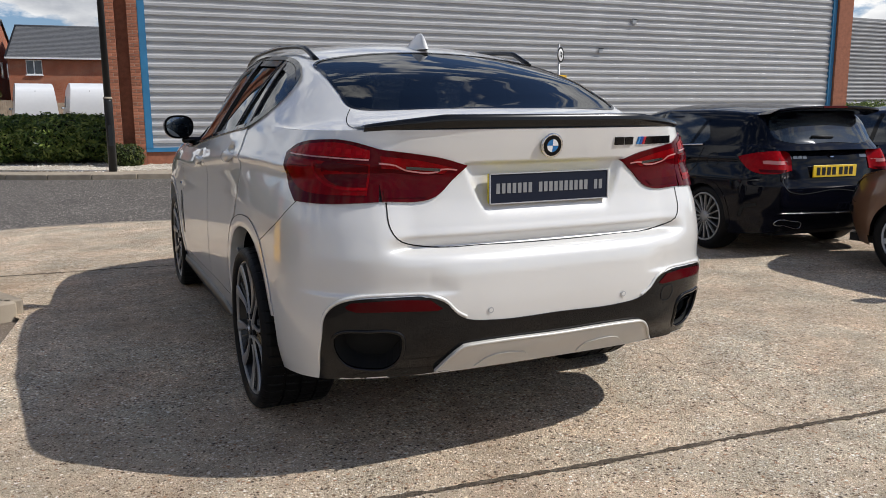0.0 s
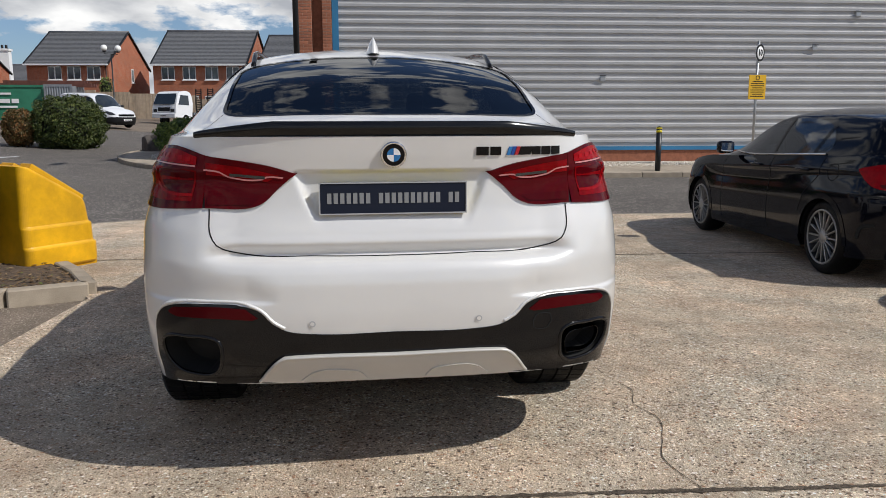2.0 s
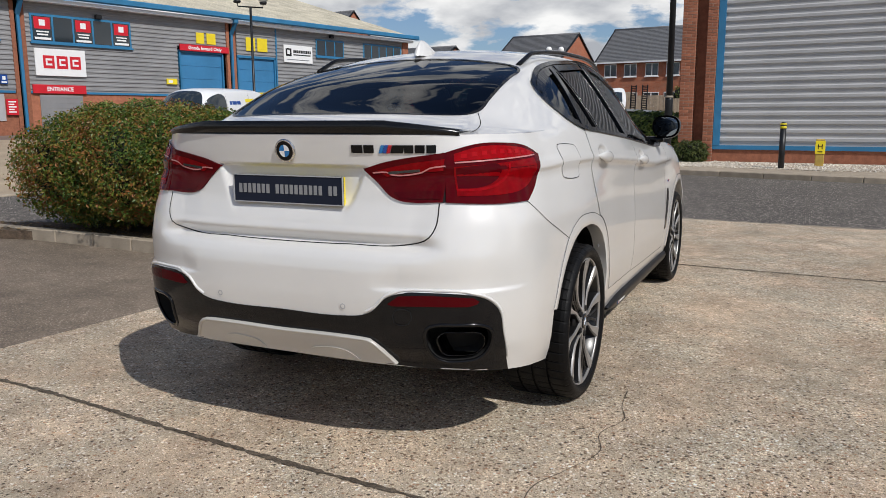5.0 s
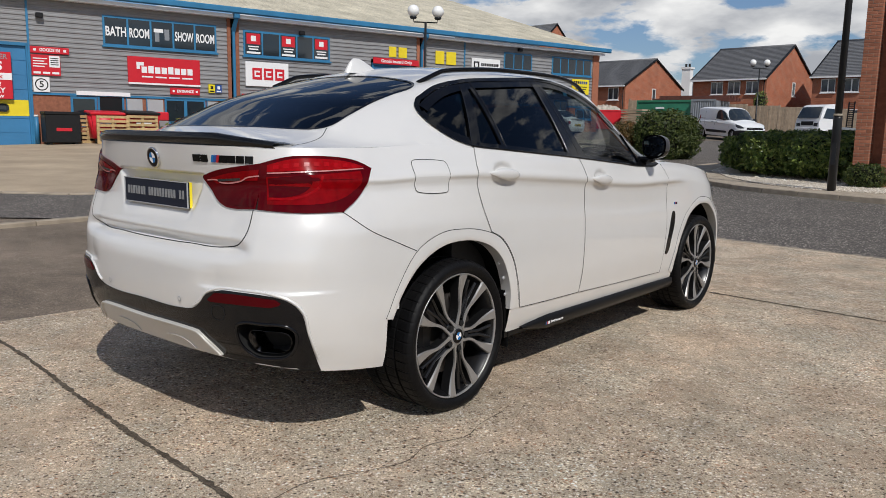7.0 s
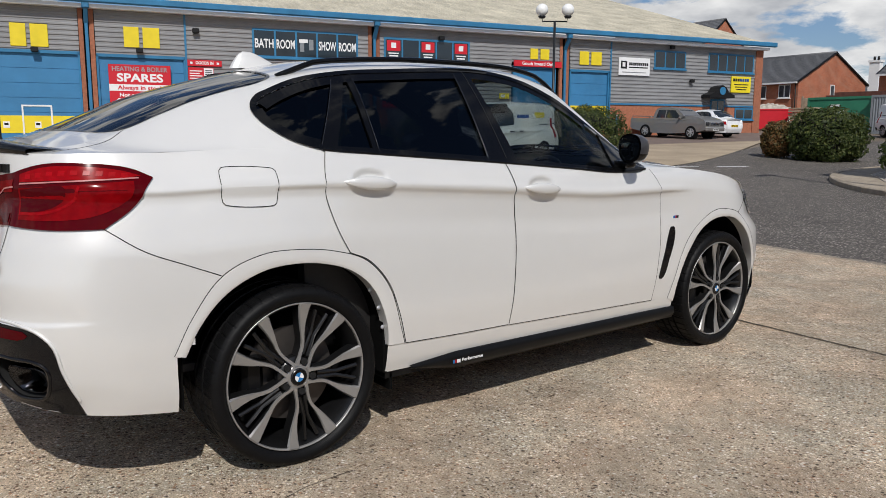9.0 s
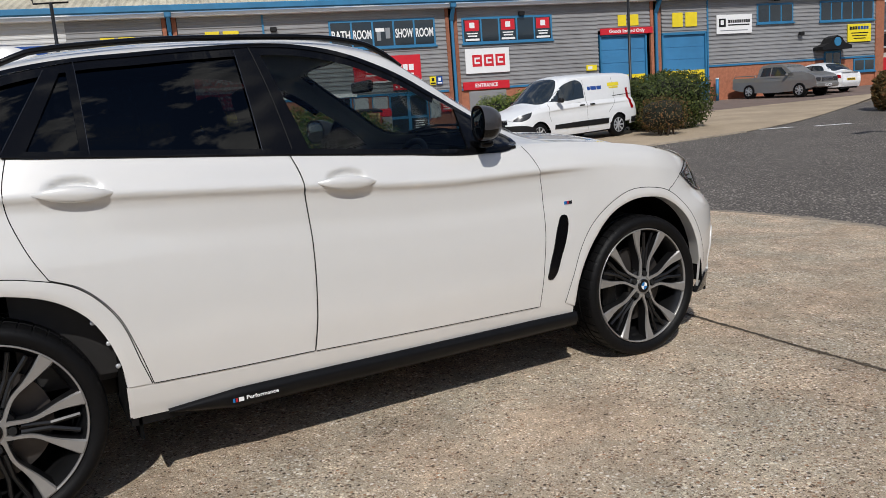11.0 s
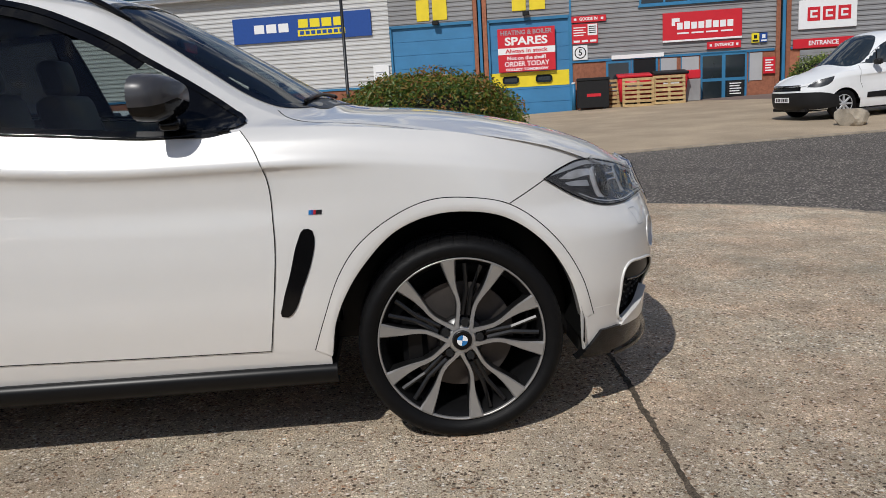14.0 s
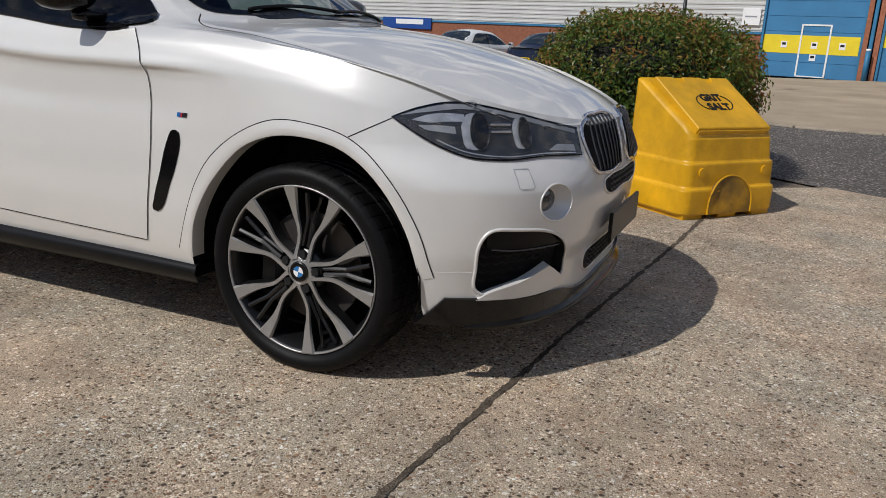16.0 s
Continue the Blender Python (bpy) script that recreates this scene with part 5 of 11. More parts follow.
def bollard(at, h):
    t = thing("bollard", Matrix.Translation((at[0], at[1], rise(*at) + 0.09)), "black round bollard with a yellow and white band", "bollard", "bollards")
    bm = bmesh.new()
    lathe(bm, [(0.062, -0.1), (0.062, h - 0.12)], 20)
    part("shaft", bm, M["post"], t, "", True)
    for z0, z1, mm, r in ((h - 0.12, h - 0.075, "signyellow", 0.066), (h - 0.075, h - 0.045, "post", 0.062), (h - 0.045, h - 0.012, "signyellow", 0.066)):
        bm = bmesh.new()
        lathe(bm, [(r, z0), (r, z1)], 20)
        part("band", bm, M[mm], t, "", True)
    bm = bmesh.new()
    lathe(bm, [(0.06, h - 0.012), (0.045, h + 0.01), (0.0, h + 0.018)], 20)
    part("cap", bm, M["post"], t, "", True)


bollard((1.45, 14.7), 0.98)
bollard((7.1, 13.1), 0.98)
M["hydrant"] = mat("dull_yellow_marker", (0.50, 0.34, 0.07), 0.7, vary=0.2, scale=9, stain=0.3)
t = thing("hydrant_sign", Matrix.Translation((2.2, 15.5, rise(2.2, 15.5) + 0.08)), "short yellow hydrant marker with a lettered plate on the gravel", "sign")
boxed("post", (-0.09, 0.09, -0.05, 0.05, -0.1, 0.62), M["hydrant"], t, bevel=0.015)
pl = boxed("plate", (-0.10, 0.10, -0.064, -0.053, 0.30, 0.58), M["signyellow"], t, bevel=0.004)
lettering("letter", "H", 0.16, pose(0, -0.066, 0.45, 90), M["black"], pl, 0.002)
boxed("plate_bar", (-0.05, 0.05, -0.067, -0.064, 0.335, 0.355), M["black"], pl)

t = thing("lamp_post", Matrix.Translation((-0.98, 14.9, rise(-0.98, 14.9) + 0.08)), "tall black steel lamp post with a stepped base", "lamp post", "lamp posts")
bm = bmesh.new()
lathe(bm, [(0.088, -0.2), (0.088, 1.50), (0.085, 1.55)], 24)
part("base_tube", bm, M["post"], t, "", True)
bm = bmesh.new()
lathe(bm, [(0.094, 1.55), (0.096, 1.575), (0.08, 1.60)], 24)
part("collar", bm, M["boulder"], t, "dull brass-coloured collar", True)
bm = bmesh.new()
lathe(bm, [(0.072, 1.58), (0.055, 7.6)], 24)
part("shaft", bm, M["post"], t, "", True)
boxed("access_door", (-0.045, 0.045, -0.094, -0.08, 0.55, 1.0), M["post"], t, bevel=0.004)
t2 = boxed("lamp_head", (-0.12, 0.12, -0.8, 0.1, 7.55, 7.68), M["post"], t, bevel=0.04)


def globe_lamp(at, h, turn=0.0):
    t = thing("street_lamp", Matrix.Translation((at[0], at[1], rise(*at))) @ Matrix.Rotation(turn, 4, "Z"), "black lamp post carrying two white globes", "street lamp", "globe lamps")
    bm = bmesh.new()
    lathe(bm, [(0.07, -0.1), (0.07, 1.0), (0.045, 1.05), (0.04, h - 0.35)], 16)
    part("pole", bm, M["post"], t, "", True)
    tubed("arm", [(-0.42, 0, h - 0.22), (-0.40, 0, h - 0.36), (0.40, 0, h - 0.36), (0.42, 0, h - 0.22)], 0.022, M["post"], t, "", 8)
    for s in (-1, 1):
        bm = bmesh.new()
        lathe(bm, [(0.09, -0.26), (0.13, -0.2), (0.05, -0.16)], 16, "z", Matrix.Translation((0.42 * s, 0, h)))
        part("gallery", bm, M["post"], t, "", True)
        bm = bmesh.new()
        lathe(bm, [(0.0, -0.2)] + [(0.2 * math.sin(q), -0.2 * math.cos(q)) for q in np.linspace(0.3, 2.9, 14)] + [(0.0, 0.2)], 20, "z", Matrix.Translation((0.42 * s, 0, h)))
        part("globe", bm, M["globe"], t, "white opal globe", True)


globe_lamp((-14.6, 17.4), 4.78, 0.9)
globe_lamp((-13.9, 48.9), 4.65, 0.5)
globe_lamp((-17.4, 1.7), 4.9, 1.2)

t = thing("sign_post", Matrix.Translation((10.0, 14.2, rise(10, 14.2) + 0.08)), "grey sign pole with a round speed disc and a yellow notice", "sign post")
tubed("pole", [(0, 0, -0.1), (0, 0, 3.0)], 0.03, M["steel"], t, "", 12)
bm = bmesh.new()
lathe(bm, [(0.20, -0.01), (0.205, 0.0), (0.20, 0.012), (0.0, 0.013)], 32, "z", pose(0, -0.04, 2.72, 90))
disc = part("speed_disc", bm, M["signwhite"], t, "round white speed disc with a dark ring", True)
disc.rotation_euler = (0, 0, radians(33))
bm = bmesh.new()
lathe(bm, [(0.155, 0.0), (0.155, 0.016), (0.203, 0.016), (0.203, 0.0)], 32, "z", pose(0, -0.04, 2.72, 90), close=True)
part("ring", bm, M["black"], disc)
lettering("numerals", "10", 0.20, pose(0, -0.056, 2.72, 90), M["black"], disc, 0.002, bold=0.008)
M["signamber"] = mat("sign_amber", (0.80, 0.46, 0.02), 0.45, vary=0.08)
yn = boxed("notice", (-0.22, 0.22, -0.05, -0.035, 1.62, 2.20), M["signamber"], t, "yellow notice with rows of small print", bevel=0.004)
bm = bmesh.new()
lathe(bm, [(0.04, 0.0), (0.04, 0.004), (0.055, 0.004), (0.055, 0.0)], 20, "z", pose(0, -0.05, 2.13, 90), close=True)
part("notice_mark", bm, M["black"], yn)
for k in range(8):
    w = 0.17 if k % 3 else 0.13
    boxed("print_line", (-w, w, -0.053, -0.05, 2.035 - k * 0.05, 2.053 - k * 0.05), M["black"], yn)

# ---- yellow grit bin ----
GB = Matrix.Translation((-2.40, 3.81, 0.0)) @ Matrix(((-0.788, -0.615, 0, 0), (0.615, -0.788, 0, 0), (0, 0, 1, 0), (0, 0, 0, 1)))
t = thing("grit_bin", GB, "scuffed yellow plastic grit bin with a sloping lid on the concrete", "grit bin")
GW, GD = 0.93, 0.70


def tier(bm, levels, n=9):
    """Stacked rounded rectangles: (z, x0, x1, y0, y1, corner radius)."""
    rings = []
    for z, x0, x1, y0, y1, r in levels:
        ring = []
        for cx, cy, a0 in ((x1 - r, y1 - r, 0), (x0 + r, y1 - r, 90), (x0 + r, y0 + r, 180), (x1 - r, y0 + r, 270)):
            for k in range(n):
                a = radians(a0 + 90 * k / (n - 1))
                zz = z[0] + (z[1] - z[0]) * min(max((cy + r * math.sin(a)) / GD, 0), 1) if isinstance(z, tuple) else z
                zz = min(zz, 0.945) if zz < 0.86 else 0.86 + 0.09 * math.tanh((zz - 0.86) / 0.09)
                ring.append(bm.verts.new((cx + r * math.cos(a), cy + r * math.sin(a), zz)))
        rings.append(ring)
    for a, b in zip(rings, rings[1:]):
        for k in range(len(a)):
            bm.faces.new((a[k], a[(k + 1) % len(a)], b[(k + 1) % len(a)], b[k]))
    bm.faces.new(rings[-1])
    bm.faces.new(rings[0][::-1])


bm = bmesh.new()
tier(bm, [(0.03, 0.010, GW - 0.010, 0.010, GD, 0.07), (0.045, 0.0, GW, 0.0, GD, 0.075), (0.20, 0.0, GW, 0.0, GD, 0.07), (0.213, 0.003, GW - 0.003, 0.003, GD, 0.07), (0.222, 0.013, GW - 0.013, 0.013, GD, 0.07), (0.232, 0.018, GW - 0.018, 0.018, GD, 0.07), (0.38, 0.021, GW - 0.021, 0.021, GD, 0.07), (0.391, 0.024, GW - 0.024, 0.024, GD, 0.07), (0.40, 0.033, GW - 0.033, 0.035, GD, 0.07), (0.41, 0.037, GW - 0.037, 0.040, GD, 0.07), (0.555, 0.045, GW - 0.045, 0.055, GD - 0.01, 0.07)]
     + [((0.557 - 0.05 * (1 - math.sin(q)) + 0.01, 1.0 - 0.05 * (1 - math.sin(q))), 0.046 + 0.05 * (1 - math.cos(q)), GW - 0.046 - 0.05 * (1 - math.cos(q)), 0.060 + 0.04 * (1 - math.cos(q)), GD - 0.012 - 0.05 * (1 - math.cos(q)), 0.07) for q in np.linspace(0.25, 1.5, 7)])
part("body", bm, M["yellow"], t, "", False)
LA = math.atan2(0.345, 0.52)
LM = Matrix.Translation((GW / 2, 0.065, 0.612)) @ Matrix.Rotation(LA, 4, "X")
bm = bmesh.new()
rim = [(-0.36, 0.0), (0.36, 0.0), (0.36, 0.575), (0.18, 0.575), (0.165, 0.49), (0.095, 0.49), (0.08, 0.575), (-0.10, 0.575), (-0.115, 0.49), (-0.185, 0.49), (-0.20, 0.575), (-0.36, 0.575)]
low = [bm.verts.new((x, y, -0.03)) for x, y in rim]
top = [bm.verts.new((x, y, 0.028)) for x, y in rim]
bm.faces.new(top)
bm.faces.new(low[::-1])
for k in range(len(rim)):
    bm.faces.new((low[k - 1], low[k], top[k], top[k - 1]))
bmesh.ops.bevel(bm, geom=[e for e in bm.edges if e.verts[0].co.z > 0 and e.verts[1].co.z > 0], offset=0.014, segments=3, affect="EDGES", profile=0.6)
box(bm, -0.35, 0.35, -0.012, 0.02, -0.03, 0.01, bevel=0.008, seg=2)
bmesh.ops.recalc_face_normals(bm, faces=bm.faces)
bmesh.ops.transform(bm, matrix=LM, verts=bm.verts)
lid = part("lid", bm, M["yellow"], t, "sloping yellow lid with two notches and black lettering", False)
OV = LM @ Matrix.Translation((0.0, 0.275, 0.030))
lettering("words", "GRIT", 0.10, OV @ Matrix.Translation((0, 0.052, 0)) @ Matrix.Rotation(0.02, 4, "Z"), M["black"], lid, 0.001, bold=0.005, width=0.21)
lettering("words", "SALT", 0.10, OV @ Matrix.Translation((0.01, -0.050, 0)), M["black"], lid, 0.001, bold=0.005, width=0.22)
for a0, a1 in ((2.3, 4.0), (-0.85, 0.85)):
    bm = bmesh.new()
    tube(bm, [OV @ Vector((0.165 * math.cos(q), 0.10 * math.sin(q), 0.0)) for q in np.linspace(a0, a1, 16)], 0.0045, 6)
    part("oval_line", bm, M["black"], lid)
bm = bmesh.new()
pts = [(0.225, 0.035), (0.225, 0.10)] + [(0.44 + 0.215 * math.cos(q), 0.10 + 0.205 * math.sin(q)) for q in np.linspace(math.pi, 0, 24)] + [(0.655, 0.035)]
f0 = [bm.verts.new((x, -0.010 + 0.018 * max(0, (z - 0.2)) / 0.1, z)) for x, z in pts]
f1 = [bm.verts.new((x, 0.06, z)) for x, z in pts]
bm.faces.new(f0)
for k in range(len(pts)):
    bm.faces.new((f0[k], f0[k - 1], f1[k - 1], f1[k]))
M["yellow_dirty"] = mat("grimy_yellow_plastic", (0.50, 0.26, 0.010), 0.6, vary=0.3, scale=6, stain=0.6, stain_scale=4.0, dark=(0.17, 0.095, 0.018), fine=0.1)
hatch = part("spreader_hatch", bm, M["yellow_dirty"], t, "dirty arched hatch moulded in the front")
bm = bmesh.new()
tube(bm, [(x, -0.012 + 0.018 * max(0, (z - 0.2)) / 0.1, z) for x, z in pts], 0.006, 6)
part("hatch_rim", bm, M["yellow"], hatch)
for x in (0.12, 0.46, 0.80):
    boxed("skid", (x - 0.09, x + 0.09, 0.02, GD - 0.02, -0.002, 0.04), M["yellow"], t)
for x in (0.16, 0.78):
    bm = bmesh.new()
    lathe(bm, [(0.035, 0.0), (0.035, 0.012), (0.0, 0.014)], 18, "z", pose(x, 0.022, 0.33, 90))
    part("boss", bm, M["yellow"], t)

# ---- houses, fence and yard things in the distance ----
def brick_wall(name, c1, c2, mortar):
    m = bpy.data.materials.new(name)
    m.use_nodes = True
    n, l = m.node_tree.nodes, m.node_tree.links
    p = n["Principled BSDF"]
    p.inputs["Roughness"].default_value = 0.9
    co = n.new("ShaderNodeTexCoord")
    sp = n.new("ShaderNodeSeparateXYZ")
    ad = n.new("ShaderNodeMath")
    cb = n.new("ShaderNodeCombineXYZ")
    b = n.new("ShaderNodeTexBrick")
    b.inputs["Color1"].default_value, b.inputs["Color2"].default_value, b.inputs["Mortar"].default_value = (*c1, 1), (*c2, 1), (*mortar, 1)
    b.inputs["Scale"].default_value = 1.0
    b.inputs["Brick Width"].default_value, b.inputs["Row Height"].default_value, b.inputs["Mortar Size"].default_value = 0.225, 0.075, 0.006
    s = n.new("ShaderNodeTexNoise")
    s.inputs["Scale"].default_value, s.inputs["Detail"].default_value = 1.2, 6.0
    mr = n.new("ShaderNodeMapRange")
    mr.inputs["From Min"].default_value, mr.inputs["From Max"].default_value = 0.3, 0.7
    mr.inputs["To Min"].default_value, mr.inputs["To Max"].default_value = 0.82, 1.12
    mx = n.new("ShaderNodeMix")
    mx.data_type, mx.blend_type = "RGBA", "MULTIPLY"
    mx.inputs["Factor"].default_value = 1.0
    l.new(co.outputs["Object"], sp.inputs["Vector"])
    l.new(sp.outputs["X"], ad.inputs[0])
    l.new(sp.outputs["Y"], ad.inputs[1])
    l.new(ad.outputs["Value"], cb.inputs["X"])
    l.new(sp.outputs["Z"], cb.inputs["Y"])
    l.new(cb.outputs["Vector"], b.inputs["Vector"])
    l.new(co.outputs["Object"], s.inputs["Vector"])
    l.new(s.outputs["Fac"], mr.inputs["Value"])
    l.new(b.outputs["Color"], mx.inputs["A"])
    l.new(mr.outputs["Result"], mx.inputs["B"])
    l.new(mx.outputs["Result"], p.inputs["Base Color"])
    return m


M["house_wall"] = brick_wall("house_brickwork", (0.42, 0.135, 0.065), (0.34, 0.10, 0.05), (0.36, 0.24, 0.17))
M["window_glass"] = mat("house_window_glass", (0.10, 0.115, 0.13), 0.08, vary=0.5, scale=1.5, spec=0.7)


def house(name, fr, width, eave, ridge, label, windows, gable_windows=((3.6, 0), (5.6, 0)), depth=9.0, base=1.2):
    """A brick house with a pitched tile roof; local x along the front to the right, y back."""
    R2, G2 = Vector((0.9925, -0.122)), Vector((0.122, 0.9925))
    o = Vector(fr) - R2 * width
    t = thing(name, Matrix(((R2.x, G2.x, 0, o.x), (R2.y, G2.y, 0, o.y), (0, 0, 1, 0), (0, 0, 0, 1))), label, "house", "houses")
    bm = bmesh.new()
    V = [bm.verts.new(p) for p in ((0, 0, base), (width, 0, base), (width, depth, base), (0, depth, base), (0, 0, eave), (width, 0, eave), (width, depth, eave), (0, depth, eave), (0, depth / 2, ridge - 0.1), (width, depth / 2, ridge - 0.1))]
    for q in ((0, 1, 5, 4), (1, 2, 6, 9, 5), (2, 3, 7, 6), (3, 0, 4, 8, 7), (4, 5, 9, 8), (8, 9, 6, 7)):
        bm.faces.new([V[i] for i in q])
    part("wall", bm, M["house_wall"], t)
    for s in (0, 1):
        bm = bmesh.new()
        n = 24
        y0, y1 = (-0.3, depth / 2) if s == 0 else (depth + 0.3, depth / 2)
        prev = None
        for k in range(n + 1):
            f = k / n
            y, z = y0 + (y1 - y0) * f, eave - 0.12 + (ridge - eave + 0.12) * f
            a = [bm.verts.new((x, y, z + 0.0)) for x in (-0.12, width + 0.12)]
            if prev:
                up = [bm.verts.new((v.co.x, v.co.y, v.co.z + 0.06)) for v in prev]
                bm.faces.new((prev[0], prev[1], up[1], up[0]))
                bm.faces.new((up[0], up[1], a[1], a[0]))
            prev = a
        part("roof_slope", bm, M["tile"], t, "dark grey tiled roof slope in courses")
    tubed("ridge_tiles", [(-0.12, depth / 2, ridge), (width + 0.12, depth / 2, ridge)], 0.12, M["tile"], t, "", 8)
    for s in (0, 1):
        y0, y1 = ((-0.3, depth / 2), (depth + 0.3, depth / 2))[s]
        for x in (width + 0.02, -0.14):
            bm = bmesh.new()
            q = [bm.verts.new(p) for p in ((x, y0, eave - 0.2), (x + 0.12, y0, eave - 0.2), (x + 0.12, y1, ridge - 0.08), (x, y1, ridge - 0.08), (x, y0, eave - 0.06), (x + 0.12, y0, eave - 0.06), (x + 0.12, y1, ridge + 0.06), (x, y1, ridge + 0.06))]
            for f in ((0, 1, 2, 3), (4, 7, 6, 5), (0, 4, 5, 1), (1, 5, 6, 2), (3, 7, 4, 0)):
                bm.faces.new([q[i] for i in f])
            part("verge", bm, M["black"], t, "black roof verge")
    boxed("gutter", (-0.1, width + 0.1, -0.42, -0.28, eave - 0.22, eave - 0.1), M["white"], t, "white eaves board and gutter")
    tubed("downpipe", [(width - 0.15, -0.12, base), (width - 0.15, -0.12, eave - 0.15)], 0.045, M["black"], t, "", 8)

    def win(x, z, w, h, gable=False, n=2):
        bm = bmesh.new()
        f = new("window")
        f.parent = t
        m = Matrix.Translation((width, x, z)) @ Matrix.Rotation(radians(90), 4, "Z") if gable else Matrix.Translation((x, 0, z))
        for k in range(n):
            xa, xb = -w / 2 + w * k / n, -w / 2 + w * (k + 1) / n
            boxed("pane", (xa + 0.05, xb - 0.05, -0.02, 0.0, 0.06, h - 0.06), M["window_glass"], f, m=m)
        box(bm, -w / 2, w / 2, -0.05, 0.02, 0, 0.07)
        box(bm, -w / 2, w / 2, -0.05, 0.02, h - 0.07, h)
        for k in range(n + 1):
            xc = -w / 2 + w * k / n
            box(bm, max(-w / 2, xc - 0.04), min(w / 2, xc + 0.04), -0.048, 0.02, 0.07, h - 0.07)
        bmesh.ops.transform(bm, matrix=m, verts=bm.verts)
        part("window_frame", bm, M["white"], f)
        boxed("window_sill", (-w / 2 - 0.06, w / 2 + 0.06, -0.12, 0.0, -0.07, 0.0), M["white"], f, m=m)
    for x in windows:
        win(width - x, eave - 1.32, 1.05, 1.05)
        win(width - x, base + 0.9, 1.3, 1.15)
    for y, _ in gable_windows:
        win(y, eave - 1.35, 0.55, 1.15, True, 1)
    return t


house("house", (-28.2, 58.7), 10.0, 5.3, 7.65, "red brick house with grey tiled roof beyond the units", (1.2, 3.4, 6.0, 8.5), ((4.4, 0),))
house("house", (-17.6, 62.0), 6.4, 5.8, 8.6, "red brick house with a pale brick gable and grey roof", (1.15, 2.7, 4.2), ((5.0, 0),))
house("house", (-6.95, 61.9), 7.5, 5.85, 8.8, "red brick house with grey tiled roof and small gable windows", (1.1, 2.8, 4.6, 6.3))
house("house", (4.1, 60.3), 10.0, 5.85, 8.4, "red brick house with grey tiled roof behind the fence", (2.9, 8.3))
house("house", (-46.0, 70.5), 16.0, 9.2, 13.2, "tall distant house with a steep grey tiled roof", (2, 6, 10), base=3.0)
house("house", (-30.0, 84.0), 6.0, 4.8, 7.3, "distant low brick house between the gables", (2, 4))
t = thing("chimney", Matrix.Translation((-33.5, 84, -1.2)), "white rendered chimney stack between the houses", "chimney")
boxed("chimney_shaft", (-0.5, 0.5, -0.4, 0.4, 0, 9.6), M["white"], t)
boxed("crown", (-0.6, 0.6, -0.5, 0.5, 9.6, 9.8), M["white"], t)
for x in (-0.2, 0.2):
    tubed("pot", [(x, 0, 9.8), (x, 0, 10.2)], 0.12, M["black"], t)

fn = thing("fence", Matrix.Translation((0, 57.2, 0)), "weathered close-boarded timber fence along the yard", "fence")
k = 0
for x in np.arange(-27, 6, 2.4):
    z = rise(x, 57) + 0.05
    boxed("post", (x - 0.06, x + 0.06, -0.06, 0.06, z - 0.3, z + 1.95), M["fence"], fn)
    for j in range(18):
        xa = x + 0.07 + j * 0.1265
        boxed("board", (xa, xa + 0.118, -0.02 - 0.012 * (j % 2), 0.0, z, z + 1.82), M["fence"], fn)
    for h in (0.3, 1.4):
        boxed("rail", (x + 0.06, x + 2.34, 0.002, 0.05, z + h, z + h + 0.08), M["fence"], fn)

# containers, skip and stored goods
M["green"] = mat("container_green", (0.035, 0.22, 0.13), 0.5, vary=0.15, scale=2, stain=0.2)
M["grey_steel"] = mat("container_grey", (0.22, 0.24, 0.26), 0.5, vary=0.15, scale=2, stain=0.2)
M["rust"] = mat("rusty_steel", (0.14, 0.05, 0.035), 0.8, vary=0.4, scale=5)
M["rubble"] = mat("pale_rubble", (0.55, 0.50, 0.43), 0.9, vary=0.45, scale=3, fine=0.2, fine_scale=30, bump=0.5)


def container(x0, x1, y0, y1, h, material, label, ribs=True):
    z = rise((x0 + x1) / 2, y0) + 0.02
    t = thing("container", Matrix.Translation((0, 0, z)), label, "container", "containers")
    bm = bmesh.new()
    n = int((x1 - x0) / 0.14) * 4
    rows = []
    for i in range(n + 1):
        x = x0 + (x1 - x0) * i / n
        d = 0.035 if ribs and i % 4 in (0, 1) else 0.0
        rows.append([bm.verts.new(p) for p in ((x, y0 - d, 0.1), (x, y0 - d, h), (x, y1, h), (x, y1, 0.1))])
    for a, b in zip(rows, rows[1:]):
        for k in range(3):
            bm.faces.new((a[k], b[k], b[k + 1], a[k + 1]))
    bm.faces.new(rows[0])
    bm.faces.new(rows[-1][::-1])
    part("box", bm, material, t)
    for zz in (0.0, h - 0.06):
        boxed("rail", (x0, x1, y0 - 0.05, y0 + 0.02, zz, zz + 0.14), material, t)
    for x in (x0, x1 - 0.1):
        boxed("corner_post", (x, x + 0.1, y0 - 0.052, y0 + 0.04, 0.14, h - 0.06), material, t)
    return t


c = container(-21.3, -17.4, 47.0, 49.4, 2.0, M["green"], "green storage container with faded pale lettering", False)
for x0, x1, z0, z1 in ((-20.4, -20.1, 1.0, 1.25), (-20.0, -19.4, 1.0, 1.25), (-19.3, -18.9, 1.0, 1.25), (-20.4, -19.0, 0.72, 0.84), (-19.9, -19.3, 1.5, 1.62)):
    boxed("mark_bar", (x0, x1, 46.94, 46.955, z0, z1), M["signwhite"], c)
container(-17.3, -15.7, 46.6, 49.0, 2.15, M["grey_steel"], "grey ribbed shipping container in the yard")
t = thing("steel_beams", Matrix.Translation((-18, 48, rise(-18, 48) + 2.0)), "rusty steel beams laid on the container roof", "beams")
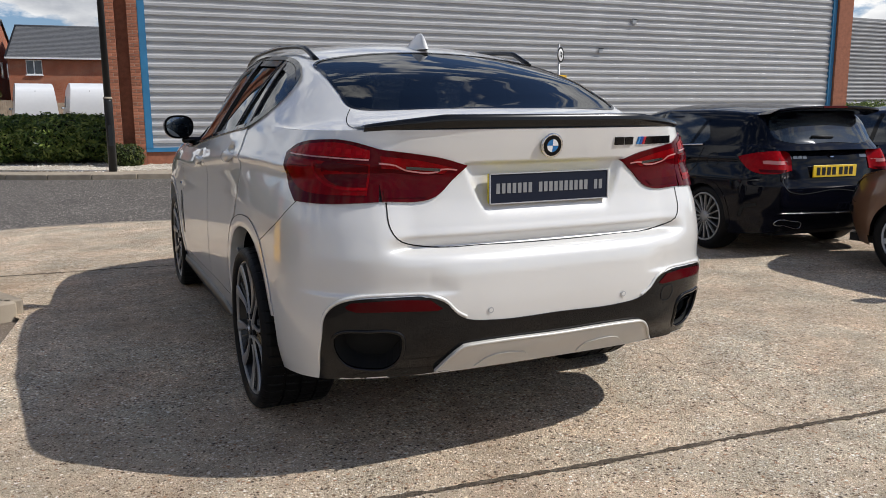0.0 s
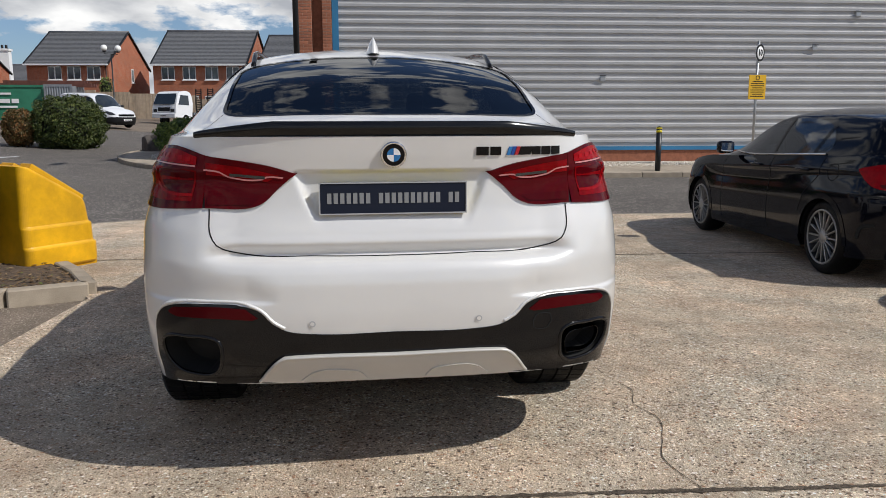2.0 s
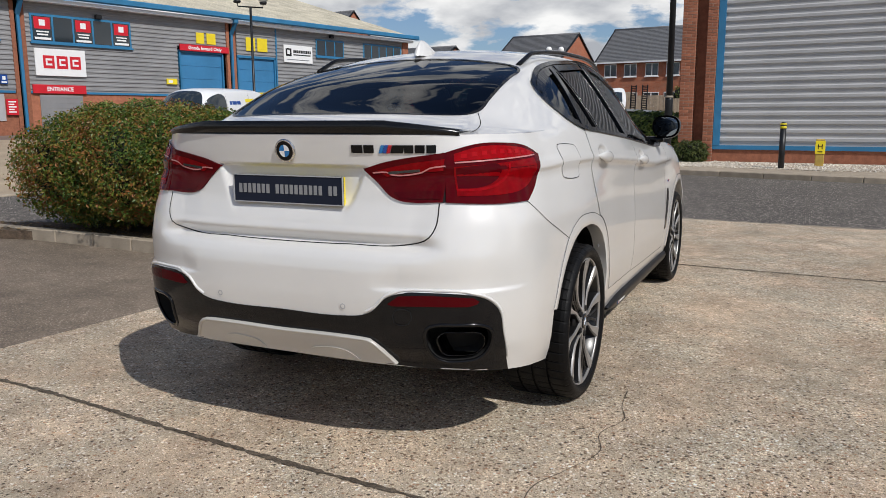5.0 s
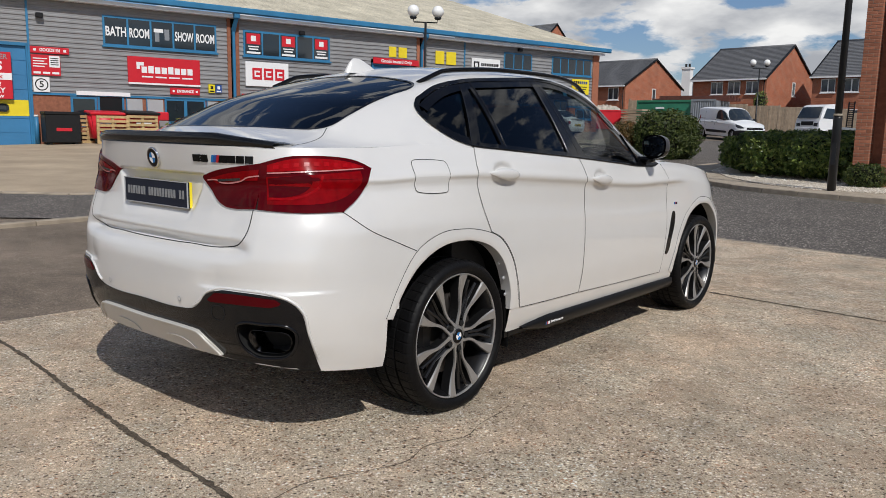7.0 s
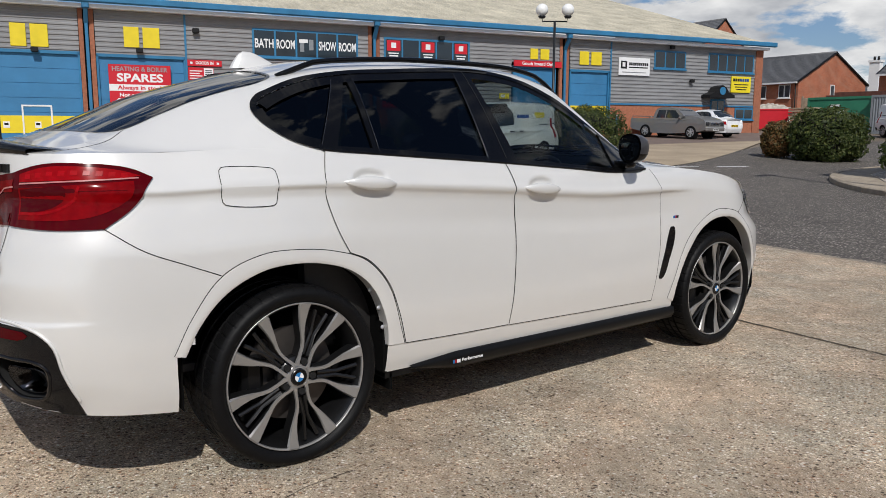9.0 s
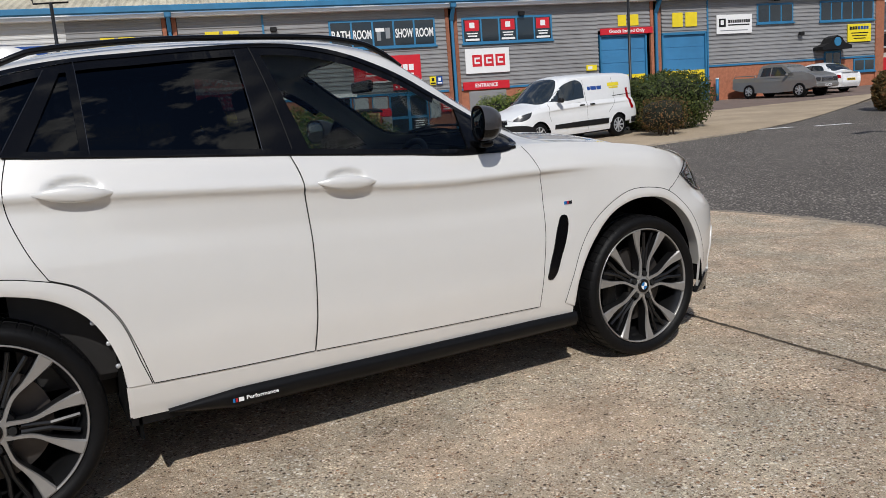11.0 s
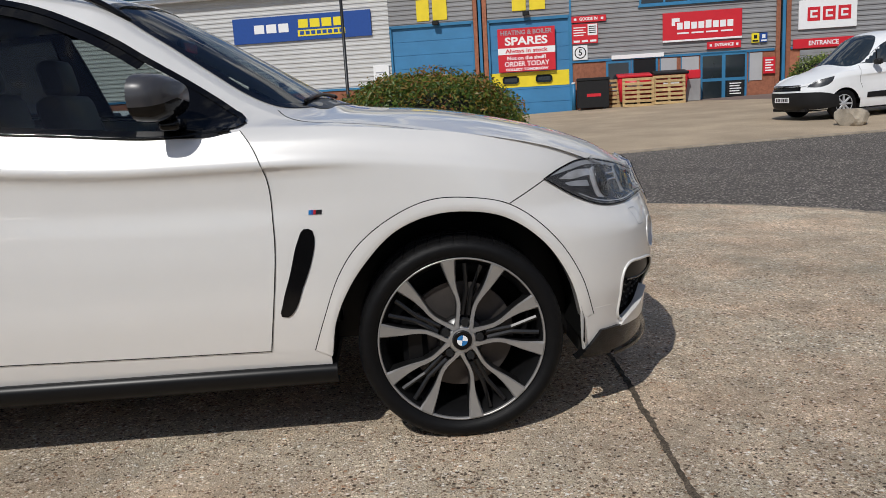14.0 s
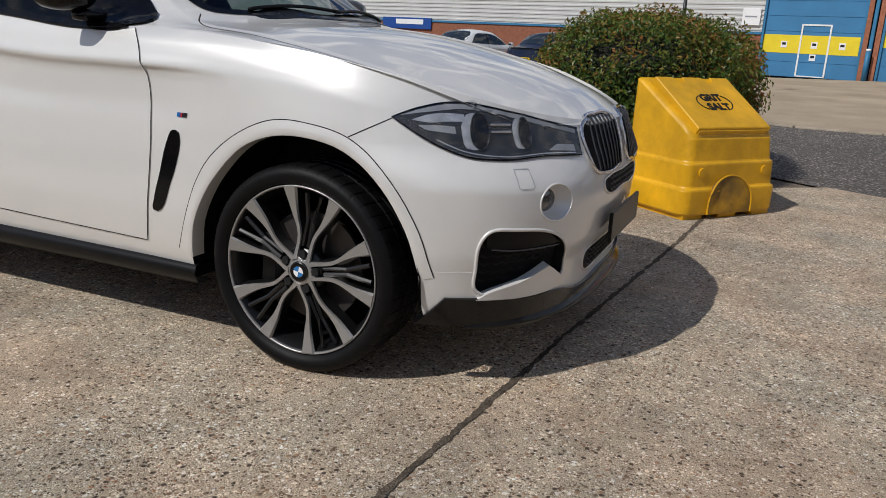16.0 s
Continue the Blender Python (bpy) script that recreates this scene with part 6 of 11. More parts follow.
for y in (-0.6, -0.1, 0.4):
    boxed("beam", (-2.4, 3.2, y, y + 0.18, 0.05, 0.25), M["rust"], t)
    boxed("beam", (-1.9, 2.8, y + 0.05, y + 0.2, 0.25, 0.42), M["rust"], t)
t = thing("skip", Matrix.Translation((-23.0, 45.6, rise(-23.0, 45.6))) @ Matrix.Rotation(radians(40), 4, "Z") @ Matrix.Scale(0.72, 4), "red and yellow steel skip heaped with pale rubble", "skip")
bm = bmesh.new()
lo = [bm.verts.new(p) for p in ((-1.0, -0.85, 0.05), (1.0, -0.85, 0.05), (1.0, 0.85, 0.05), (-1.0, 0.85, 0.05))]
hi = [bm.verts.new(p) for p in ((-1.75, -0.9, 1.75), (1.75, -0.9, 1.75), (1.75, 0.9, 1.75), (-1.75, 0.9, 1.75))]
bm.faces.new(lo[::-1])
for k in range(4):
    bm.faces.new((lo[k], lo[(k + 1) % 4], hi[(k + 1) % 4], hi[k]))
part("hull", bm, M["red"], t)
bm = bmesh.new()
q = [bm.verts.new(p) for p in ((1.01, -0.84, 0.06), (1.01, 0.84, 0.06), (1.76, 0.89, 1.74), (1.76, -0.89, 1.74))]
bm.faces.new(q)
part("end_panel", bm, M["yellow_band"], t, "yellow painted end")
for y in (-0.93, 0.88):
    boxed("rim", (-1.8, 1.8, y, y + 0.06, 1.68, 1.8), M["red"], t)
bm = bmesh.new()
bmesh.ops.create_grid(bm, x_segments=28, y_segments=14, size=1.0)
for v in bm.verts:
    e = (1 - v.co.x ** 4) * (1 - v.co.y ** 4)
    v.co = Vector((v.co.x * 1.65, v.co.y * 0.85, 1.62 + 0.55 * e + 0.3 * e * noise.noise(v.co * 4)))
part("rubble", bm, M["rubble"], t, "heap of pale rubble and bags")
t = thing("pallet_stack", Matrix.Translation((-20.6, 45.4, rise(-20.6, 45.4))), "loose stack of grey timber beside the skip", "timber stack")
for k in range(9):
    boxed("board", (-0.8, 0.8, -0.5, 0.5, 0.05 + k * 0.16, 0.15 + k * 0.16), M["fence"], t, m=Matrix.Rotation(0.08 * math.sin(k * 3), 4, "Z"))

# grey clad building beyond the far pier
bm = bmesh.new()
ribbed(bm, 0, 22, 0.5, 6.0, 0.2, 0.03)
m = Matrix.Translation((24.0, 24.0, 0))
bmesh.ops.transform(bm, matrix=m, verts=bm.verts)
tagged(part("wall_far", bm, M["clad_warm"]), "grey ribbed metal wall of the next unit", "wall", "", "structure")
tagged(boxed("wall_far_core", (24.0, 46, 24.13, 34, 0, 6.05), M["clad_warm"]), "plain body of the next unit", "wall", "", "structure")

# white dashes on the side road
for x, y, a in ((-10.3, 18.6, 1.0), (-9.5, 19.9, 1.0)):
    ob = boxed("road_mark", (-0.45, 0.45, -0.10, 0.10, 0.0, 0.006), M["signwhite"])
    ob.matrix_world = Matrix.Translation((x, y, rise(x, y) - 0.006)) @ Matrix.Rotation(a, 4, "Z")
    tagged(ob, "worn white painted dash on the road", "road marking", "", "structure")

# ---- the white coupe SUV: outer skin ----
ZT = curve([(-1.0, 1.262), (-0.75, 1.262), (-0.5, 1.262), (-0.2, 1.272), (0.1, 1.272), (0.45, 1.25), (1.04, 1.205), (1.94, 1.135), (2.25, 1.135), (2.5, 1.13), (2.85, 1.098), (3.25, 1.03), (3.45, 0.975), (3.6, 0.93), (3.76, 0.885)])
ZB = curve([(-1.1, 0.385), (-0.95, 0.372), (-0.8, 0.352), (-0.6, 0.328), (-0.45, 0.312), (0.5, 0.29), (1.2, 0.285), (2.47, 0.28), (3.4, 0.235), (3.8, 0.22)])
REAR = curve([(0.2, -0.99), (0.385, -1.01), (0.48, -1.055), (0.57, -1.072), (0.66, -1.078), (0.74, -1.077), (0.785, -1.070), (0.815, -1.054), (0.832, -1.030), (0.841, -1.006), (0.849, -0.998), (0.862, -1.003), (0.880, -1.015), (0.890, -1.019), (0.92, -1.010), (1.02, -0.985), (1.12, -0.978), (1.2, -0.99), (1.262, -1.0)])
REAR_CORNER = curve([(0.2, -0.99), (0.385, -1.01), (0.48, -1.055), (0.57, -1.072), (0.66, -1.078), (0.74, -1.075), (0.80, -1.066), (0.86, -1.052), (0.92, -1.035), (1.0, -1.010), (1.06, -0.995), (1.12, -0.985), (1.2, -0.99), (1.262, -1.0)])
NOSE = curve([(0.15, 3.73), (0.24, 3.75), (0.33, 3.755), (0.41, 3.765), (0.5, 3.80), (0.62, 3.81), (0.72, 3.80), (0.8, 3.785), (0.86, 3.765), (0.92, 3.745)])
SIDE = curve([(0.0, 0.925), (0.06, 0.94), (0.14, 0.952), (0.3, 0.963), (0.45, 0.962), (0.6, 0.955), (0.72, 0.9465), (0.80, 0.9475), (0.835, 0.9545), (0.85, 0.9655), (0.856, 0.9685), (0.862, 0.9685), (0.9, 0.957), (0.95, 0.94), (1.0, 0.918)])
SIDE_SOFT = curve([(0.0, 0.925), (0.06, 0.94), (0.14, 0.952), (0.3, 0.963), (0.45, 0.962), (0.6, 0.958), (0.72, 0.957), (0.80, 0.959), (0.86, 0.9605), (0.9, 0.955), (0.95, 0.94), (1.0, 0.918)])
WIDE = curve([(-1.0, 0.985), (-0.5, 1.0), (0.0, 1.018), (0.5, 1.008), (1.1, 1.0), (2.2, 1.0), (2.6, 1.008), (2.93, 1.015), (3.3, 1.005), (3.8, 0.985)])
SHOULDER = curve([(-1.0, 0.90), (-0.5, 0.915), (0.0, 0.945), (0.5, 0.985), (1.0, 1.0), (2.2, 1.0), (2.6, 0.985), (3.0, 0.965), (3.4, 0.95), (3.8, 0.93)])
HANDLES = ((0.35, 1.143), (1.347, 1.078))
YR, YF, NR, NF, SQUARE = -0.42, 2.98, 3.4, 2.35, 0.62


def half_width(y, z):
    """The body's half width at (y, z), without the rounding of its ends."""
    zb, zt = ZB(y), ZT(y)
    v = np.clip((z - zb) / (zt - zb), 0, 1)
    s = np.clip((v - 0.62) / 0.38, 0, 1)
    s = s * s * (3 - 2 * s)
    f = np.clip((y - 2.30) / 0.40, 0, 1)
    f = f * f * (3 - 2 * f)
    return (SIDE(v) * (1 - f) + SIDE_SOFT(v) * f) * (WIDE(y) * (1 - s) + SHOULDER(y) * WIDE(y) * s)


def tub(c, v):
    """A point of the lower body: c runs 0 (rear centre) .. 1 (side) .. 2 (side) .. 3 (front centre), v from sill to belt."""
    th = np.where(c < 1, c, 1) * math.pi / 2
    ph = np.where(c > 2, 3 - c, 1) * math.pi / 2
    ys = YR + (YF - YR) * np.clip(c - 1, 0, 1)
    sn, cs = np.sin(th), np.cos(th)
    yy = np.where(c < 1, YR - (YR + 1.0) * cs ** (2 / NR), np.where(c > 2, YF + 0.78 * np.cos(ph) ** (2 / NF), ys))
    z = ZB(yy) + (ZT(yy) - ZB(yy)) * v
    w = half_width(yy, z)
    xr = w * np.maximum(sn, 0) ** (2 / NR)
    turn = np.clip((xr - 0.54) / 0.16, 0, 1)
    turn = turn * turn * (3 - 2 * turn)
    yr = YR - (YR - (REAR(z) * (1 - turn) + REAR_CORNER(z) * turn)) * cs ** (2 / NR)
    dent = np.clip((0.295 + 0.065 * (z - 0.97) / 0.17 - xr) / 0.03, 0, 1) * np.clip((z - 0.925) / 0.13, 0, 1) * np.clip((1.146 - z) / 0.012, 0, 1)
    yr = yr + 0.022 * dent * dent * (3 - 2 * dent)
    lip = np.clip((z - 0.680) / 0.014, 0, 1) * np.clip((0.83 - z) / 0.12, 0, 1) * np.clip((xr - 0.40) / 0.12, 0, 1) * np.clip((-0.70 - yr) / 0.2, 0, 1)
    lip = lip * lip * (3 - 2 * lip)
    xr, yr = xr - 0.008 * lip * np.maximum(sn, 0) ** 3, yr + 0.013 * lip * cs
    full = np.clip((0.83 - z) / 0.15, 0, 1)
    nf = NF + SQUARE * full * full * (3 - 2 * full)
    xf, yf = w * np.maximum(np.sin(ph), 0) ** (2 / nf), YF + (NOSE(z) - YF) * np.cos(ph) ** (2 / nf)
    for y0, z0 in HANDLES:
        cup = np.clip(1.25 - ((ys - y0) / 0.088) ** 2 - ((z - z0) / 0.038) ** 2, 0, 1)
        w = w - np.where((c >= 1) & (c <= 2), 0.017 * cup * cup * (3 - 2 * cup), 0)
    return np.where(c < 1, xr, np.where(c > 2, xf, w)), np.where(c < 1, yr, np.where(c > 2, yf, ys)), z


RAIL_F = curve([(-1.0, 0.8), (-0.7, 0.78), (-0.4, 0.75), (0.0, 0.70), (0.4, 0.665), (1.2, 0.645), (1.7, 0.67), (2.1, 0.74), (2.4, 0.80), (2.7, 0.84), (3.2, 0.82), (3.76, 0.7)])
RAIL_Z = curve([(-1.0, 1.262), (-0.72, 1.30), (-0.45, 1.40), (-0.28, 1.465), (-0.05, 1.53), (0.1, 1.565), (0.4, 1.62), (0.9, 1.655), (1.2, 1.66), (1.45, 1.65), (1.75, 1.595), (1.97, 1.472), (2.18, 1.335), (2.4, 1.21), (2.56, 1.16), (2.9, 1.125), (3.3, 1.045), (3.6, 0.95), (3.76, 0.885)])
MID_Z = curve([(-1.0, 1.262), (-0.72, 1.325), (-0.45, 1.432), (-0.28, 1.503), (0.0, 1.587), (0.1, 1.612), (0.25, 1.648), (0.45, 1.684), (0.9, 1.716), (1.2, 1.720), (1.45, 1.710), (1.75, 1.655), (1.97, 1.545), (2.18, 1.42), (2.4, 1.285), (2.54, 1.205), (2.62, 1.188), (2.9, 1.163), (3.3, 1.085), (3.6, 0.985), (3.76, 0.885)])


def top_rows(nu, nv):
    """The upper skin: hood, windscreen, roof, rear window and deck, as rows from the side to the middle."""
    u = np.linspace(0, 1, nu)
    eta = -1.0 + 4.765 * u
    q = np.linspace(0, 1, nv)
    X, Y, Z = np.zeros((nu, nv)), np.zeros((nu, nv)), np.zeros((nu, nv))
    for i in range(nu):
        fr = float(RAIL_F(eta[i]))
        f = np.where(q < 0.5, 1 + (fr - 1) * q / 0.5, fr * (1 - (q - 0.5) / 0.5))
        yr = YR - (YR + 1.0) * (1 - f ** NR) ** (1 / NR)
        yf = YF + 0.785 * (1 - f ** NF) ** (1 / NF)
        y = (1 - u[i]) * yr + u[i] * yf
        ztl = ZT(y)
        hr = float(RAIL_Z(eta[i])) - float(np.interp(0.5, q, ztl))
        hc = float(MID_Z(eta[i])) - float(ZT(eta[i]))
        hr = min(hr, hc)
        s = np.clip((1 - f) / (1 - fr), 0, 1)
        k = min(1.0, max(0.0, (1.7 - eta[i]) / 1.9))
        bulge = 0.12 + 0.33 * k * k * (3 - 2 * k) * min(1.0, max(0.0, (eta[i] + 0.98) / 0.4))
        g = np.clip(1 - f / fr, 0, 1)
        bump = np.where(q < 0.5, hr * (s + bulge * s * (1 - s)), hr + (hc - hr) * (1 - (1 - g) ** 2))
        k = 9
        pad = np.concatenate([2 * bump[0] - bump[k:0:-1], bump, bump[-2:-k - 2:-1]])
        bump2 = np.convolve(pad, np.ones(2 * k + 1) / (2 * k + 1), "same")[k:-k]
        lift = min(1.0, u[i] * 30, (1 - u[i]) * 30)
        bump = bump * (1 - lift) + (bump2 - (bump2[0]) * (1 - s)) * lift
        xs = half_width(y, ztl)
        near = min(1.0, max(0.0, (1.3 - eta[i]) / 0.7))
        X[i], Y[i], Z[i] = f * (half_width(y[0], ztl[0]) * (1 - near) + xs * near), y, ztl + bump
        if i in (0, nu - 1):
            X[i] = f * xs
    return X, Y, Z


def grid_faces(nu, nv, base=0, flip=False):
    i, j = np.meshgrid(np.arange(nu - 1), np.arange(nv - 1), indexing="ij")
    a = base + i * nv + j
    return np.stack([a, a + nv, a + nv + 1, a + 1] if not flip else [a, a + 1, a + nv + 1, a + nv], -1).reshape(-1, 4)


from mathutils.bvhtree import BVHTree
c1 = np.concatenate([np.linspace(0, 1, 150)[:-1], np.linspace(1, 2, 330)[:-1], np.linspace(2, 3, 150)])
v1 = np.linspace(0, 1, 160)
CC, VV = np.meshgrid(c1, v1, indexing="ij")
tx, ty, tz = tub(CC, VV)
NU, NV = 380, 110
hx, hy, hz = top_rows(NU, NV)
SK_V = np.concatenate([np.stack([tx, ty, tz], -1).reshape(-1, 3), np.stack([hx, hy, hz], -1).reshape(-1, 3)])
SK_F = np.concatenate([grid_faces(len(c1), len(v1)), grid_faces(NU, NV, len(c1) * len(v1))])
SKIN = BVHTree.FromPolygons([tuple(v) for v in SK_V], [tuple(int(i) for i in f) for f in SK_F])
HEART = Vector((0, 1.3, 0.75))


SKIN_NOW = [SKIN]


def meet(origin, way, sign=1):
    loc, nrm, _, _ = SKIN_NOW[0].ray_cast(Vector(origin), Vector(way))
    if loc is None:
        return None
    if nrm.dot(loc - Vector((0, min(max(loc.y, 0.2), 2.6), 0.75))) < 0:
        nrm = -nrm
    return Vector((loc.x * sign, loc.y, loc.z)), Vector((nrm.x * sign, nrm.y, nrm.z))


def tries(go):
    for dz in (0, 0.008, 0.016, 0.03, 0.05, 0.08, -0.01, -0.03, 0.12):
        r = go(dz)
        if r:
            return r
    return Vector((0, 0, 0)), Vector((1, 0, 0))


def on_side(a, b):
    return tries(lambda d: meet((2.5, a, b + d), (-1, 0, 0)))


def on_rear(a, b):
    return tries(lambda d: meet((max(abs(a), 1e-3), -2.5, b + d), (0, 1, 0), 1 if a >= 0 else -1))


def on_tail(a, b):
    p = max(abs(a), 1e-3)
    return tries(lambda d: meet((0.0005, -0.1, b + d), (math.sin(p), -math.cos(p), 0), 1 if a >= 0 else -1))


def on_nose(a, b):
    p = max(abs(a), 1e-3)
    return tries(lambda d: meet((3 * math.sin(p), 2.7 + 3 * math.cos(p), b + d), (-math.sin(p), -math.cos(p), 0), 1 if a >= 0 else -1))


def on_top(a, b):
    return tries(lambda d: meet((max(abs(a), 1e-3), b + d, 3), (0, 0, -1), 1 if a >= 0 else -1))


def flip_mesh(V, F, side):
    if side > 0:
        return V, F
    return [Vector((-v.x, v.y, v.z)) for v in V], [tuple(reversed(f)) for f in F]


def patch(name, on, pts, off, material, parent, sides=(1, -1), step=0.04, skirt=0.01, label="", edge=0.012, smooth=True):
    """A panel with a clean outline laid on the skin, standing off it, with a turned-in edge."""
    vs, fs, n = filled(loop2(pts, True, edge), step)
    V, F, N = [], [], []
    for a, b in vs:
        p, q = on(a, b)
        V.append(p + q * off)
        N.append(q)
    mid = len(fs) // 2
    for f in fs:
        nn = (V[f[1]] - V[f[0]]).cross(V[f[2]] - V[f[0]])
        F.append(f if nn.dot(N[f[0]]) > 0 else tuple(reversed(f)))
    if skirt:
        b0 = len(V)
        V += [V[i].copy() for i in range(n)] + [V[i] - N[i] * skirt for i in range(n)]
        F += [(b0 + i, b0 + (i + 1) % n, b0 + n + (i + 1) % n, b0 + n + i) for i in range(n)]
    out = []
    for s in sides:
        V2, F2 = flip_mesh(V, F, s)
        ob = raw(name, V2, F2, material, parent, label, False)
        me = ob.data
        k = len(fs)
        me.polygons.foreach_set("use_smooth", [i < k and smooth for i in range(len(me.polygons))])
        out.append(ob)
    return out


def ribbon(name, on, pts, width, off, material, parent, sides=(1, -1), closed=False, label="", edge=0.015, round_=False):
    """A narrow strip, flat or round, along a line on the skin."""
    line = loop2(pts, closed, edge)
    P = [on(p[0], p[1]) for p in line]
    n, V, F = len(P), [], []
    prof = [(-0.5, 0.0), (0.5, 0.0)] if not round_ else [(0.5 * math.cos(t), 0.5 * math.sin(t)) for t in [math.pi * k / 5 * 2 for k in range(5)]]
    m = len(prof)
    for i, (p, q) in enumerate(P):
        a, b = P[(i - 1) % n if closed else max(i - 1, 0)][0], P[(i + 1) % n if closed else min(i + 1, n - 1)][0]
        t = (b - a).normalized()
        s = q.cross(t).normalized()
        V += [p + q * off + s * (u * width) + q * (w * width) for u, w in prof]
    for i in range(n if closed else n - 1):
        j = (i + 1) % n
        for k in range(m if round_ else m - 1):
            F.append((i * m + k, i * m + (k + 1) % m, j * m + (k + 1) % m, j * m + k))
    for s in sides:
        V2, F2 = flip_mesh(V, F, s)
        raw(name, V2, F2, material, parent, label, round_)


def ring_disc(on, a, b, r, off, n=20):
    """A pose flat on the skin at a spot."""
    p, q = on(a, b)
    m = q.to_track_quat("Z", "Y").to_matrix().to_4x4()
    return Matrix.Translation(p + q * off) @ m


M["pearl"] = mat("pearl_white_paint", (0.705, 0.693, 0.668), 0.32, metal=0.14, vary=0.015, coat=1.0, spec=0.5)
M["liner"] = mat("black_fibre_liner", (0.004, 0.004, 0.004), 0.95, vary=0.3, scale=40, spec=0.1)
M["gloss_black"] = mat("gloss_black_trim", (0.004, 0.004, 0.0045), 0.1, vary=0.1, coat=0.07, spec=0.2)
M["satin_black"] = mat("satin_dark_trim", (0.006, 0.006, 0.0065), 0.33, spec=0.2, vary=0.12, scale=20)
M["carbon"] = mat("carbon_fibre_trim", (0.006, 0.006, 0.0065), 0.18, vary=0.5, scale=160, coat=0.2, spec=0.3)
M["black_chrome"] = mat("black_chrome", (0.11, 0.11, 0.115), 0.12, metal=1.0, vary=0.1)
M["diffuser"] = mat("gloss_dark_bumper", (0.006, 0.006, 0.007), 0.16, vary=0.4, scale=140, coat=0.15, spec=0.25)
M["gap"] = mat("shut_line_dark", (0.004, 0.004, 0.004), 0.9, vary=0.1)
M["chrome"] = mat("bright_chrome", (0.72, 0.72, 0.73), 0.08, metal=1.0, vary=0.03)
M["dark_chrome"] = mat("dark_chrome", (0.10, 0.10, 0.105), 0.2, metal=0.9, vary=0.1)
M["alloy"] = mat("machined_alloy", (0.36, 0.352, 0.342), 0.36, metal=0.6, vary=0.06, scale=30)
M["alloy_dark"] = mat("anthracite_alloy", (0.008, 0.008, 0.0085), 0.3, metal=0.1, vary=0.1)
M["disc"] = mat("brake_disc_steel", (0.10, 0.09, 0.085), 0.45, metal=0.7, vary=0.2, scale=15)
M["lamp_red"] = mat("dark_red_lens", (0.08, 0.001, 0.003), 0.10, vary=0.2, scale=25, coat=0.12, spec=0.06)
M["lamp_red_hot"] = mat("bright_red_lens", (0.29, 0.003, 0.006), 0.15, vary=0.25, scale=40, coat=0.06, spec=0.06)
M["lamp_mid"] = mat("mid_red_lens", (0.21, 0.002, 0.004), 0.12, vary=0.35, scale=30, coat=0.06, spec=0.06)
M["lamp_cell"] = mat("clear_red_lamp_cell", (0.36, 0.004, 0.008), 0.2, vary=0.2, scale=60, spec=0.1)
M["lamp_deep"] = mat("deep_red_lens", (0.065, 0.001, 0.003), 0.10, vary=0.1, coat=0.12, spec=0.06)
M["lamp_pale"] = mat("pale_red_light_guide", (0.50, 0.18, 0.17), 0.2, vary=0.05, coat=0.3)
M["glass_dark"] = glassy("privacy_glass", (0.03, 0.033, 0.037), ior=1.5)
M["glass_front"] = glassy("tinted_side_glass", (0.52, 0.57, 0.56), ior=1.5)
M["glass_clear"] = glassy("clear_lens", (0.92, 0.93, 0.94), ior=1.5)
M["leather"] = mat("black_leather", (0.018, 0.017, 0.017), 0.5, vary=0.2, scale=25)
M["plate_dark"] = mat("plate_navy", (0.010, 0.014, 0.028), 0.4, vary=0.1, coat=0.0, spec=0.2)
M["silver"] = mat("silver_print", (0.45, 0.46, 0.48), 0.35, vary=0.05, metal=0.3)
M["plate_print"] = mat("grey_plate_print", (0.24, 0.245, 0.25), 0.4, vary=0.1)
M["badge_blue"] = mat("badge_blue", (0.01, 0.16, 0.42), 0.25, vary=0.05, coat=0.6)
M["badge_red"] = mat("badge_red", (0.40, 0.01, 0.02), 0.3, vary=0.05)
M["mirror"] = mat("mirror_silver", (0.85, 0.86, 0.87), 0.02, metal=1.0, vary=0.0)

DLO = [(-0.066, 1.428), (-0.045, 1.461), (0.026, 1.496), (0.173, 1.549), (0.418, 1.592), (0.65, 1.61), (0.88, 1.626), (1.159, 1.637), (1.308, 1.628), (1.5, 1.588), (1.656, 1.526), (1.792, 1.455), (1.89, 1.391), (2.01, 1.316), (2.131, 1.236), (2.246, 1.153, 1), (2.13, 1.127), (1.96, 1.131), (1.64, 1.158), (1.13, 1.201), (0.448, 1.252), (0.158, 1.275), (0.099, 1.289), (0.027, 1.319), (-0.037, 1.368), (-0.062, 1.40)]
RGLASS = [(-0.5, -0.615), (-0.3, -0.65), (0, -0.668), (0.3, -0.65), (0.5, -0.615), (0.59, -0.575), (0.628, -0.53), (0.632, -0.40), (0.624, -0.12), (0.612, 0.03), (0.57, 0.085), (0.45, 0.112), (0, 0.135), (-0.45, 0.112), (-0.57, 0.085), (-0.612, 0.03), (-0.624, -0.12), (-0.632, -0.40), (-0.628, -0.53), (-0.59, -0.575)]
WSCREEN = [(0, 1.80), (0.3, 1.785), (0.48, 1.75), (0.545, 1.76), (0.572, 1.83), (0.615, 2.05), (0.655, 2.26), (0.648, 2.33), (0.55, 2.41), (0.3, 2.50), (0, 2.53), (-0.3, 2.50), (-0.55, 2.41), (-0.648, 2.33), (-0.655, 2.26), (-0.615, 2.05), (-0.572, 1.83), (-0.545, 1.76), (-0.48, 1.75), (-0.3, 1.785)]
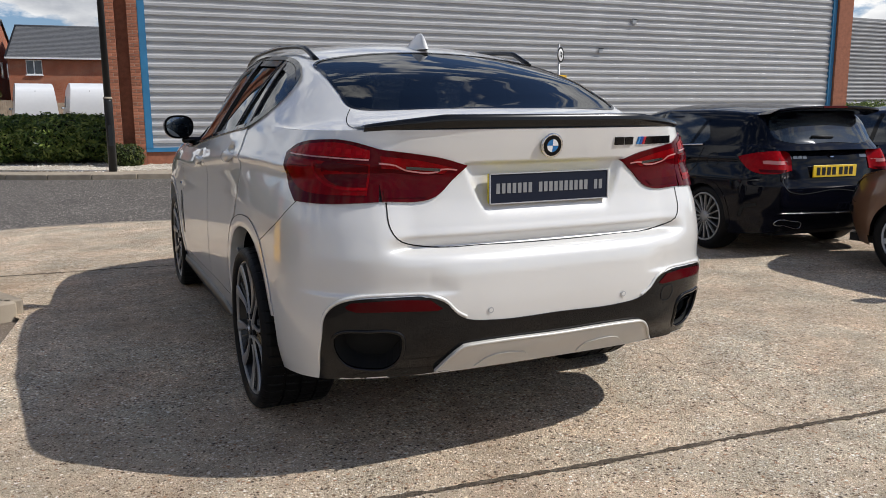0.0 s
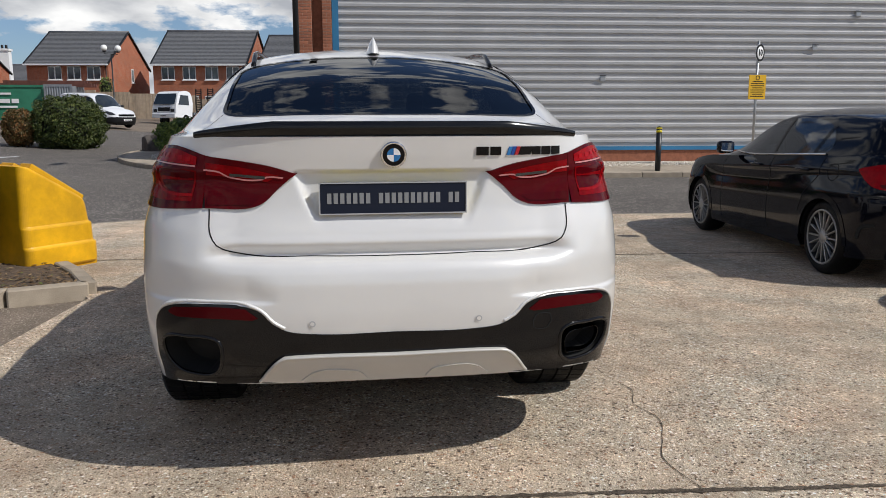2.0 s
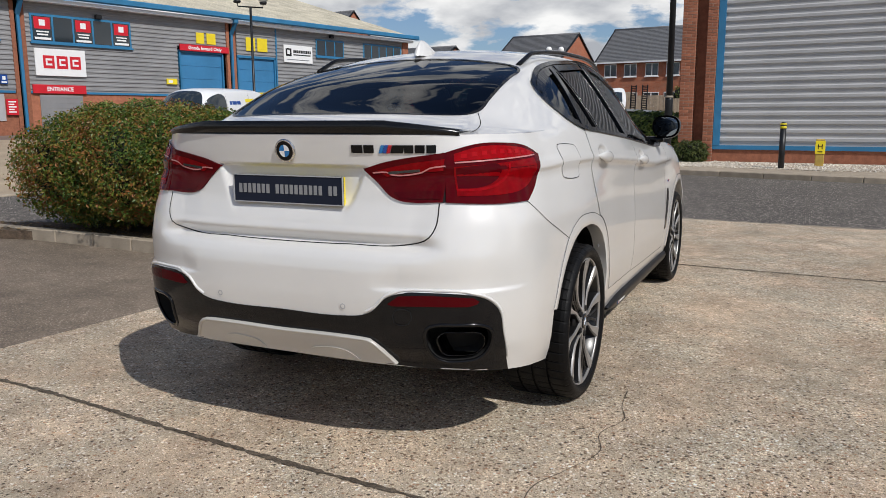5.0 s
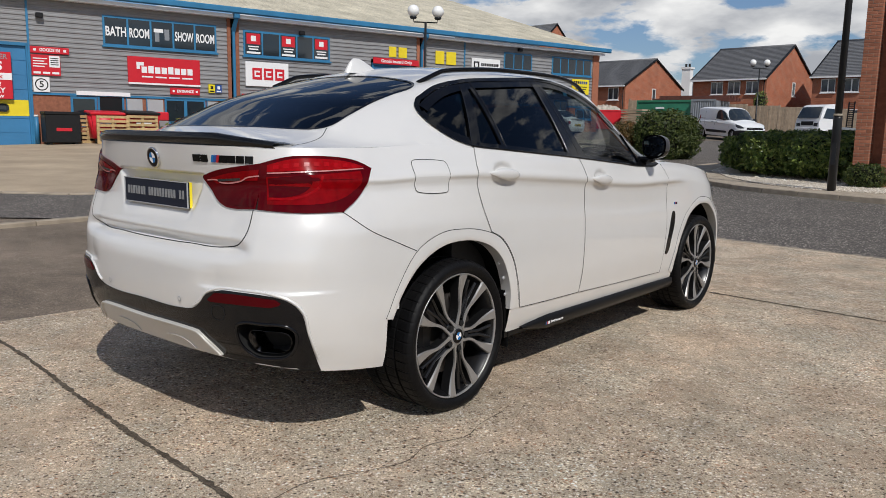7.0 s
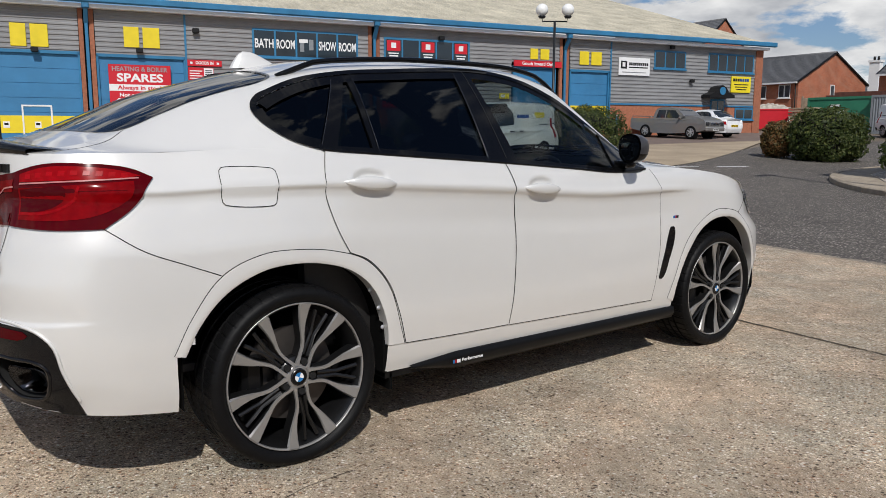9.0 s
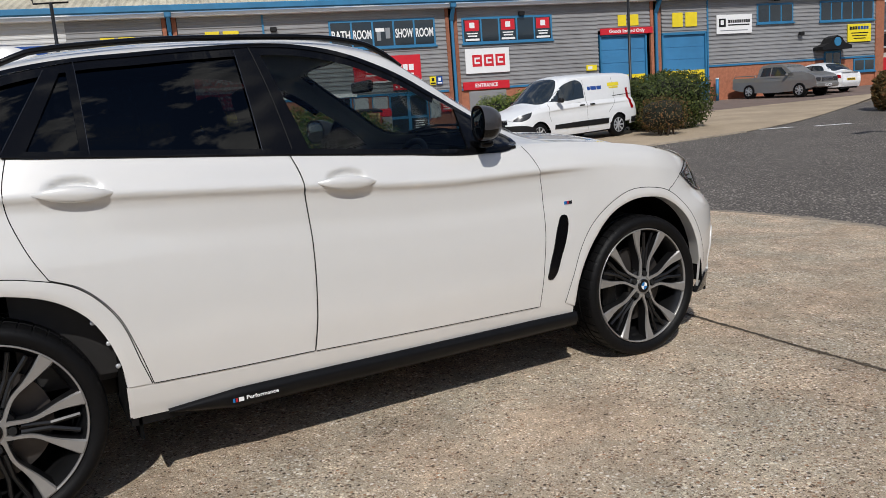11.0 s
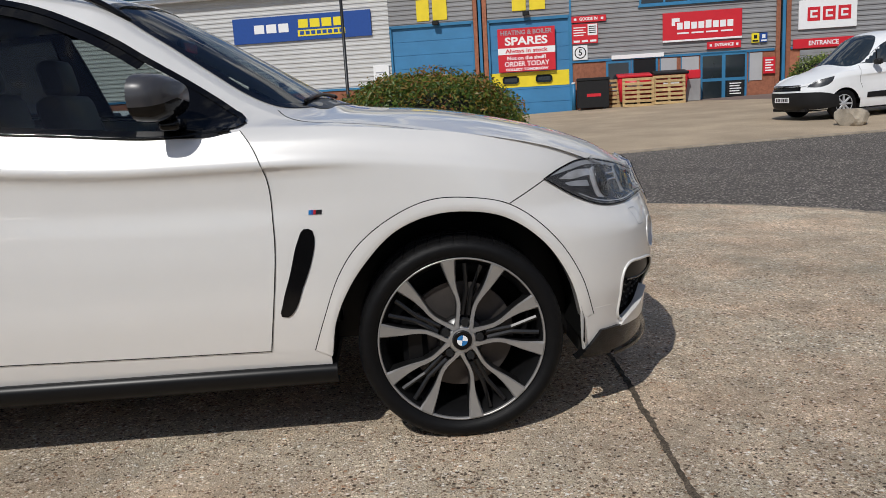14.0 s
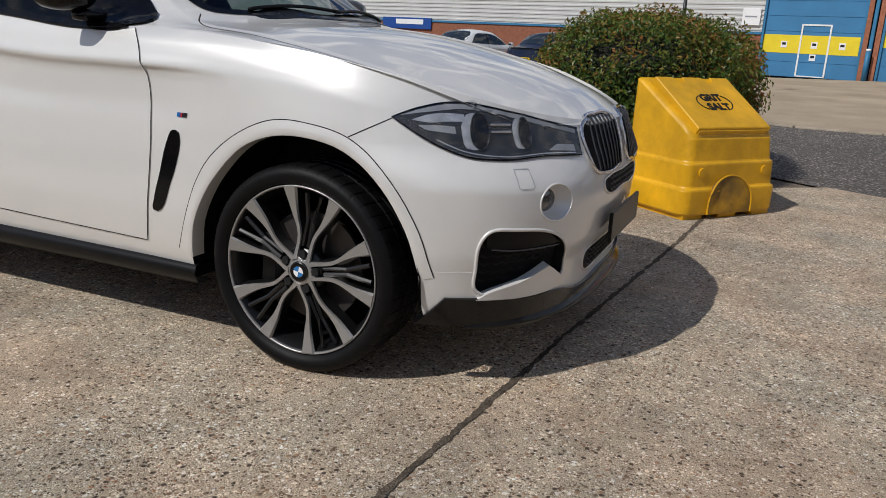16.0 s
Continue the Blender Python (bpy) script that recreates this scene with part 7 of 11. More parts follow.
ARCH_R_OUT = [(-0.497, 0.535), (-0.43, 0.662), (-0.309, 0.81), (-0.144, 0.877), (0.0, 0.882), (0.164, 0.861), (0.319, 0.806), (0.429, 0.683), (0.493, 0.49), (0.517, 0.416)]
ARCH_R_IN = [(-0.455, 0.525), (-0.408, 0.618), (-0.30, 0.738), (-0.151, 0.811), (-0.02, 0.827), (0.12, 0.813), (0.25, 0.768), (0.345, 0.687), (0.418, 0.52), (0.43, 0.42)]
ARCH_F_OUT = [(2.42, 0.367), (2.464, 0.488), (2.523, 0.63), (2.588, 0.722), (2.708, 0.813), (2.842, 0.866), (2.974, 0.867), (3.122, 0.832), (3.27, 0.713), (3.365, 0.565), (3.415, 0.41)]
ARCH_F_IN = [(2.478, 0.34), (2.501, 0.467), (2.55, 0.575), (2.61, 0.66), (2.72, 0.765), (2.84, 0.813), (2.972, 0.82), (3.102, 0.791), (3.232, 0.697), (3.326, 0.552), (3.371, 0.40)]

car = thing("car", Matrix(), "pearl white coupe SUV with black trim, parked on concrete", "car")
cen = SK_V[SK_F].mean(axis=1)
keep = np.ones(len(SK_F), bool)
n_tub = (len(c1) - 1) * (len(v1) - 1)
is_tub = np.arange(len(SK_F)) < n_tub


def shrunk(poly, d):
    c = Vector((sum(p[0] for p in poly) / len(poly), sum(p[1] for p in poly) / len(poly)))
    P = [Vector(p[:2]) for p in poly]
    out = []
    for i, p in enumerate(P):
        t = (P[(i + 1) % len(P)] - P[i - 1]).normalized()
        nn = Vector((-t.y, t.x))
        out.append(p + nn * d)
    return [(p.x, p.y) for p in out]


def mid_line(a, b, k=40):
    A, B = loop2(a, False, 0.01), loop2(b, False, 0.01)
    pick = lambda L, i: L[round(i / k * (len(L) - 1))]
    return [(pick(A, i), pick(B, i)) for i in range(k + 1)]


dlo = loop2(DLO, True, 0.02)
dlo_s = shrunk(dlo, -0.005)
if not inside(np.array([1.0]), np.array([1.4]), dlo_s)[0] or min(p[0] for p in dlo_s) < -0.066:
    dlo_s = shrunk(dlo, 0.005)
keep &= ~(~is_tub & inside(cen[:, 1], cen[:, 2], dlo_s) & (cen[:, 0] > 0.5))
for ol in (RGLASS, WSCREEN):
    o2 = [(p.x * 0.998, p.y) for p in loop2(ol, True, 0.03)]
    yc = sum(p[1] for p in o2) / len(o2)
    o2 = [(x, yc + (y - yc) * 0.996) for x, y in o2]
    keep &= ~(~is_tub & inside(cen[:, 0], cen[:, 1], o2))
for o, i_, lo in ((ARCH_R_OUT, ARCH_R_IN, (-0.48, 0.43)), (ARCH_F_OUT, ARCH_F_IN, (2.475, 3.385))):
    ml = [((a.x + b.x) / 2 * 0.35 + b.x * 0.65, (a.y + b.y) / 2 * 0.35 + b.y * 0.65) for a, b in mid_line(o, i_)]
    ml = [(lo[0], 0.1), (lo[0], ml[0][1])] + ml + [(lo[1], ml[-1][1]), (lo[1], 0.1)]
    keep &= ~(is_tub & inside(cen[:, 1], cen[:, 2], ml) & (cen[:, 0] > 0.6))
PIPE_BAY = [(0.594, 0.505), (0.598, 0.545), (0.625, 0.560), (0.70, 0.561), (0.778, 0.556), (0.812, 0.535), (0.816, 0.475), (0.785, 0.420), (0.72, 0.404), (0.66, 0.408), (0.615, 0.445)]
FOG = [(0.545 + 0.066 * math.cos(t), 0.646 + 0.061 * math.sin(t)) for t in np.linspace(0, 2 * math.pi, 28, False)]
INTAKE = [(0.782, 0.364), (0.791, 0.439), (0.788, 0.524), (0.761, 0.566), (0.685, 0.569), (0.566, 0.551), (0.495, 0.507), (0.453, 0.430), (0.446, 0.369), (0.51, 0.342), (0.70, 0.338)]
tail_a, nose_a = np.arctan2(cen[:, 0], -(cen[:, 1] + 0.1)), np.arctan2(cen[:, 0], cen[:, 1] - 2.7)
bay2 = [(p.x, p.y) for p in loop2(PIPE_BAY, True, 0.01)]
keep &= ~(is_tub & (cen[:, 1] < -0.4) & inside(tail_a, cen[:, 2], bay2))
for ol in (FOG, INTAKE):
    keep &= ~(is_tub & (cen[:, 1] > 2.9) & inside(nose_a, cen[:, 2], [(p.x, p.y) for p in loop2(ol, True, 0.01)]))
both_v = np.concatenate([SK_V, SK_V * np.array([-1, 1, 1])])
both_f = np.concatenate([SK_F[keep], SK_F[keep][:, ::-1] + len(SK_V)])
body = raw("body", both_v, both_f.tolist(), M["pearl"], car, "", True)


def soften_belt(me, reach):
    """Blends the shading across the belt line, where the lower and upper skins meet."""
    from mathutils.kdtree import KDTree
    n, nt = len(SK_V), len(c1) * len(v1)
    nrm = np.empty(len(me.vertices) * 3)
    me.vertices.foreach_get("normal", nrm)
    nrm = nrm.reshape(-1, 3)
    out = nrm.copy()
    low = np.arange(len(c1)) * len(v1) + len(v1) - 1
    kd = KDTree(len(low))
    for i in low:
        kd.insert(SK_V[i], int(i))
    kd.balance()
    high = list(nt + np.arange(NU) * NV)
    seam, mean = KDTree(len(high)), []
    for k, i in enumerate(high):
        _, j, _ = kd.find(SK_V[i])
        v = nrm[i] + nrm[j]
        mean.append(v / np.linalg.norm(v))
        seam.insert(SK_V[i], k)
    seam.balance()
    near = [a * len(v1) + b for a in range(len(c1)) for b in range(len(v1) - 32, len(v1))]
    near += [nt + a * NV + b for a in range(NU) for b in range(NV) if b < 26]
    for i in near:
        at, k, d = seam.find(SK_V[i])
        back = min(1.0, max(0.0, (0.25 - SK_V[i][1]) / 0.3))
        w = max(0.0, 1 - d / (reach * (1 - 0.4 * back)))
        w = w * w * (3 - 2 * w)
        w *= min(1.0, max(0.0, (2.95 - SK_V[i][1]) / 0.6)) * min(1.0, max(0.0, (SK_V[i][1] + 0.42) / 0.3))
        v = nrm[i] * (1 - w) + mean[k] * w
        v /= max(np.linalg.norm(v), 1e-6)
        out[i] = v
        out[i + n] = (-v[0], v[1], v[2])
    me.normals_split_custom_set_from_vertices(out.tolist())


soften_belt(body.data, 0.07)

# doors, tailgate, flaps and shut lines
GAP_M = [(1.135, 1.197), (1.163, 1.109), (1.176, 0.993), (1.184, 0.875), (1.18, 0.70), (1.169, 0.54), (1.15, 0.402)]
FRONT_DOOR = [(1.135, 1.192, 1)] + GAP_M[1:-1] + [(1.15, 0.402, 1), (1.7, 0.388), (2.268, 0.376, 1), (2.30, 0.58), (2.316, 0.72), (2.318, 0.82), (2.31, 0.97), (2.272, 1.075), (2.236, 1.13, 1), (2.13, 1.116), (1.96, 1.121), (1.64, 1.148)]
REAR_DOOR = [(0.168, 1.262, 1), (0.155, 1.218), (0.142, 1.157), (0.144, 1.083), (0.168, 0.995), (0.197, 0.921), (0.236, 0.848, 1), (0.33, 0.805), (0.43, 0.692), (0.478, 0.57), (0.522, 0.416, 1), (0.85, 0.406), (1.142, 0.402, 1)] + [(y - 0.008, z) for y, z in GAP_M[1:-1][::-1]] + [(1.127, 1.192, 1), (0.6, 1.232)]
fd = patch("front_door", on_side, FRONT_DOOR, 0.003, M["pearl"], car, step=0.010, skirt=0.006)
rd = patch("rear_door", on_side, REAR_DOOR, 0.003, M["pearl"], car, step=0.010, skirt=0.006)
ribbon("shut_line", on_side, [(2.234, 1.132, 1), (2.272, 1.075), (2.31, 0.97), (2.318, 0.82), (2.316, 0.72), (2.30, 0.58), (2.270, 0.374, 1), (1.7, 0.386), (1.15, 0.400, 1)], 0.0032, 0.0036, M["gap"], car)
ribbon("shut_line", on_side, [(1.131, 1.197)] + [(y - 0.004, z) for y, z in GAP_M[1:]], 0.0042, 0.0036, M["gap"], car)
ribbon("shut_line", on_side, [p[:2] for p in REAR_DOOR[:7]], 0.0034, 0.0036, M["gap"], car)
ribbon("shut_line", on_side, [p[:2] for p in REAR_DOOR[6:11]], 0.0034, 0.0036, M["gap"], car)
ribbon("shut_line", on_side, [p[:2] for p in REAR_DOOR[10:13]], 0.0034, 0.0036, M["gap"], car)
FUEL = [(-0.281, 1.180), (-0.279, 1.194), (-0.268, 1.205), (-0.252, 1.207), (-0.090, 1.201), (-0.073, 1.198), (-0.062, 1.188), (-0.060, 1.172), (-0.066, 1.080), (-0.070, 1.066), (-0.080, 1.058), (-0.095, 1.056), (-0.255, 1.064), (-0.270, 1.068), (-0.279, 1.078), (-0.281, 1.092)]
patch("fuel_flap", on_side, FUEL, 0.002, M["pearl"], car, sides=(1,), step=0.02, skirt=0.004)
ribbon("shut_line", on_side, FUEL, 0.003, 0.0026, M["gap"], car, sides=(1,), closed=True)
ribbon("shut_line", on_side, [(-0.70, 1.01), (-0.577, 0.924), (-0.435, 0.863), (-0.312, 0.812)], 0.0036, 0.0006, M["gap"], car)
ribbon("shut_line", on_side, [(3.12, 0.836), (3.19, 0.872), (3.255, 0.906)], 0.0036, 0.0006, M["gap"], car)
ribbon("shut_line", on_tail, [(-0.655, 1.01), (-0.635, 0.92), (-0.60, 0.872), (-0.55, 0.853), (-0.3, 0.843), (0, 0.84), (0.3, 0.843), (0.55, 0.853), (0.60, 0.872), (0.635, 0.92), (0.655, 1.01)], 0.005, 0.001, M["gap"], car, sides=(1,))
ribbon("shut_line", on_top, [(0.637, -0.54), (0.672, -0.60), (0.70, -0.70), (0.712, -0.80)], 0.0036, 0.0006, M["gap"], car)
ribbon("shut_line", on_top, [(0.70, 2.335), (0.76, 2.38), (0.797, 2.46), (0.806, 2.6), (0.80, 2.8), (0.785, 3.0), (0.77, 3.2), (0.752, 3.36), (0.74, 3.41)], 0.005, 0.0007, M["gap"], car)

# wheel arch trims and liners
for o, i_, wy in ((ARCH_R_OUT, ARCH_R_IN, 0.0), (ARCH_F_OUT, ARCH_F_IN, 2.933)):
    V, F = [], []
    ml = mid_line(o, i_, 60)
    for a, b in ml:
        po, qo = on_side(a.x, a.y)
        pm, qm = on_side((a.x + b.x) / 2, (a.y + b.y) / 2)
        pi, qi = on_side(b.x * 0.2 + a.x * 0.8, b.y * 0.2 + a.y * 0.8)
        base = pm.x
        V += [Vector((po.x - 0.004, a.x, a.y)), Vector((po.x + 0.003, a.x + (b.x - a.x) * 0.03, a.y + (b.y - a.y) * 0.03)), Vector((base + 0.004, (a.x + b.x) / 2, (a.y + b.y) / 2)), Vector((base + 0.005, a.x * 0.1 + b.x * 0.9, a.y * 0.1 + b.y * 0.9)), Vector((base + 0.002, b.x, b.y)), Vector((base - 0.06, b.x, b.y))]
    nv = len(V)
    V += [v.copy() for v in V]
    for k in range(60):
        for j in range(5):
            d = 0 if 1 <= j <= 3 else nv
            F.append((d + k * 6 + j, d + k * 6 + j + 1, d + k * 6 + 7 + j, d + k * 6 + 6 + j))
    for s in (1, -1):
        V2, F2 = flip_mesh(V, F, s)
        raw("arch_trim", V2, F2, M["pearl"], car, "", True)
    ribbon("shut_line", on_side, o, 0.0034, 0.0025, M["gap"], car)
    for s in (1, -1):
        V, F = [], []
        pts = [(b.x + (b.x - wy) * 0.01, b.y + 0.006) for a, b in ml]
        pts = [(pts[0][0], 0.31)] + pts + [(pts[-1][0], 0.31)]
        for y, z in pts:
            V += [Vector((0.93, y, z)), Vector((0.42, y, z))]
        F = [(2 * i, 2 * i + 1, 2 * i + 3, 2 * i + 2) for i in range(len(pts) - 1)] + [tuple(range(1, 2 * len(pts), 2))]
        V2, F2 = flip_mesh(V, F, s)
        raw("wheel_liner", V2, F2, M["liner"], car, "black plastic wheel arch liner")

    for y, z in ((0.350, 0.672), (0.392, 0.588), (0.412, 0.500)) if wy < 1 else ((2.472, 0.519), (2.472, 0.386)):
        for s in (1, -1):
            bm = bmesh.new()
            lathe(bm, [(0.009, 0.0), (0.009, 0.004), (0.005, 0.007), (0.0, 0.007)], 12, "x", Matrix.Translation((0.938, y, z)))
            if s < 0:
                bmesh.ops.scale(bm, vec=(-1, 1, 1), verts=bm.verts)
            part("arch_screw", bm, M["silver"], car, "small bright screw in the wheel arch", True)
for s in (1, -1):
    boxed("arch_flap", (0.70 * s if s > 0 else -0.935, 0.935 if s > 0 else -0.70, 0.418, 0.436, 0.29, 0.62), M["liner"], car, "black plastic guard at the arch's front edge")
    boxed("mud_flap", (0.80 if s > 0 else -0.93, 0.93 if s > 0 else -0.80, 0.455, 0.467, 0.205, 0.30), M["liner"], car, "black rubber mud flap")

# underbody and sills
boxed("underbody", (-0.6, 0.6, -0.55, 3.62, 0.30, 0.37), M["satin_black"], car)
# Hidden box added to close a light leak ahead of the rear bumper.
boxed("rear_undertray", (-0.78, 0.78, -0.72, -0.46, 0.33, 0.40), M["satin_black"], car)
boxed("floor_pan", (-0.9, 0.9, 0.47, 2.44, 0.25, 0.33), M["satin_black"], car)
for s in (1, -1):
    V, F = [], []
    for i in range(60):
        y = 0.56 + 1.93 * i / 59
        k = min(1.0, i / 8)
        zt, zb = 0.296 + 0.022 * k - 0.012 * i / 59, 0.285 - 0.045 * k - 0.0 * i
        V += [Vector((0.925, y, zt + 0.004)), Vector((0.951, y, zt)), Vector((0.957, y, (zt + zb) / 2)), Vector((0.94, y, zb)), Vector((0.86, y, zb - 0.004))]
    for i in range(59):
        for j in range(4):
            F.append((i * 5 + j, i * 5 + j + 1, i * 5 + 6 + j, i * 5 + 5 + j))
    V2, F2 = flip_mesh(V, F, s)
    sill = raw("side_sill", V2, F2, M["satin_black"], car, "matt black side skirt with small printed marks", True)
    if s > 0:
        for k, (a, b, mm) in enumerate(((0.795, 0.803, "badge_blue"), (0.806, 0.814, "badge_red"), (0.818, 0.838, "signwhite"))):
            boxed("printed_mark", (0.9555, 0.9575, a, b, 0.268, 0.284), M[mm], sill)
        lettering("printed_word", "Performance", 0.021, Matrix.Translation((0.9575, 0.912, 0.277)) @ Matrix.Rotation(radians(90), 4, "Z") @ Matrix.Rotation(radians(90), 4, "X"), M["signwhite"], sill, 0.0008, 0.128, 0.0004)
    boxed("sill_body", (0.5 if s > 0 else -0.93, 0.93 if s > 0 else -0.5, 0.43, 2.48, 0.26, 0.30), M["satin_black"], car)

# side windows
glass = []
DF = [(1.13, 1.630), (1.308, 1.622), (1.5, 1.58), (1.656, 1.517), (1.792, 1.447), (1.89, 1.383), (2.0, 1.31, 1), (1.962, 1.135, 1), (1.64, 1.16), (1.215, 1.196, 1)]
patch("front_door_window", on_side, DF, -0.003, M["glass_front"], car, step=0.05, skirt=0, label="tinted front side window")
DR = [(0.42, 1.585, 1), (0.65, 1.60), (0.88, 1.617), (1.045, 1.626, 1), (1.04, 1.212, 1), (0.448, 1.255), (0.408, 1.258, 1)]
patch("rear_door_window", on_side, DR, -0.003, M["glass_dark"], car, step=0.05, skirt=0, label="dark privacy glass rear door window")
DQ = [(-0.05, 1.43), (0.026, 1.485), (0.173, 1.54), (0.42, 1.587, 1), (0.408, 1.260, 1), (0.158, 1.28), (0.099, 1.296), (0.027, 1.327), (-0.04, 1.385)]
patch("quarter_window", on_side, DQ, -0.004, M["glass_dark"], car, step=0.05, skirt=0, label="dark privacy glass quarter window")
ribbon("window_frame", on_side, [(p[0], p[1]) for p in dlo[::2]], 0.026, 0.0085, M["gloss_black"], car, closed=True)
ribbon("window_trim", on_side, [(2.2, 1.133), (1.96, 1.122), (1.64, 1.149), (1.13, 1.192), (0.448, 1.243), (0.158, 1.266)], 0.014, 0.004, M["gloss_black"], car, round_=True)
patch("b_pillar", on_side, [(1.043, 1.622, 1), (1.136, 1.630, 1), (1.222, 1.198, 1), (1.032, 1.213, 1)], 0.006, M["gloss_black"], car, step=0.02)
patch("c_pillar", on_side, [(0.334, 1.562, 1), (0.40, 1.58, 1), (0.222, 1.262, 1), (0.153, 1.272, 1)], 0.006, M["gloss_black"], car, step=0.02)
patch("window_bar", on_side, [(0.406, 1.585, 1), (0.438, 1.590, 1), (0.426, 1.25, 1), (0.396, 1.252, 1)], 0.005, M["gloss_black"], car, step=0.02)
ribbon("window_bead", on_side, [(1.040, 1.62), (1.030, 1.215)], 0.005, 0.007, M["dark_chrome"], car, round_=True)
ribbon("window_bead", on_side, [(0.437, 1.588), (0.424, 1.252)], 0.004, 0.007, M["dark_chrome"], car, round_=True)
ribbon("window_bead", on_side, [(0.333, 1.560), (0.156, 1.274)], 0.004, 0.007, M["dark_chrome"], car, round_=True)
ribbon("shut_line", on_side, [(1.105, 1.632), (1.128, 1.45), (1.150, 1.20)], 0.004, 0.0068, M["gap"], car)
ribbon("door_frame", on_side, [(p[0] + (0.02 if p[0] < 0.2 else 0.0), p[1] - 0.022) for p in DLO[1:13]], 0.05, 0.0045, M["gloss_black"], car)
ribbon("door_frame", on_side, [(-0.045, 1.425), (-0.038, 1.395), (-0.012, 1.365), (0.045, 1.33), (0.105, 1.306), (0.16, 1.292)], 0.032, 0.0045, M["gloss_black"], car)
patch("mirror_sail", on_side, [(1.955, 1.128, 1), (1.995, 1.325, 1), (2.13, 1.238), (2.246, 1.153, 1), (2.13, 1.127)], 0.006, M["gloss_black"], car, step=0.02)
patch("rear_window", on_top, RGLASS, -0.002, M["glass_dark"], car, sides=(1,), step=0.05, skirt=0, label="dark privacy glass rear window")
ribbon("rear_window_seal", on_top, RGLASS, 0.014, 0.002, M["gloss_black"], car, sides=(1,), closed=True)
patch("windscreen", on_top, WSCREEN, -0.002, M["glass_front"], car, sides=(1,), step=0.05, skirt=0, label="lightly tinted windscreen")
ribbon("windscreen_seal", on_top, WSCREEN, 0.036, 0.004, M["gloss_black"], car, sides=(1,), closed=True)
patch("scuttle", on_top, [(-0.50, 2.43), (0, 2.535), (0.50, 2.43), (0.52, 2.445), (0.3, 2.525), (0, 2.57), (-0.3, 2.525), (-0.52, 2.445)], 0.002, M["satin_black"], car, sides=(1,), step=0.05)
for x0 in (-0.25, 0.22):
    tubed("wiper", [on_top(x0 + k * 0.05, 2.50 - abs(x0 + k * 0.05) * 0.16)[0] + Vector((0, 0, 0.012)) for k in range(-6, 7)], 0.008, M["satin_black"], car, n=6)

# roof rails, fin and spoiler
for s in (1, -1):
    pts = []
    for k in range(40):
        y = 0.12 + 1.70 * k / 39
        p, q = on_top(0.575 + 0.02 * math.sin(math.pi * k / 39), y)
        lift = 0.034 * min(1, k / 4, (39 - k) / 4) - 0.002
        pts.append(Vector((p.x * s, p.y, p.z + lift)))
    tubed("roof_rail", pts, 0.0125, M["gloss_black"], car, "gloss black raised roof rail", 8)
bm = bmesh.new()
rows = []
for k in range(9):
    h = k / 8
    L, W = 0.125 * (1 - h) ** 0.8 + 0.022, 0.026 * (1 - h ** 1.5) + 0.003
    yc = 0.30 - 0.055 * h
    rows.append([bm.verts.new((W * math.cos(a) * 1.2, yc + L * math.sin(a), 1.642 + 0.082 * h)) for a in np.linspace(0, 2 * math.pi, 16, False)])
for a, b in zip(rows, rows[1:]):
    for i in range(16):
        bm.faces.new((a[i], a[(i + 1) % 16], b[(i + 1) % 16], b[i]))
bm.faces.new(rows[-1])
part("antenna_fin", bm, M["pearl"], car, "white shark fin aerial", True)
V, F = [], []
xs = np.linspace(-0.70, 0.70, 61)
for x in xs:
    e = max(0.0, (abs(x) - 0.42) / 0.285)
    yb = YR - (YR + 1.0) * (1 - min(abs(x) / 0.845, 1) ** NR) ** (1 / NR) + 0.004
    p, _ = on_top(x, yb + 0.035)
    p2, _ = on_top(x, yb + 0.15 - 0.03 * e)
    r = 0.036 * (1 - e) ** 0.8 + 0.004
    lo = min(p.z, 1.262)
    V += [Vector((x, yb + 0.022, lo - 0.012)), Vector((x, yb - 0.012 * (1 - e), lo + r * 0.4)), Vector((x, yb - 0.016 * (1 - e), lo + r * 1.1 + 0.008)), Vector((x, yb + 0.03, lo + r * 1.05 + 0.012)), Vector((x, p2.y, p2.z + 0.003))]
for i in range(60):
    for j in range(4):
        F.append((i * 5 + j, i * 5 + 5 + j, i * 5 + 6 + j, i * 5 + 1 + j))
raw("boot_spoiler", V, F, M["carbon"], car, "black carbon boot lip spoiler", True)

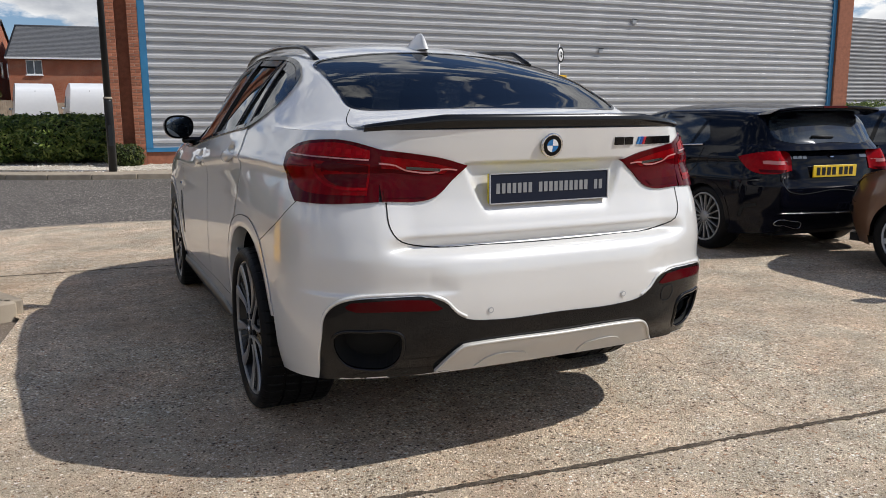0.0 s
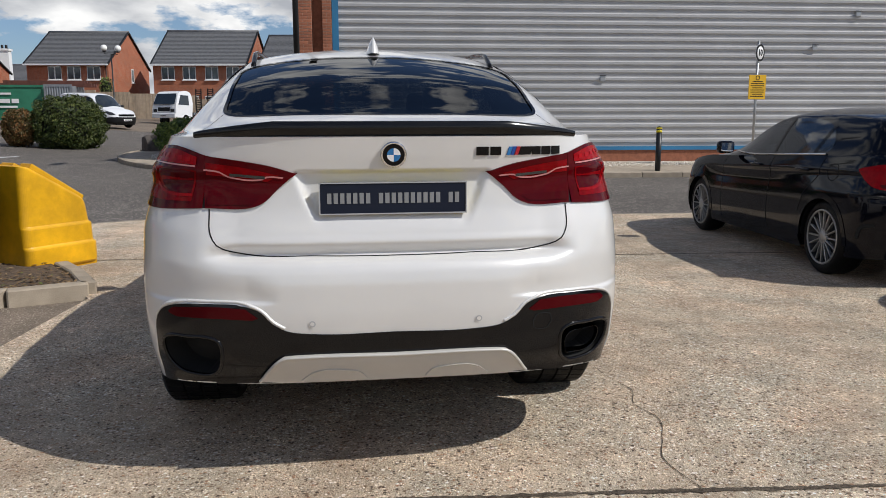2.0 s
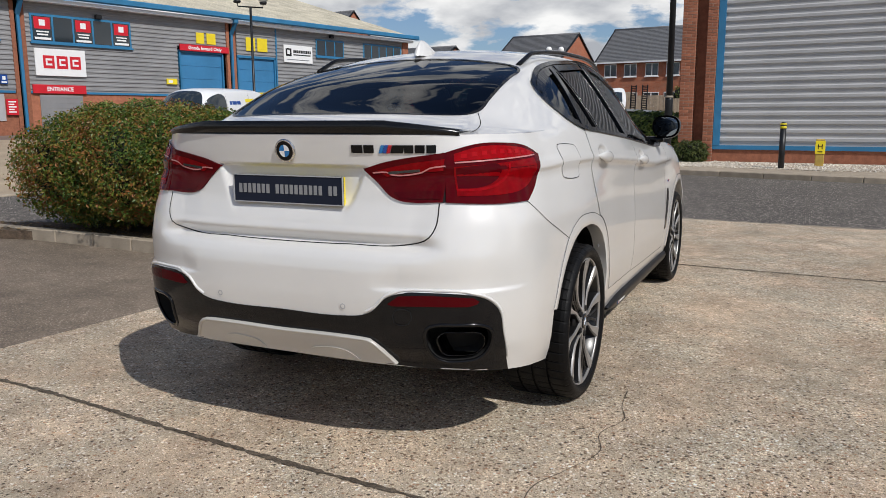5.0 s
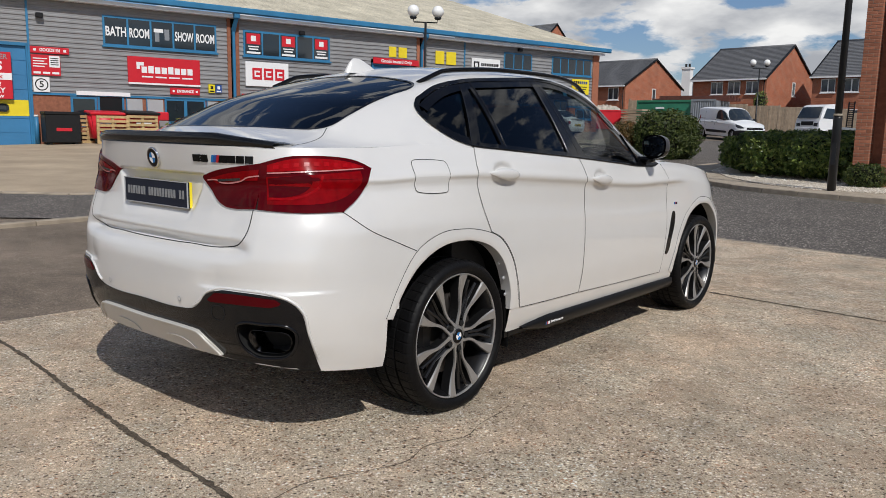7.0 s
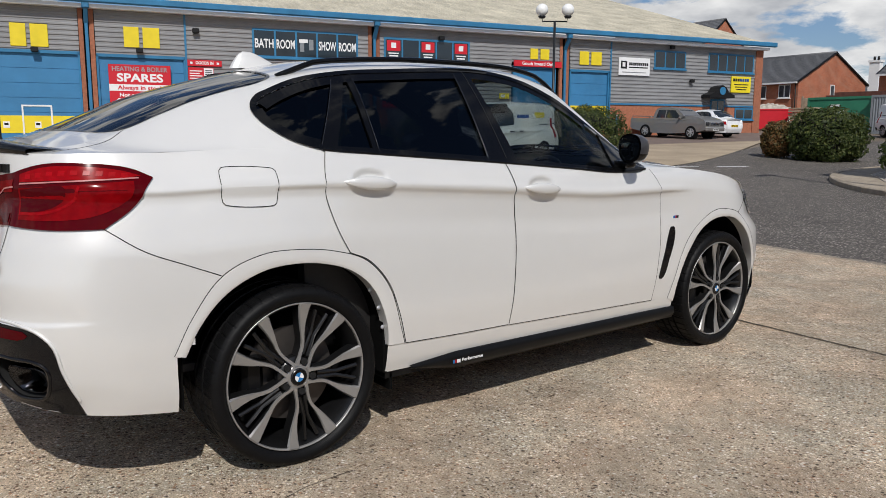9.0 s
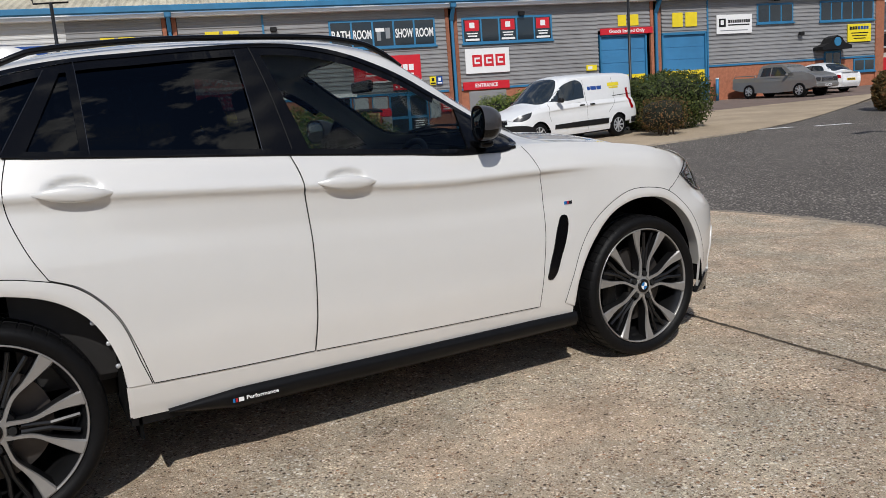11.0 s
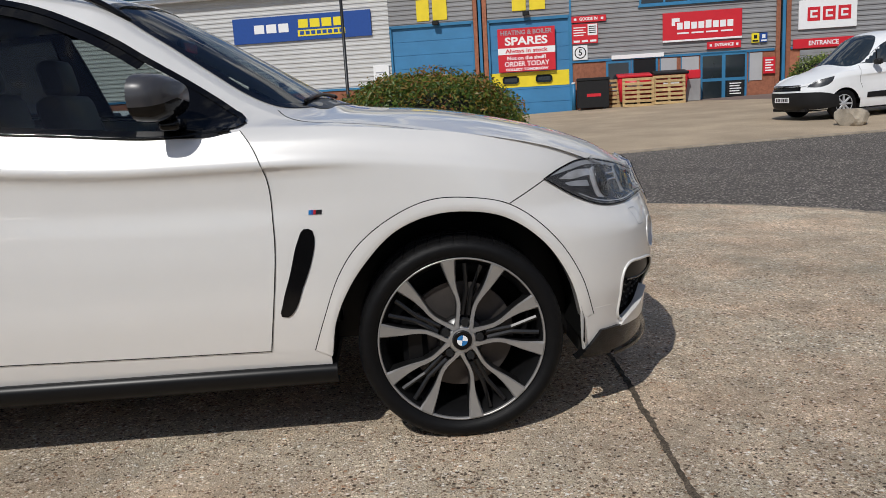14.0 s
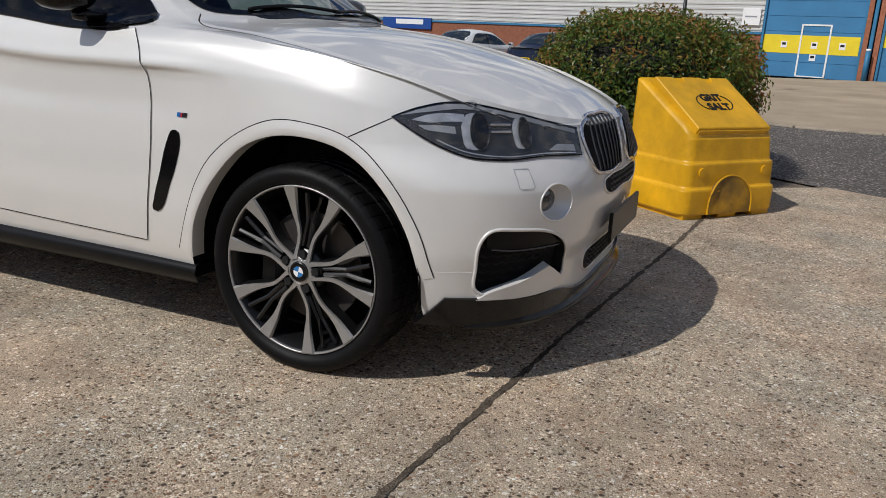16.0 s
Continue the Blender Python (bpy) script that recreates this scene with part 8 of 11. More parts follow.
# tail lights
TL_IN = [(0.342, 1.133, 1), (0.43, 1.16), (0.527, 1.178), (0.667, 1.197, 1), (0.66, 1.013, 1), (0.505, 1.013), (0.455, 1.033), (0.405, 1.08)]
TL_OUT = [(0.683, 1.197, 1), (0.76, 1.219), (0.82, 1.228), (0.90, 1.227), (0.985, 1.221), (1.06, 1.206), (1.13, 1.175, 1), (1.07, 1.075), (0.99, 1.006, 1), (0.85, 1.004), (0.677, 1.012, 1)]
for s in (1, -1):
    inner = patch("tail_light_inner", on_rear, TL_IN, 0.007, M["lamp_red"], car, (s,), 0.02, 0.015, "dark red tailgate lamp with light guides")[0]
    outer = patch("tail_light_outer", on_tail, TL_OUT, 0.008, M["lamp_red"], car, (s,), 0.02, 0.016, "dark red wing lamp with light guides")[0]
    patch("lamp_band", on_rear, [(0.40, 1.128, 1), (0.52, 1.155), (0.655, 1.172, 1), (0.653, 1.13, 1), (0.55, 1.122), (0.44, 1.105, 1)], 0.009, M["lamp_mid"], inner, (s,), 0.02, 0)
    ribbon("light_guide", on_rear, [(0.385, 1.119), (0.443, 1.122), (0.458, 1.114), (0.575, 1.124), (0.605, 1.139), (0.660, 1.146)], 0.0055, 0.0105, M["lamp_pale"], inner, (s,))
    ribbon("chrome_insert", on_rear, [(0.448, 1.120), (0.52, 1.127), (0.57, 1.131)], 0.010, 0.0112, M["dark_chrome"], inner, (s,))
    patch("lamp_low", on_rear, [(0.47, 1.048, 1), (0.652, 1.055, 1), (0.652, 1.024, 1), (0.50, 1.024, 1)], 0.0095, M["lamp_deep"], inner, (s,), 0.02, 0)
    patch("lamp_band", on_tail, [(0.71, 1.19, 1), (0.80, 1.214), (0.92, 1.214), (1.03, 1.199), (1.09, 1.18, 1), (1.03, 1.172), (0.85, 1.168), (0.71, 1.162, 1)], 0.010, M["lamp_red_hot"], outer, (s,), 0.02, 0)
    ribbon("light_guide", on_tail, [(0.712, 1.157), (0.85, 1.163), (1.0, 1.169), (1.085, 1.173)], 0.0055, 0.0112, M["lamp_pale"], outer, (s,))
    patch("lamp_low", on_tail, [(0.708, 1.143, 1), (0.85, 1.150), (1.07, 1.163, 1), (1.075, 1.135), (1.035, 1.085), (0.96, 1.048), (0.90, 1.038), (0.715, 1.034, 1)], 0.0098, M["lamp_mid"], outer, (s,), 0.02, 0)
    patch("lamp_chamber", on_tail, [(0.715, 1.138, 1), (0.80, 1.146), (0.875, 1.142), (0.872, 1.11), (0.845, 1.082), (0.80, 1.066), (0.72, 1.062, 1)], 0.0104, M["lamp_deep"], outer, (s,), 0.02, 0)
    for k in range(9):
        a = 0.735 + k * 0.037
        z = 1.193 - 0.0012 * (k - 4) ** 2 * 0.6
        patch("lamp_cell", on_tail, [(a, z + 0.008, 1), (a + 0.020, z + 0.008, 1), (a + 0.020, z - 0.008, 1), (a, z - 0.008, 1)], 0.0115, M["lamp_cell"], outer, (s,), 0.02, 0)
    ribbon("light_guide", on_tail, [(0.715, 1.056), (0.80, 1.058), (0.86, 1.074), (0.90, 1.105), (0.915, 1.148)], 0.010, 0.0112, M["lamp_red_hot"], outer, (s,))
    ribbon("lamp_seam", on_tail, [(0.677, 1.196), (0.6705, 1.013)], 0.014, 0.0035, M["gap"], outer, (s,))

# rear bumper
BL = [(0, 0.575), (0.28, 0.575), (0.386, 0.59), (0.42, 0.612), (0.457, 0.655), (0.51, 0.678), (0.60, 0.683), (0.75, 0.672), (0.80, 0.65), (0.835, 0.610), (0.856, 0.52), (0.888, 0.40), (0.903, 0.352, 1)]
lower = BL + [(0.75, 0.364, 1), (0.5, 0.380), (0, 0.386), (-0.5, 0.380), (-0.75, 0.364, 1)] + [(-a[0], a[1]) + tuple(a[2:]) for a in BL[:0:-1]]
diffuser = patch("rear_diffuser", on_tail, lower, 0.004, M["diffuser"], car, (1,), 0.010, 0.02, "gloss black lower rear bumper")[0]
bm = bmesh.new()
bm.from_mesh(diffuser.data)
mids = [f.calc_center_median() for f in bm.faces]
hole = inside(np.array([math.atan2(abs(c.x), -(c.y + 0.1)) for c in mids]), np.array([c.z for c in mids]), bay2)
bmesh.ops.delete(bm, geom=[f for f, h in zip(list(bm.faces), hole) if h], context="FACES")
bm.to_mesh(diffuser.data)
bm.free()
ribbon("bumper_lip", on_tail, [(0.386, 0.598), (0.42, 0.620), (0.457, 0.663), (0.51, 0.686), (0.60, 0.691), (0.75, 0.680), (0.803, 0.657), (0.842, 0.613), (0.862, 0.52), (0.893, 0.41)], 0.013, 0.001, M["pearl"], car, round_=True)
INS = [(0, 0.497), (0.36, 0.497), (0.40, 0.493, 1), (0.44, 0.462), (0.505, 0.392, 1), (0.30, 0.386), (0.24, 0.386), (0, 0.386)]
ins = INS + [(-a[0], a[1]) + tuple(a[2:]) for a in INS[-2:0:-1]]
M["skid"] = mat("satin_silver_skid", (0.56, 0.54, 0.50), 0.38, metal=0.25, vary=0.05)
skid = patch("bumper_insert", on_tail, ins, 0.016, M["skid"], car, (1,), 0.02, 0.02, "satin silver rear skid insert with raised edges")[0]
ribbon("insert_edge", on_tail, [(-0.500, 0.394), (-0.44, 0.460), (-0.40, 0.489), (-0.36, 0.493), (0, 0.493), (0.36, 0.493), (0.40, 0.489), (0.44, 0.460), (0.500, 0.394)], 0.014, 0.017, M["skid"], skid, (1,), round_=True)
for s in (1, -1):
    patch("insert_scoop", on_tail, [(0.115, 0.400, 1), (0.14, 0.432), (0.18, 0.442), (0.30, 0.440), (0.36, 0.400, 1)], 0.021, M["skid"], skid, (s,), 0.02, 0.008)
bm = bmesh.new()
box(bm, -0.42, 0.42, -0.99, -0.80, 0.374, 0.40, bevel=0.01)
part("bumper_underside", bm, M["skid"], car)
for s in (1, -1):
    patch("rear_reflector", on_tail, [(0.468, 0.637, 1), (0.506, 0.669, 1), (0.60, 0.675), (0.748, 0.664, 1), (0.766, 0.650), (0.732, 0.632, 1), (0.60, 0.634), (0.485, 0.630, 1)], 0.007, M["lamp_deep"], car, (s,), 0.03, 0.01, "dark red reflector strip")
    bay = patch("pipe_recess", on_tail, PIPE_BAY, -0.085, M["gap"], car, (s,), 0.02, -0.088, "black recess round the tailpipe")[0]
    ribbon("recess_edge", on_tail, PIPE_BAY, 0.016, 0.003, M["diffuser"], bay, (s,), True, round_=True)
    mouth = loop2([(0.625, 0.500), (0.640, 0.522), (0.70, 0.526), (0.768, 0.521), (0.787, 0.500), (0.784, 0.455), (0.757, 0.430), (0.70, 0.425), (0.655, 0.429), (0.636, 0.455)], True, 0.006)
    ring = [on_tail(q.x, q.y) for q in mouth]
    mid = sum((q for q, _ in ring), Vector()) / len(ring)
    V, F, n = [], [], len(ring)
    for k, (sink, grow) in enumerate(((0.09, 1.0), (0.022, 1.0), (0.016, 0.985), (0.018, 0.945), (0.06, 0.93), (0.10, 0.92))):
        V += [mid + (q - mid) * grow + Vector((0, sink, 0)) for q, _ in ring]
    for k in range(5):
        F += [(k * n + i, k * n + (i + 1) % n, (k + 1) * n + (i + 1) % n, (k + 1) * n + i) for i in range(n)]
    V2, F2 = flip_mesh(V, F, -s)
    if s > 0:
        V2 = V
    tip = raw("exhaust_tip", V2, F2, M["black_chrome"], car, "black chrome rectangular exhaust tailpipe", True)
    for x, z in ((0.297, 0.613), (0.80, 0.603)):
        bm = bmesh.new()
        lathe(bm, [(0.0095, 0.0), (0.0095, 0.0012), (0.0, 0.0016)], 20, "z", Matrix.Diagonal((s, 1, 1, 1)) @ ring_disc(on_rear, x, z, 0, 0.002))
        sen = part("parking_sensor", bm, M["pearl"] if x < 0.5 else M["satin_black"], car)
        bm = bmesh.new()
        lathe(bm, [(0.0115, 0.0), (0.0115, 0.0008), (0.0095, 0.0008)], 20, "z", Matrix.Diagonal((s, 1, 1, 1)) @ ring_disc(on_rear, x, z, 0, 0.0025))
        part("sensor_ring", bm, M["silver"], sen)
ribbon("tow_cover", on_rear, [(0.511, 0.611), (0.571, 0.611), (0.575, 0.585), (0.560, 0.562), (0.506, 0.566), (0.503, 0.59)], 0.004, 0.0055, M["gap"], car, (1,), True)

# badges and plates
bm = bmesh.new()
RM = ring_disc(on_rear, 0.0, 1.2, 0, 0.004)
lathe(bm, [(0.047, 0.0), (0.047, 0.008), (0.043, 0.011), (0.038, 0.009), (0.0, 0.008)], 40, "z", RM)
badge = part("round_badge", bm, M["chrome"], car, "round black and chrome badge with blue and white quarters", True)


def badge_face(parent, m, r):
    bm = bmesh.new()
    lathe(bm, [(r, 0.0), (r, 0.001), (0.0, 0.0012)], 40, "z", m)
    part("badge_ring", bm, M["gloss_black"], parent)
    for k in range(4):
        bm = bmesh.new()
        rr = r * 0.62
        vs = [bm.verts.new(m @ Vector((0, 0, 0.002)))] + [bm.verts.new(m @ Vector((rr * math.cos(a), rr * math.sin(a), 0.002))) for a in np.linspace(k * math.pi / 2, (k + 1) * math.pi / 2, 8)]
        bm.faces.new(vs)
        part("badge_quarter", bm, M["badge_blue"] if k % 2 else M["signwhite"], parent)


badge_face(badge, RM @ Matrix.Translation((0, 0, 0.009)), 0.039)
for k, (x0, x1, mm) in enumerate(((0.300, 0.345, "gloss_black"), (0.352, 0.392, "gloss_black"), (0.413, 0.426, "badge_blue"), (0.428, 0.441, "signblue"), (0.443, 0.456, "badge_red"), (0.458, 0.505, "gloss_black"), (0.512, 0.545, "gloss_black"), (0.551, 0.586, "gloss_black"), (0.592, 0.625, "gloss_black"))):
    sl = 0.010
    patch("model_mark", on_rear, [(x0, 1.194, 1), (x1, 1.194, 1), (x1 + (sl if 2 <= k <= 5 else 0), 1.224, 1), (x0 + (sl if 2 <= k <= 5 else 0), 1.224, 1)], 0.005, M[mm], car, (1,), 0.02, 0.005)
plate = boxed("number_plate", (-0.262, 0.262, -0.997, -0.985, 0.988, 1.102), M["plate_dark"], car, "dark navy show plate with pale bars in a silver frame", bevel=0.003)
boxed("plate_back", (-0.259, 0.259, -0.985, -0.972, 0.990, 1.100), M["signyellow"], plate)
for d in ((-0.262, 0.262, -1.0, -0.995, 1.098, 1.102), (-0.262, 0.262, -1.0, -0.995, 0.988, 0.992), (-0.264, -0.260, -1.0, -0.995, 0.988, 1.102), (0.260, 0.264, -1.0, -0.995, 0.988, 1.102)):
    boxed("plate_frame", d, M["silver"], plate)
for i in range(21):
    if i in (7, 18):
        continue
    x = -0.228 + i * 0.0228
    boxed("plate_bar", (x - 0.0075, x + 0.0075, -0.9985, -0.996, 1.027, 1.064), M["plate_print"], plate)
fplate = boxed("number_plate", (-0.26, 0.26, 3.815, 3.83, 0.445, 0.56), M["satin_black"], car, "dark front show plate", bevel=0.004, m=Matrix.Translation((0, 0.01, 0)))

# handles, vents, small marks
for y0, z0, sl in ((0.35, 1.127, -0.065), (1.347, 1.062, -0.07)):
    for s in (1, -1):
        door = (rd if y0 < 1 else fd)[0 if s > 0 else 1]
        V, F = [], []
        xa, xb = on_side(y0 - 0.12, z0 - sl * 0.12)[0].x, on_side(y0 + 0.12, z0 + sl * 0.12)[0].x
        for k in range(17):
            t = k / 16
            y = y0 - 0.128 + 0.256 * t
            z = z0 + sl * (y - y0)
            p = Vector((xa + (xb - xa) * t, y, z))
            fat = math.sin(math.pi * min(max(t, 0.02), 0.98)) ** 0.72
            out = 0.004 + 0.014 * min(1, math.sin(math.pi * t) * 2.0)
            for a in np.linspace(0, 2 * math.pi, 10, False):
                V.append(p + Vector((out - 0.004 + 0.015 * fat * math.cos(a), 0, 0.030 * fat * math.sin(a) + 0.001)))
        for k in range(16):
            for j in range(10):
                F.append((k * 10 + j, k * 10 + (j + 1) % 10, k * 10 + 10 + (j + 1) % 10, k * 10 + 10 + j))
        V2, F2 = flip_mesh(V, F, s)
        raw("handle", V2, F2, M["pearl"], door, "", True)
patch("side_vent", on_side, [(2.418, 0.795), (2.447, 0.788), (2.452, 0.765), (2.442, 0.706), (2.405, 0.609), (2.34, 0.495), (2.319, 0.498), (2.325, 0.54), (2.358, 0.64), (2.396, 0.76)], 0.004, M["gloss_black"], car, step=0.03, label="gloss black wing vent")
for k, mm in enumerate(("badge_blue", "signblue", "badge_red", "dark_chrome")):
    patch("wing_mark", on_side, [(2.438 + k * 0.008, 0.842, 1), (2.446 + k * 0.008 + (0.012 if k == 3 else 0), 0.842, 1), (2.448 + k * 0.008 + (0.012 if k == 3 else 0), 0.857, 1), (2.440 + k * 0.008, 0.857, 1)], 0.003, M[mm], car, step=0.02, skirt=0.003)

# door mirrors
# Mirror tint is darkened to stand for a dark reflection.
M["dark_mirror"] = mat("darkened_mirror_glass", (0.20, 0.22, 0.235), 0.02, metal=1.0, vary=0.0)
M["mirror_cap"] = mat("mirror_cap_grey", (0.045, 0.045, 0.05), 0.34, vary=0.1, coat=0.4, spec=0.4)


def mirror_ring(u, k):
    """A point of the mirror housing: u runs round it, k from the rear rim (0) to the front (1)."""
    ca, sa = math.cos(u), math.sin(u)
    q = (abs(ca) ** 2.7 + abs(sa) ** 2.7) ** (-1 / 2.7)
    sc = 1 - 0.34 * max(0.0, (k - 0.35) / 0.65) ** 2.2 + 0.03 * min(k / 0.2, 1)
    up = (1 - 0.16 * k) if sa > 0 else 1.0
    wide = 0.098 if ca > 0 else 0.092
    return Vector((0.998 + wide * ca * q * sc * (1 - 0.10 * max(-sa, 0)), 1.958 + 0.104 * k - 0.024 * ca * q, 1.254 + 0.076 * sa * q * sc * up))


for s in (1, -1):
    shells = []
    for u0, u1 in ((-0.36, math.pi + 0.36), (math.pi + 0.36, 2 * math.pi - 0.36)):
        bm = bmesh.new()
        rows = [[bm.verts.new((p.x * s, p.y, p.z)) for p in (mirror_ring(u, k / 12) for u in np.linspace(u0, u1, 40))] for k in range(13)]
        mid = sum((v.co for v in rows[-1]), Vector()) / 40
        tip = bm.verts.new(Vector((0.998 * s, 2.064, 1.25)))
        for a, b in zip(rows, rows[1:]):
            for i in range(39):
                f = (a[i], a[i + 1], b[i + 1], b[i])
                bm.faces.new(f if s > 0 else f[::-1])
        for i in range(39):
            f = (rows[-1][i], rows[-1][i + 1], tip)
            bm.faces.new(f if s > 0 else f[::-1])
        shells.append(bm)
    mcap = part("door_mirror", shells[0], M["mirror_cap"], car, "dark grey mirror cap over a gloss black base", True)
    part("mirror_base", shells[1], M["gloss_black"], mcap, "", True)
    bm = bmesh.new()
    ring = [bm.verts.new((p.x * s, p.y + 0.004, p.z)) for p in (mirror_ring(u, 0.0) for u in np.linspace(0, 2 * math.pi, 48, False))]
    bm.faces.new(ring if s > 0 else ring[::-1])
    part("mirror_rim", bm, M["gloss_black"], mcap)
    bm = bmesh.new()
    c = Vector((0.998, 1.958, 1.254))
    glass_rows = []
    for k in range(6):
        g, dome = 0.86 * (1 - k / 6), 0.011 * (1 - (1 - k / 6) ** 2)
        glass_rows.append([bm.verts.new(((c.x + (p.x - c.x) * g) * s, c.y + (p.y - c.y) * g - 0.001 - dome, c.z + (p.z - c.z) * g * 0.977)) for p in (mirror_ring(u, 0.0) for u in np.linspace(0, 2 * math.pi, 48, False))])
    top_v = bm.verts.new((c.x * s, c.y - 0.012, c.z))
    for a, b in zip(glass_rows, glass_rows[1:]):
        for i in range(48):
            f = (a[i], a[(i + 1) % 48], b[(i + 1) % 48], b[i])
            bm.faces.new(f if s > 0 else f[::-1])
    for i in range(48):
        f = (glass_rows[-1][i], glass_rows[-1][(i + 1) % 48], top_v)
        bm.faces.new(f if s > 0 else f[::-1])
    part("mirror_glass", bm, M["dark_mirror"], mcap, "", True)
    bm = bmesh.new()
    box(bm, 0.84, 0.98, 1.985, 2.055, 1.145, 1.186, bevel=0.016, seg=2)
    bmesh.ops.scale(bm, vec=(s, 1, 1), verts=bm.verts)
    part("mirror_arm", bm, M["gloss_black"], mcap, "", True)

# ---- the car's front ----
HL = [(1.027, 0.907, 1), (0.951, 0.936), (0.847, 0.955), (0.661, 0.929), (0.531, 0.899), (0.385, 0.870, 1), (0.392, 0.783, 1), (0.56, 0.789), (0.70, 0.782), (0.821, 0.793), (0.919, 0.837)]
M["lamp_house"] = mat("lamp_housing_dark", (0.05, 0.052, 0.058), 0.25, vary=0.5, scale=24, metal=0.2)
M["fog_glass"] = mat("fog_lamp_glass", (0.16, 0.165, 0.17), 0.08, vary=0.6, scale=45, metal=0.5, coat=1.0)
M["lamp_frost"] = mat("frosted_lamp_strip", (0.30, 0.315, 0.345), 0.3, vary=0.3, scale=18)
M["lamp_silver"] = mat("lamp_reflector_silver", (0.72, 0.73, 0.75), 0.2, vary=0.35, scale=30, metal=0.6)
for s in (1, -1):
    hl = patch("headlight", on_nose, HL, 0.004, M["lamp_house"], car, (s,), 0.012, 0.01, "clear headlight with two dark projectors in chrome rings")[0]
    ribbon("lamp_edge", on_nose, HL, 0.005, 0.006, M["gloss_black"], hl, (s,), True)
    patch("upper_strip", on_nose, [(1.005, 0.912, 1), (0.94, 0.934), (0.847, 0.950), (0.661, 0.925), (0.531, 0.895), (0.395, 0.866, 1), (0.400, 0.853, 1), (0.531, 0.882), (0.669, 0.912), (0.811, 0.935), (0.92, 0.925)], 0.0055, M["lamp_frost"], hl, (s,), 0.012, 0)
    patch("reflector_scoop", on_nose, [(0.972, 0.900, 1), (0.916, 0.918), (0.85, 0.922), (0.815, 0.918, 1), (0.815, 0.896, 1), (0.86, 0.897), (0.915, 0.893)], 0.006, M["lamp_silver"], hl, (s,), 0.012, 0)
    patch("reflector_scoop", on_nose, [(0.952, 0.884, 1), (0.90, 0.886), (0.846, 0.882, 1), (0.842, 0.860, 1), (0.89, 0.866), (0.935, 0.873)], 0.006, M["lamp_frost"], hl, (s,), 0.012, 0)
    for a, z, ra, rz in ((0.772, 0.868, 0.029, 0.055), (0.622, 0.862, 0.022, 0.047)):
        patch("chrome_shroud", on_nose, [(a + ra * 1.9, z + rz * 0.3, 1), (a + ra * 1.25, z + rz * 0.92), (a + ra * 0.3, z + rz * 1.02, 1), (a + ra * 0.5, z, 1), (a + ra * 0.2, z - rz * 1.02, 1), (a + ra * 1.4, z - rz * 0.95), (a + ra * 1.75, z - rz * 0.45)], 0.0065, M["lamp_silver"], hl, (s,), 0.01, 0.003)
        oval = lambda k: [(a + ra * k * math.cos(t), z + rz * k * math.sin(t)) for t in np.linspace(0, 2 * math.pi, 24, False)]
        patch("projector_lens", on_nose, oval(1.0), 0.0095, M["gloss_black"], hl, (s,), 0.012, 0.004)
        ribbon("projector_ring", on_nose, oval(1.0), 0.004, 0.0105, M["dark_chrome"], hl, (s,), True, round_=True)
        for k in (0.72, 0.46):
            ribbon("projector_ring", on_nose, oval(k), 0.0022, 0.0105, M["dark_chrome"], hl, (s,), True, round_=True)
    for a0, a1, z in ((0.737, 0.668, 0.889), (0.739, 0.671, 0.868)):
        ribbon("chrome_bar", on_nose, [(a0, z), (a1, z - 0.001)], 0.011, 0.007, M["chrome"], hl, (s,), round_=True)
    ribbon("chrome_bar", on_nose, [(0.90, 0.842), (0.82, 0.807), (0.70, 0.791), (0.56, 0.797), (0.42, 0.792)], 0.004, 0.006, M["lamp_silver"], hl, (s,))
    patch("indicator_patch", on_nose, [(0.42, 0.797, 1), (0.54, 0.806, 1), (0.50, 0.824, 1), (0.42, 0.818, 1)], 0.006, M["lamp_frost"], hl, (s,), 0.02, 0)
    lens = patch("lens", on_nose, HL, 0.016, M["glass_clear"], hl, (s,), 0.012, 0.012)[0]
    lens.visible_shadow = False
    GR = [(0.358, 0.868), (0.30, 0.897), (0.20, 0.905), (0.09, 0.902), (0.05, 0.88), (0.042, 0.80), (0.055, 0.735), (0.12, 0.712), (0.26, 0.71), (0.335, 0.73), (0.36, 0.80)]
    gr = patch("grille", on_nose, GR, 0.002, M["gap"], car, (s,), 0.03, 0.01, "kidney grille with chrome frame and dark upright slats")[0]
    ribbon("grille_frame", on_nose, GR, 0.018, 0.006, M["chrome"], gr, (s,), True, round_=True)
    for k in range(8):
        a = 0.078 + k * 0.0335
        lo, hi = 0.722, 0.893 - (0.012 if k in (0, 7) else 0)
        ribbon("slat", on_nose, [(a, lo), (a * 1.01, (lo + hi) / 2), (a, hi)], 0.009, 0.014, M["dark_chrome"], gr, (s,), round_=True)
    ribbon("washer_cover", on_nose, [(0.685, 0.757, 1), (0.637, 0.757, 1), (0.629, 0.704, 1), (0.635, 0.698, 1), (0.672, 0.697, 1), (0.680, 0.702, 1)], 0.0035, 0.0015, M["silver"], car, (s,), True)
    rim = [on_nose(q.x, q.y) for q in loop2(FOG, True, 0.012)]
    n, V, F = len(rim), [], []
    mid, face_way = sum((q for q, _ in rim), Vector()) / n, sum((w for _, w in rim), Vector()).normalized()
    inner_mid = mid + Vector((0.0, -0.046, 0.004))
    for k in range(7):
        t = k / 6
        V += [(q * (1 - t) + (inner_mid + (q - mid) * 0.62) * t) - Vector((0, 0.018 * math.sin(math.pi * t), 0)) + face_way * 0.002 * (1 - t) for q, _ in rim]
    for k in range(6):
        F += [(k * n + i, k * n + (i + 1) % n, (k + 1) * n + (i + 1) % n, (k + 1) * n + i) for i in range(n)]
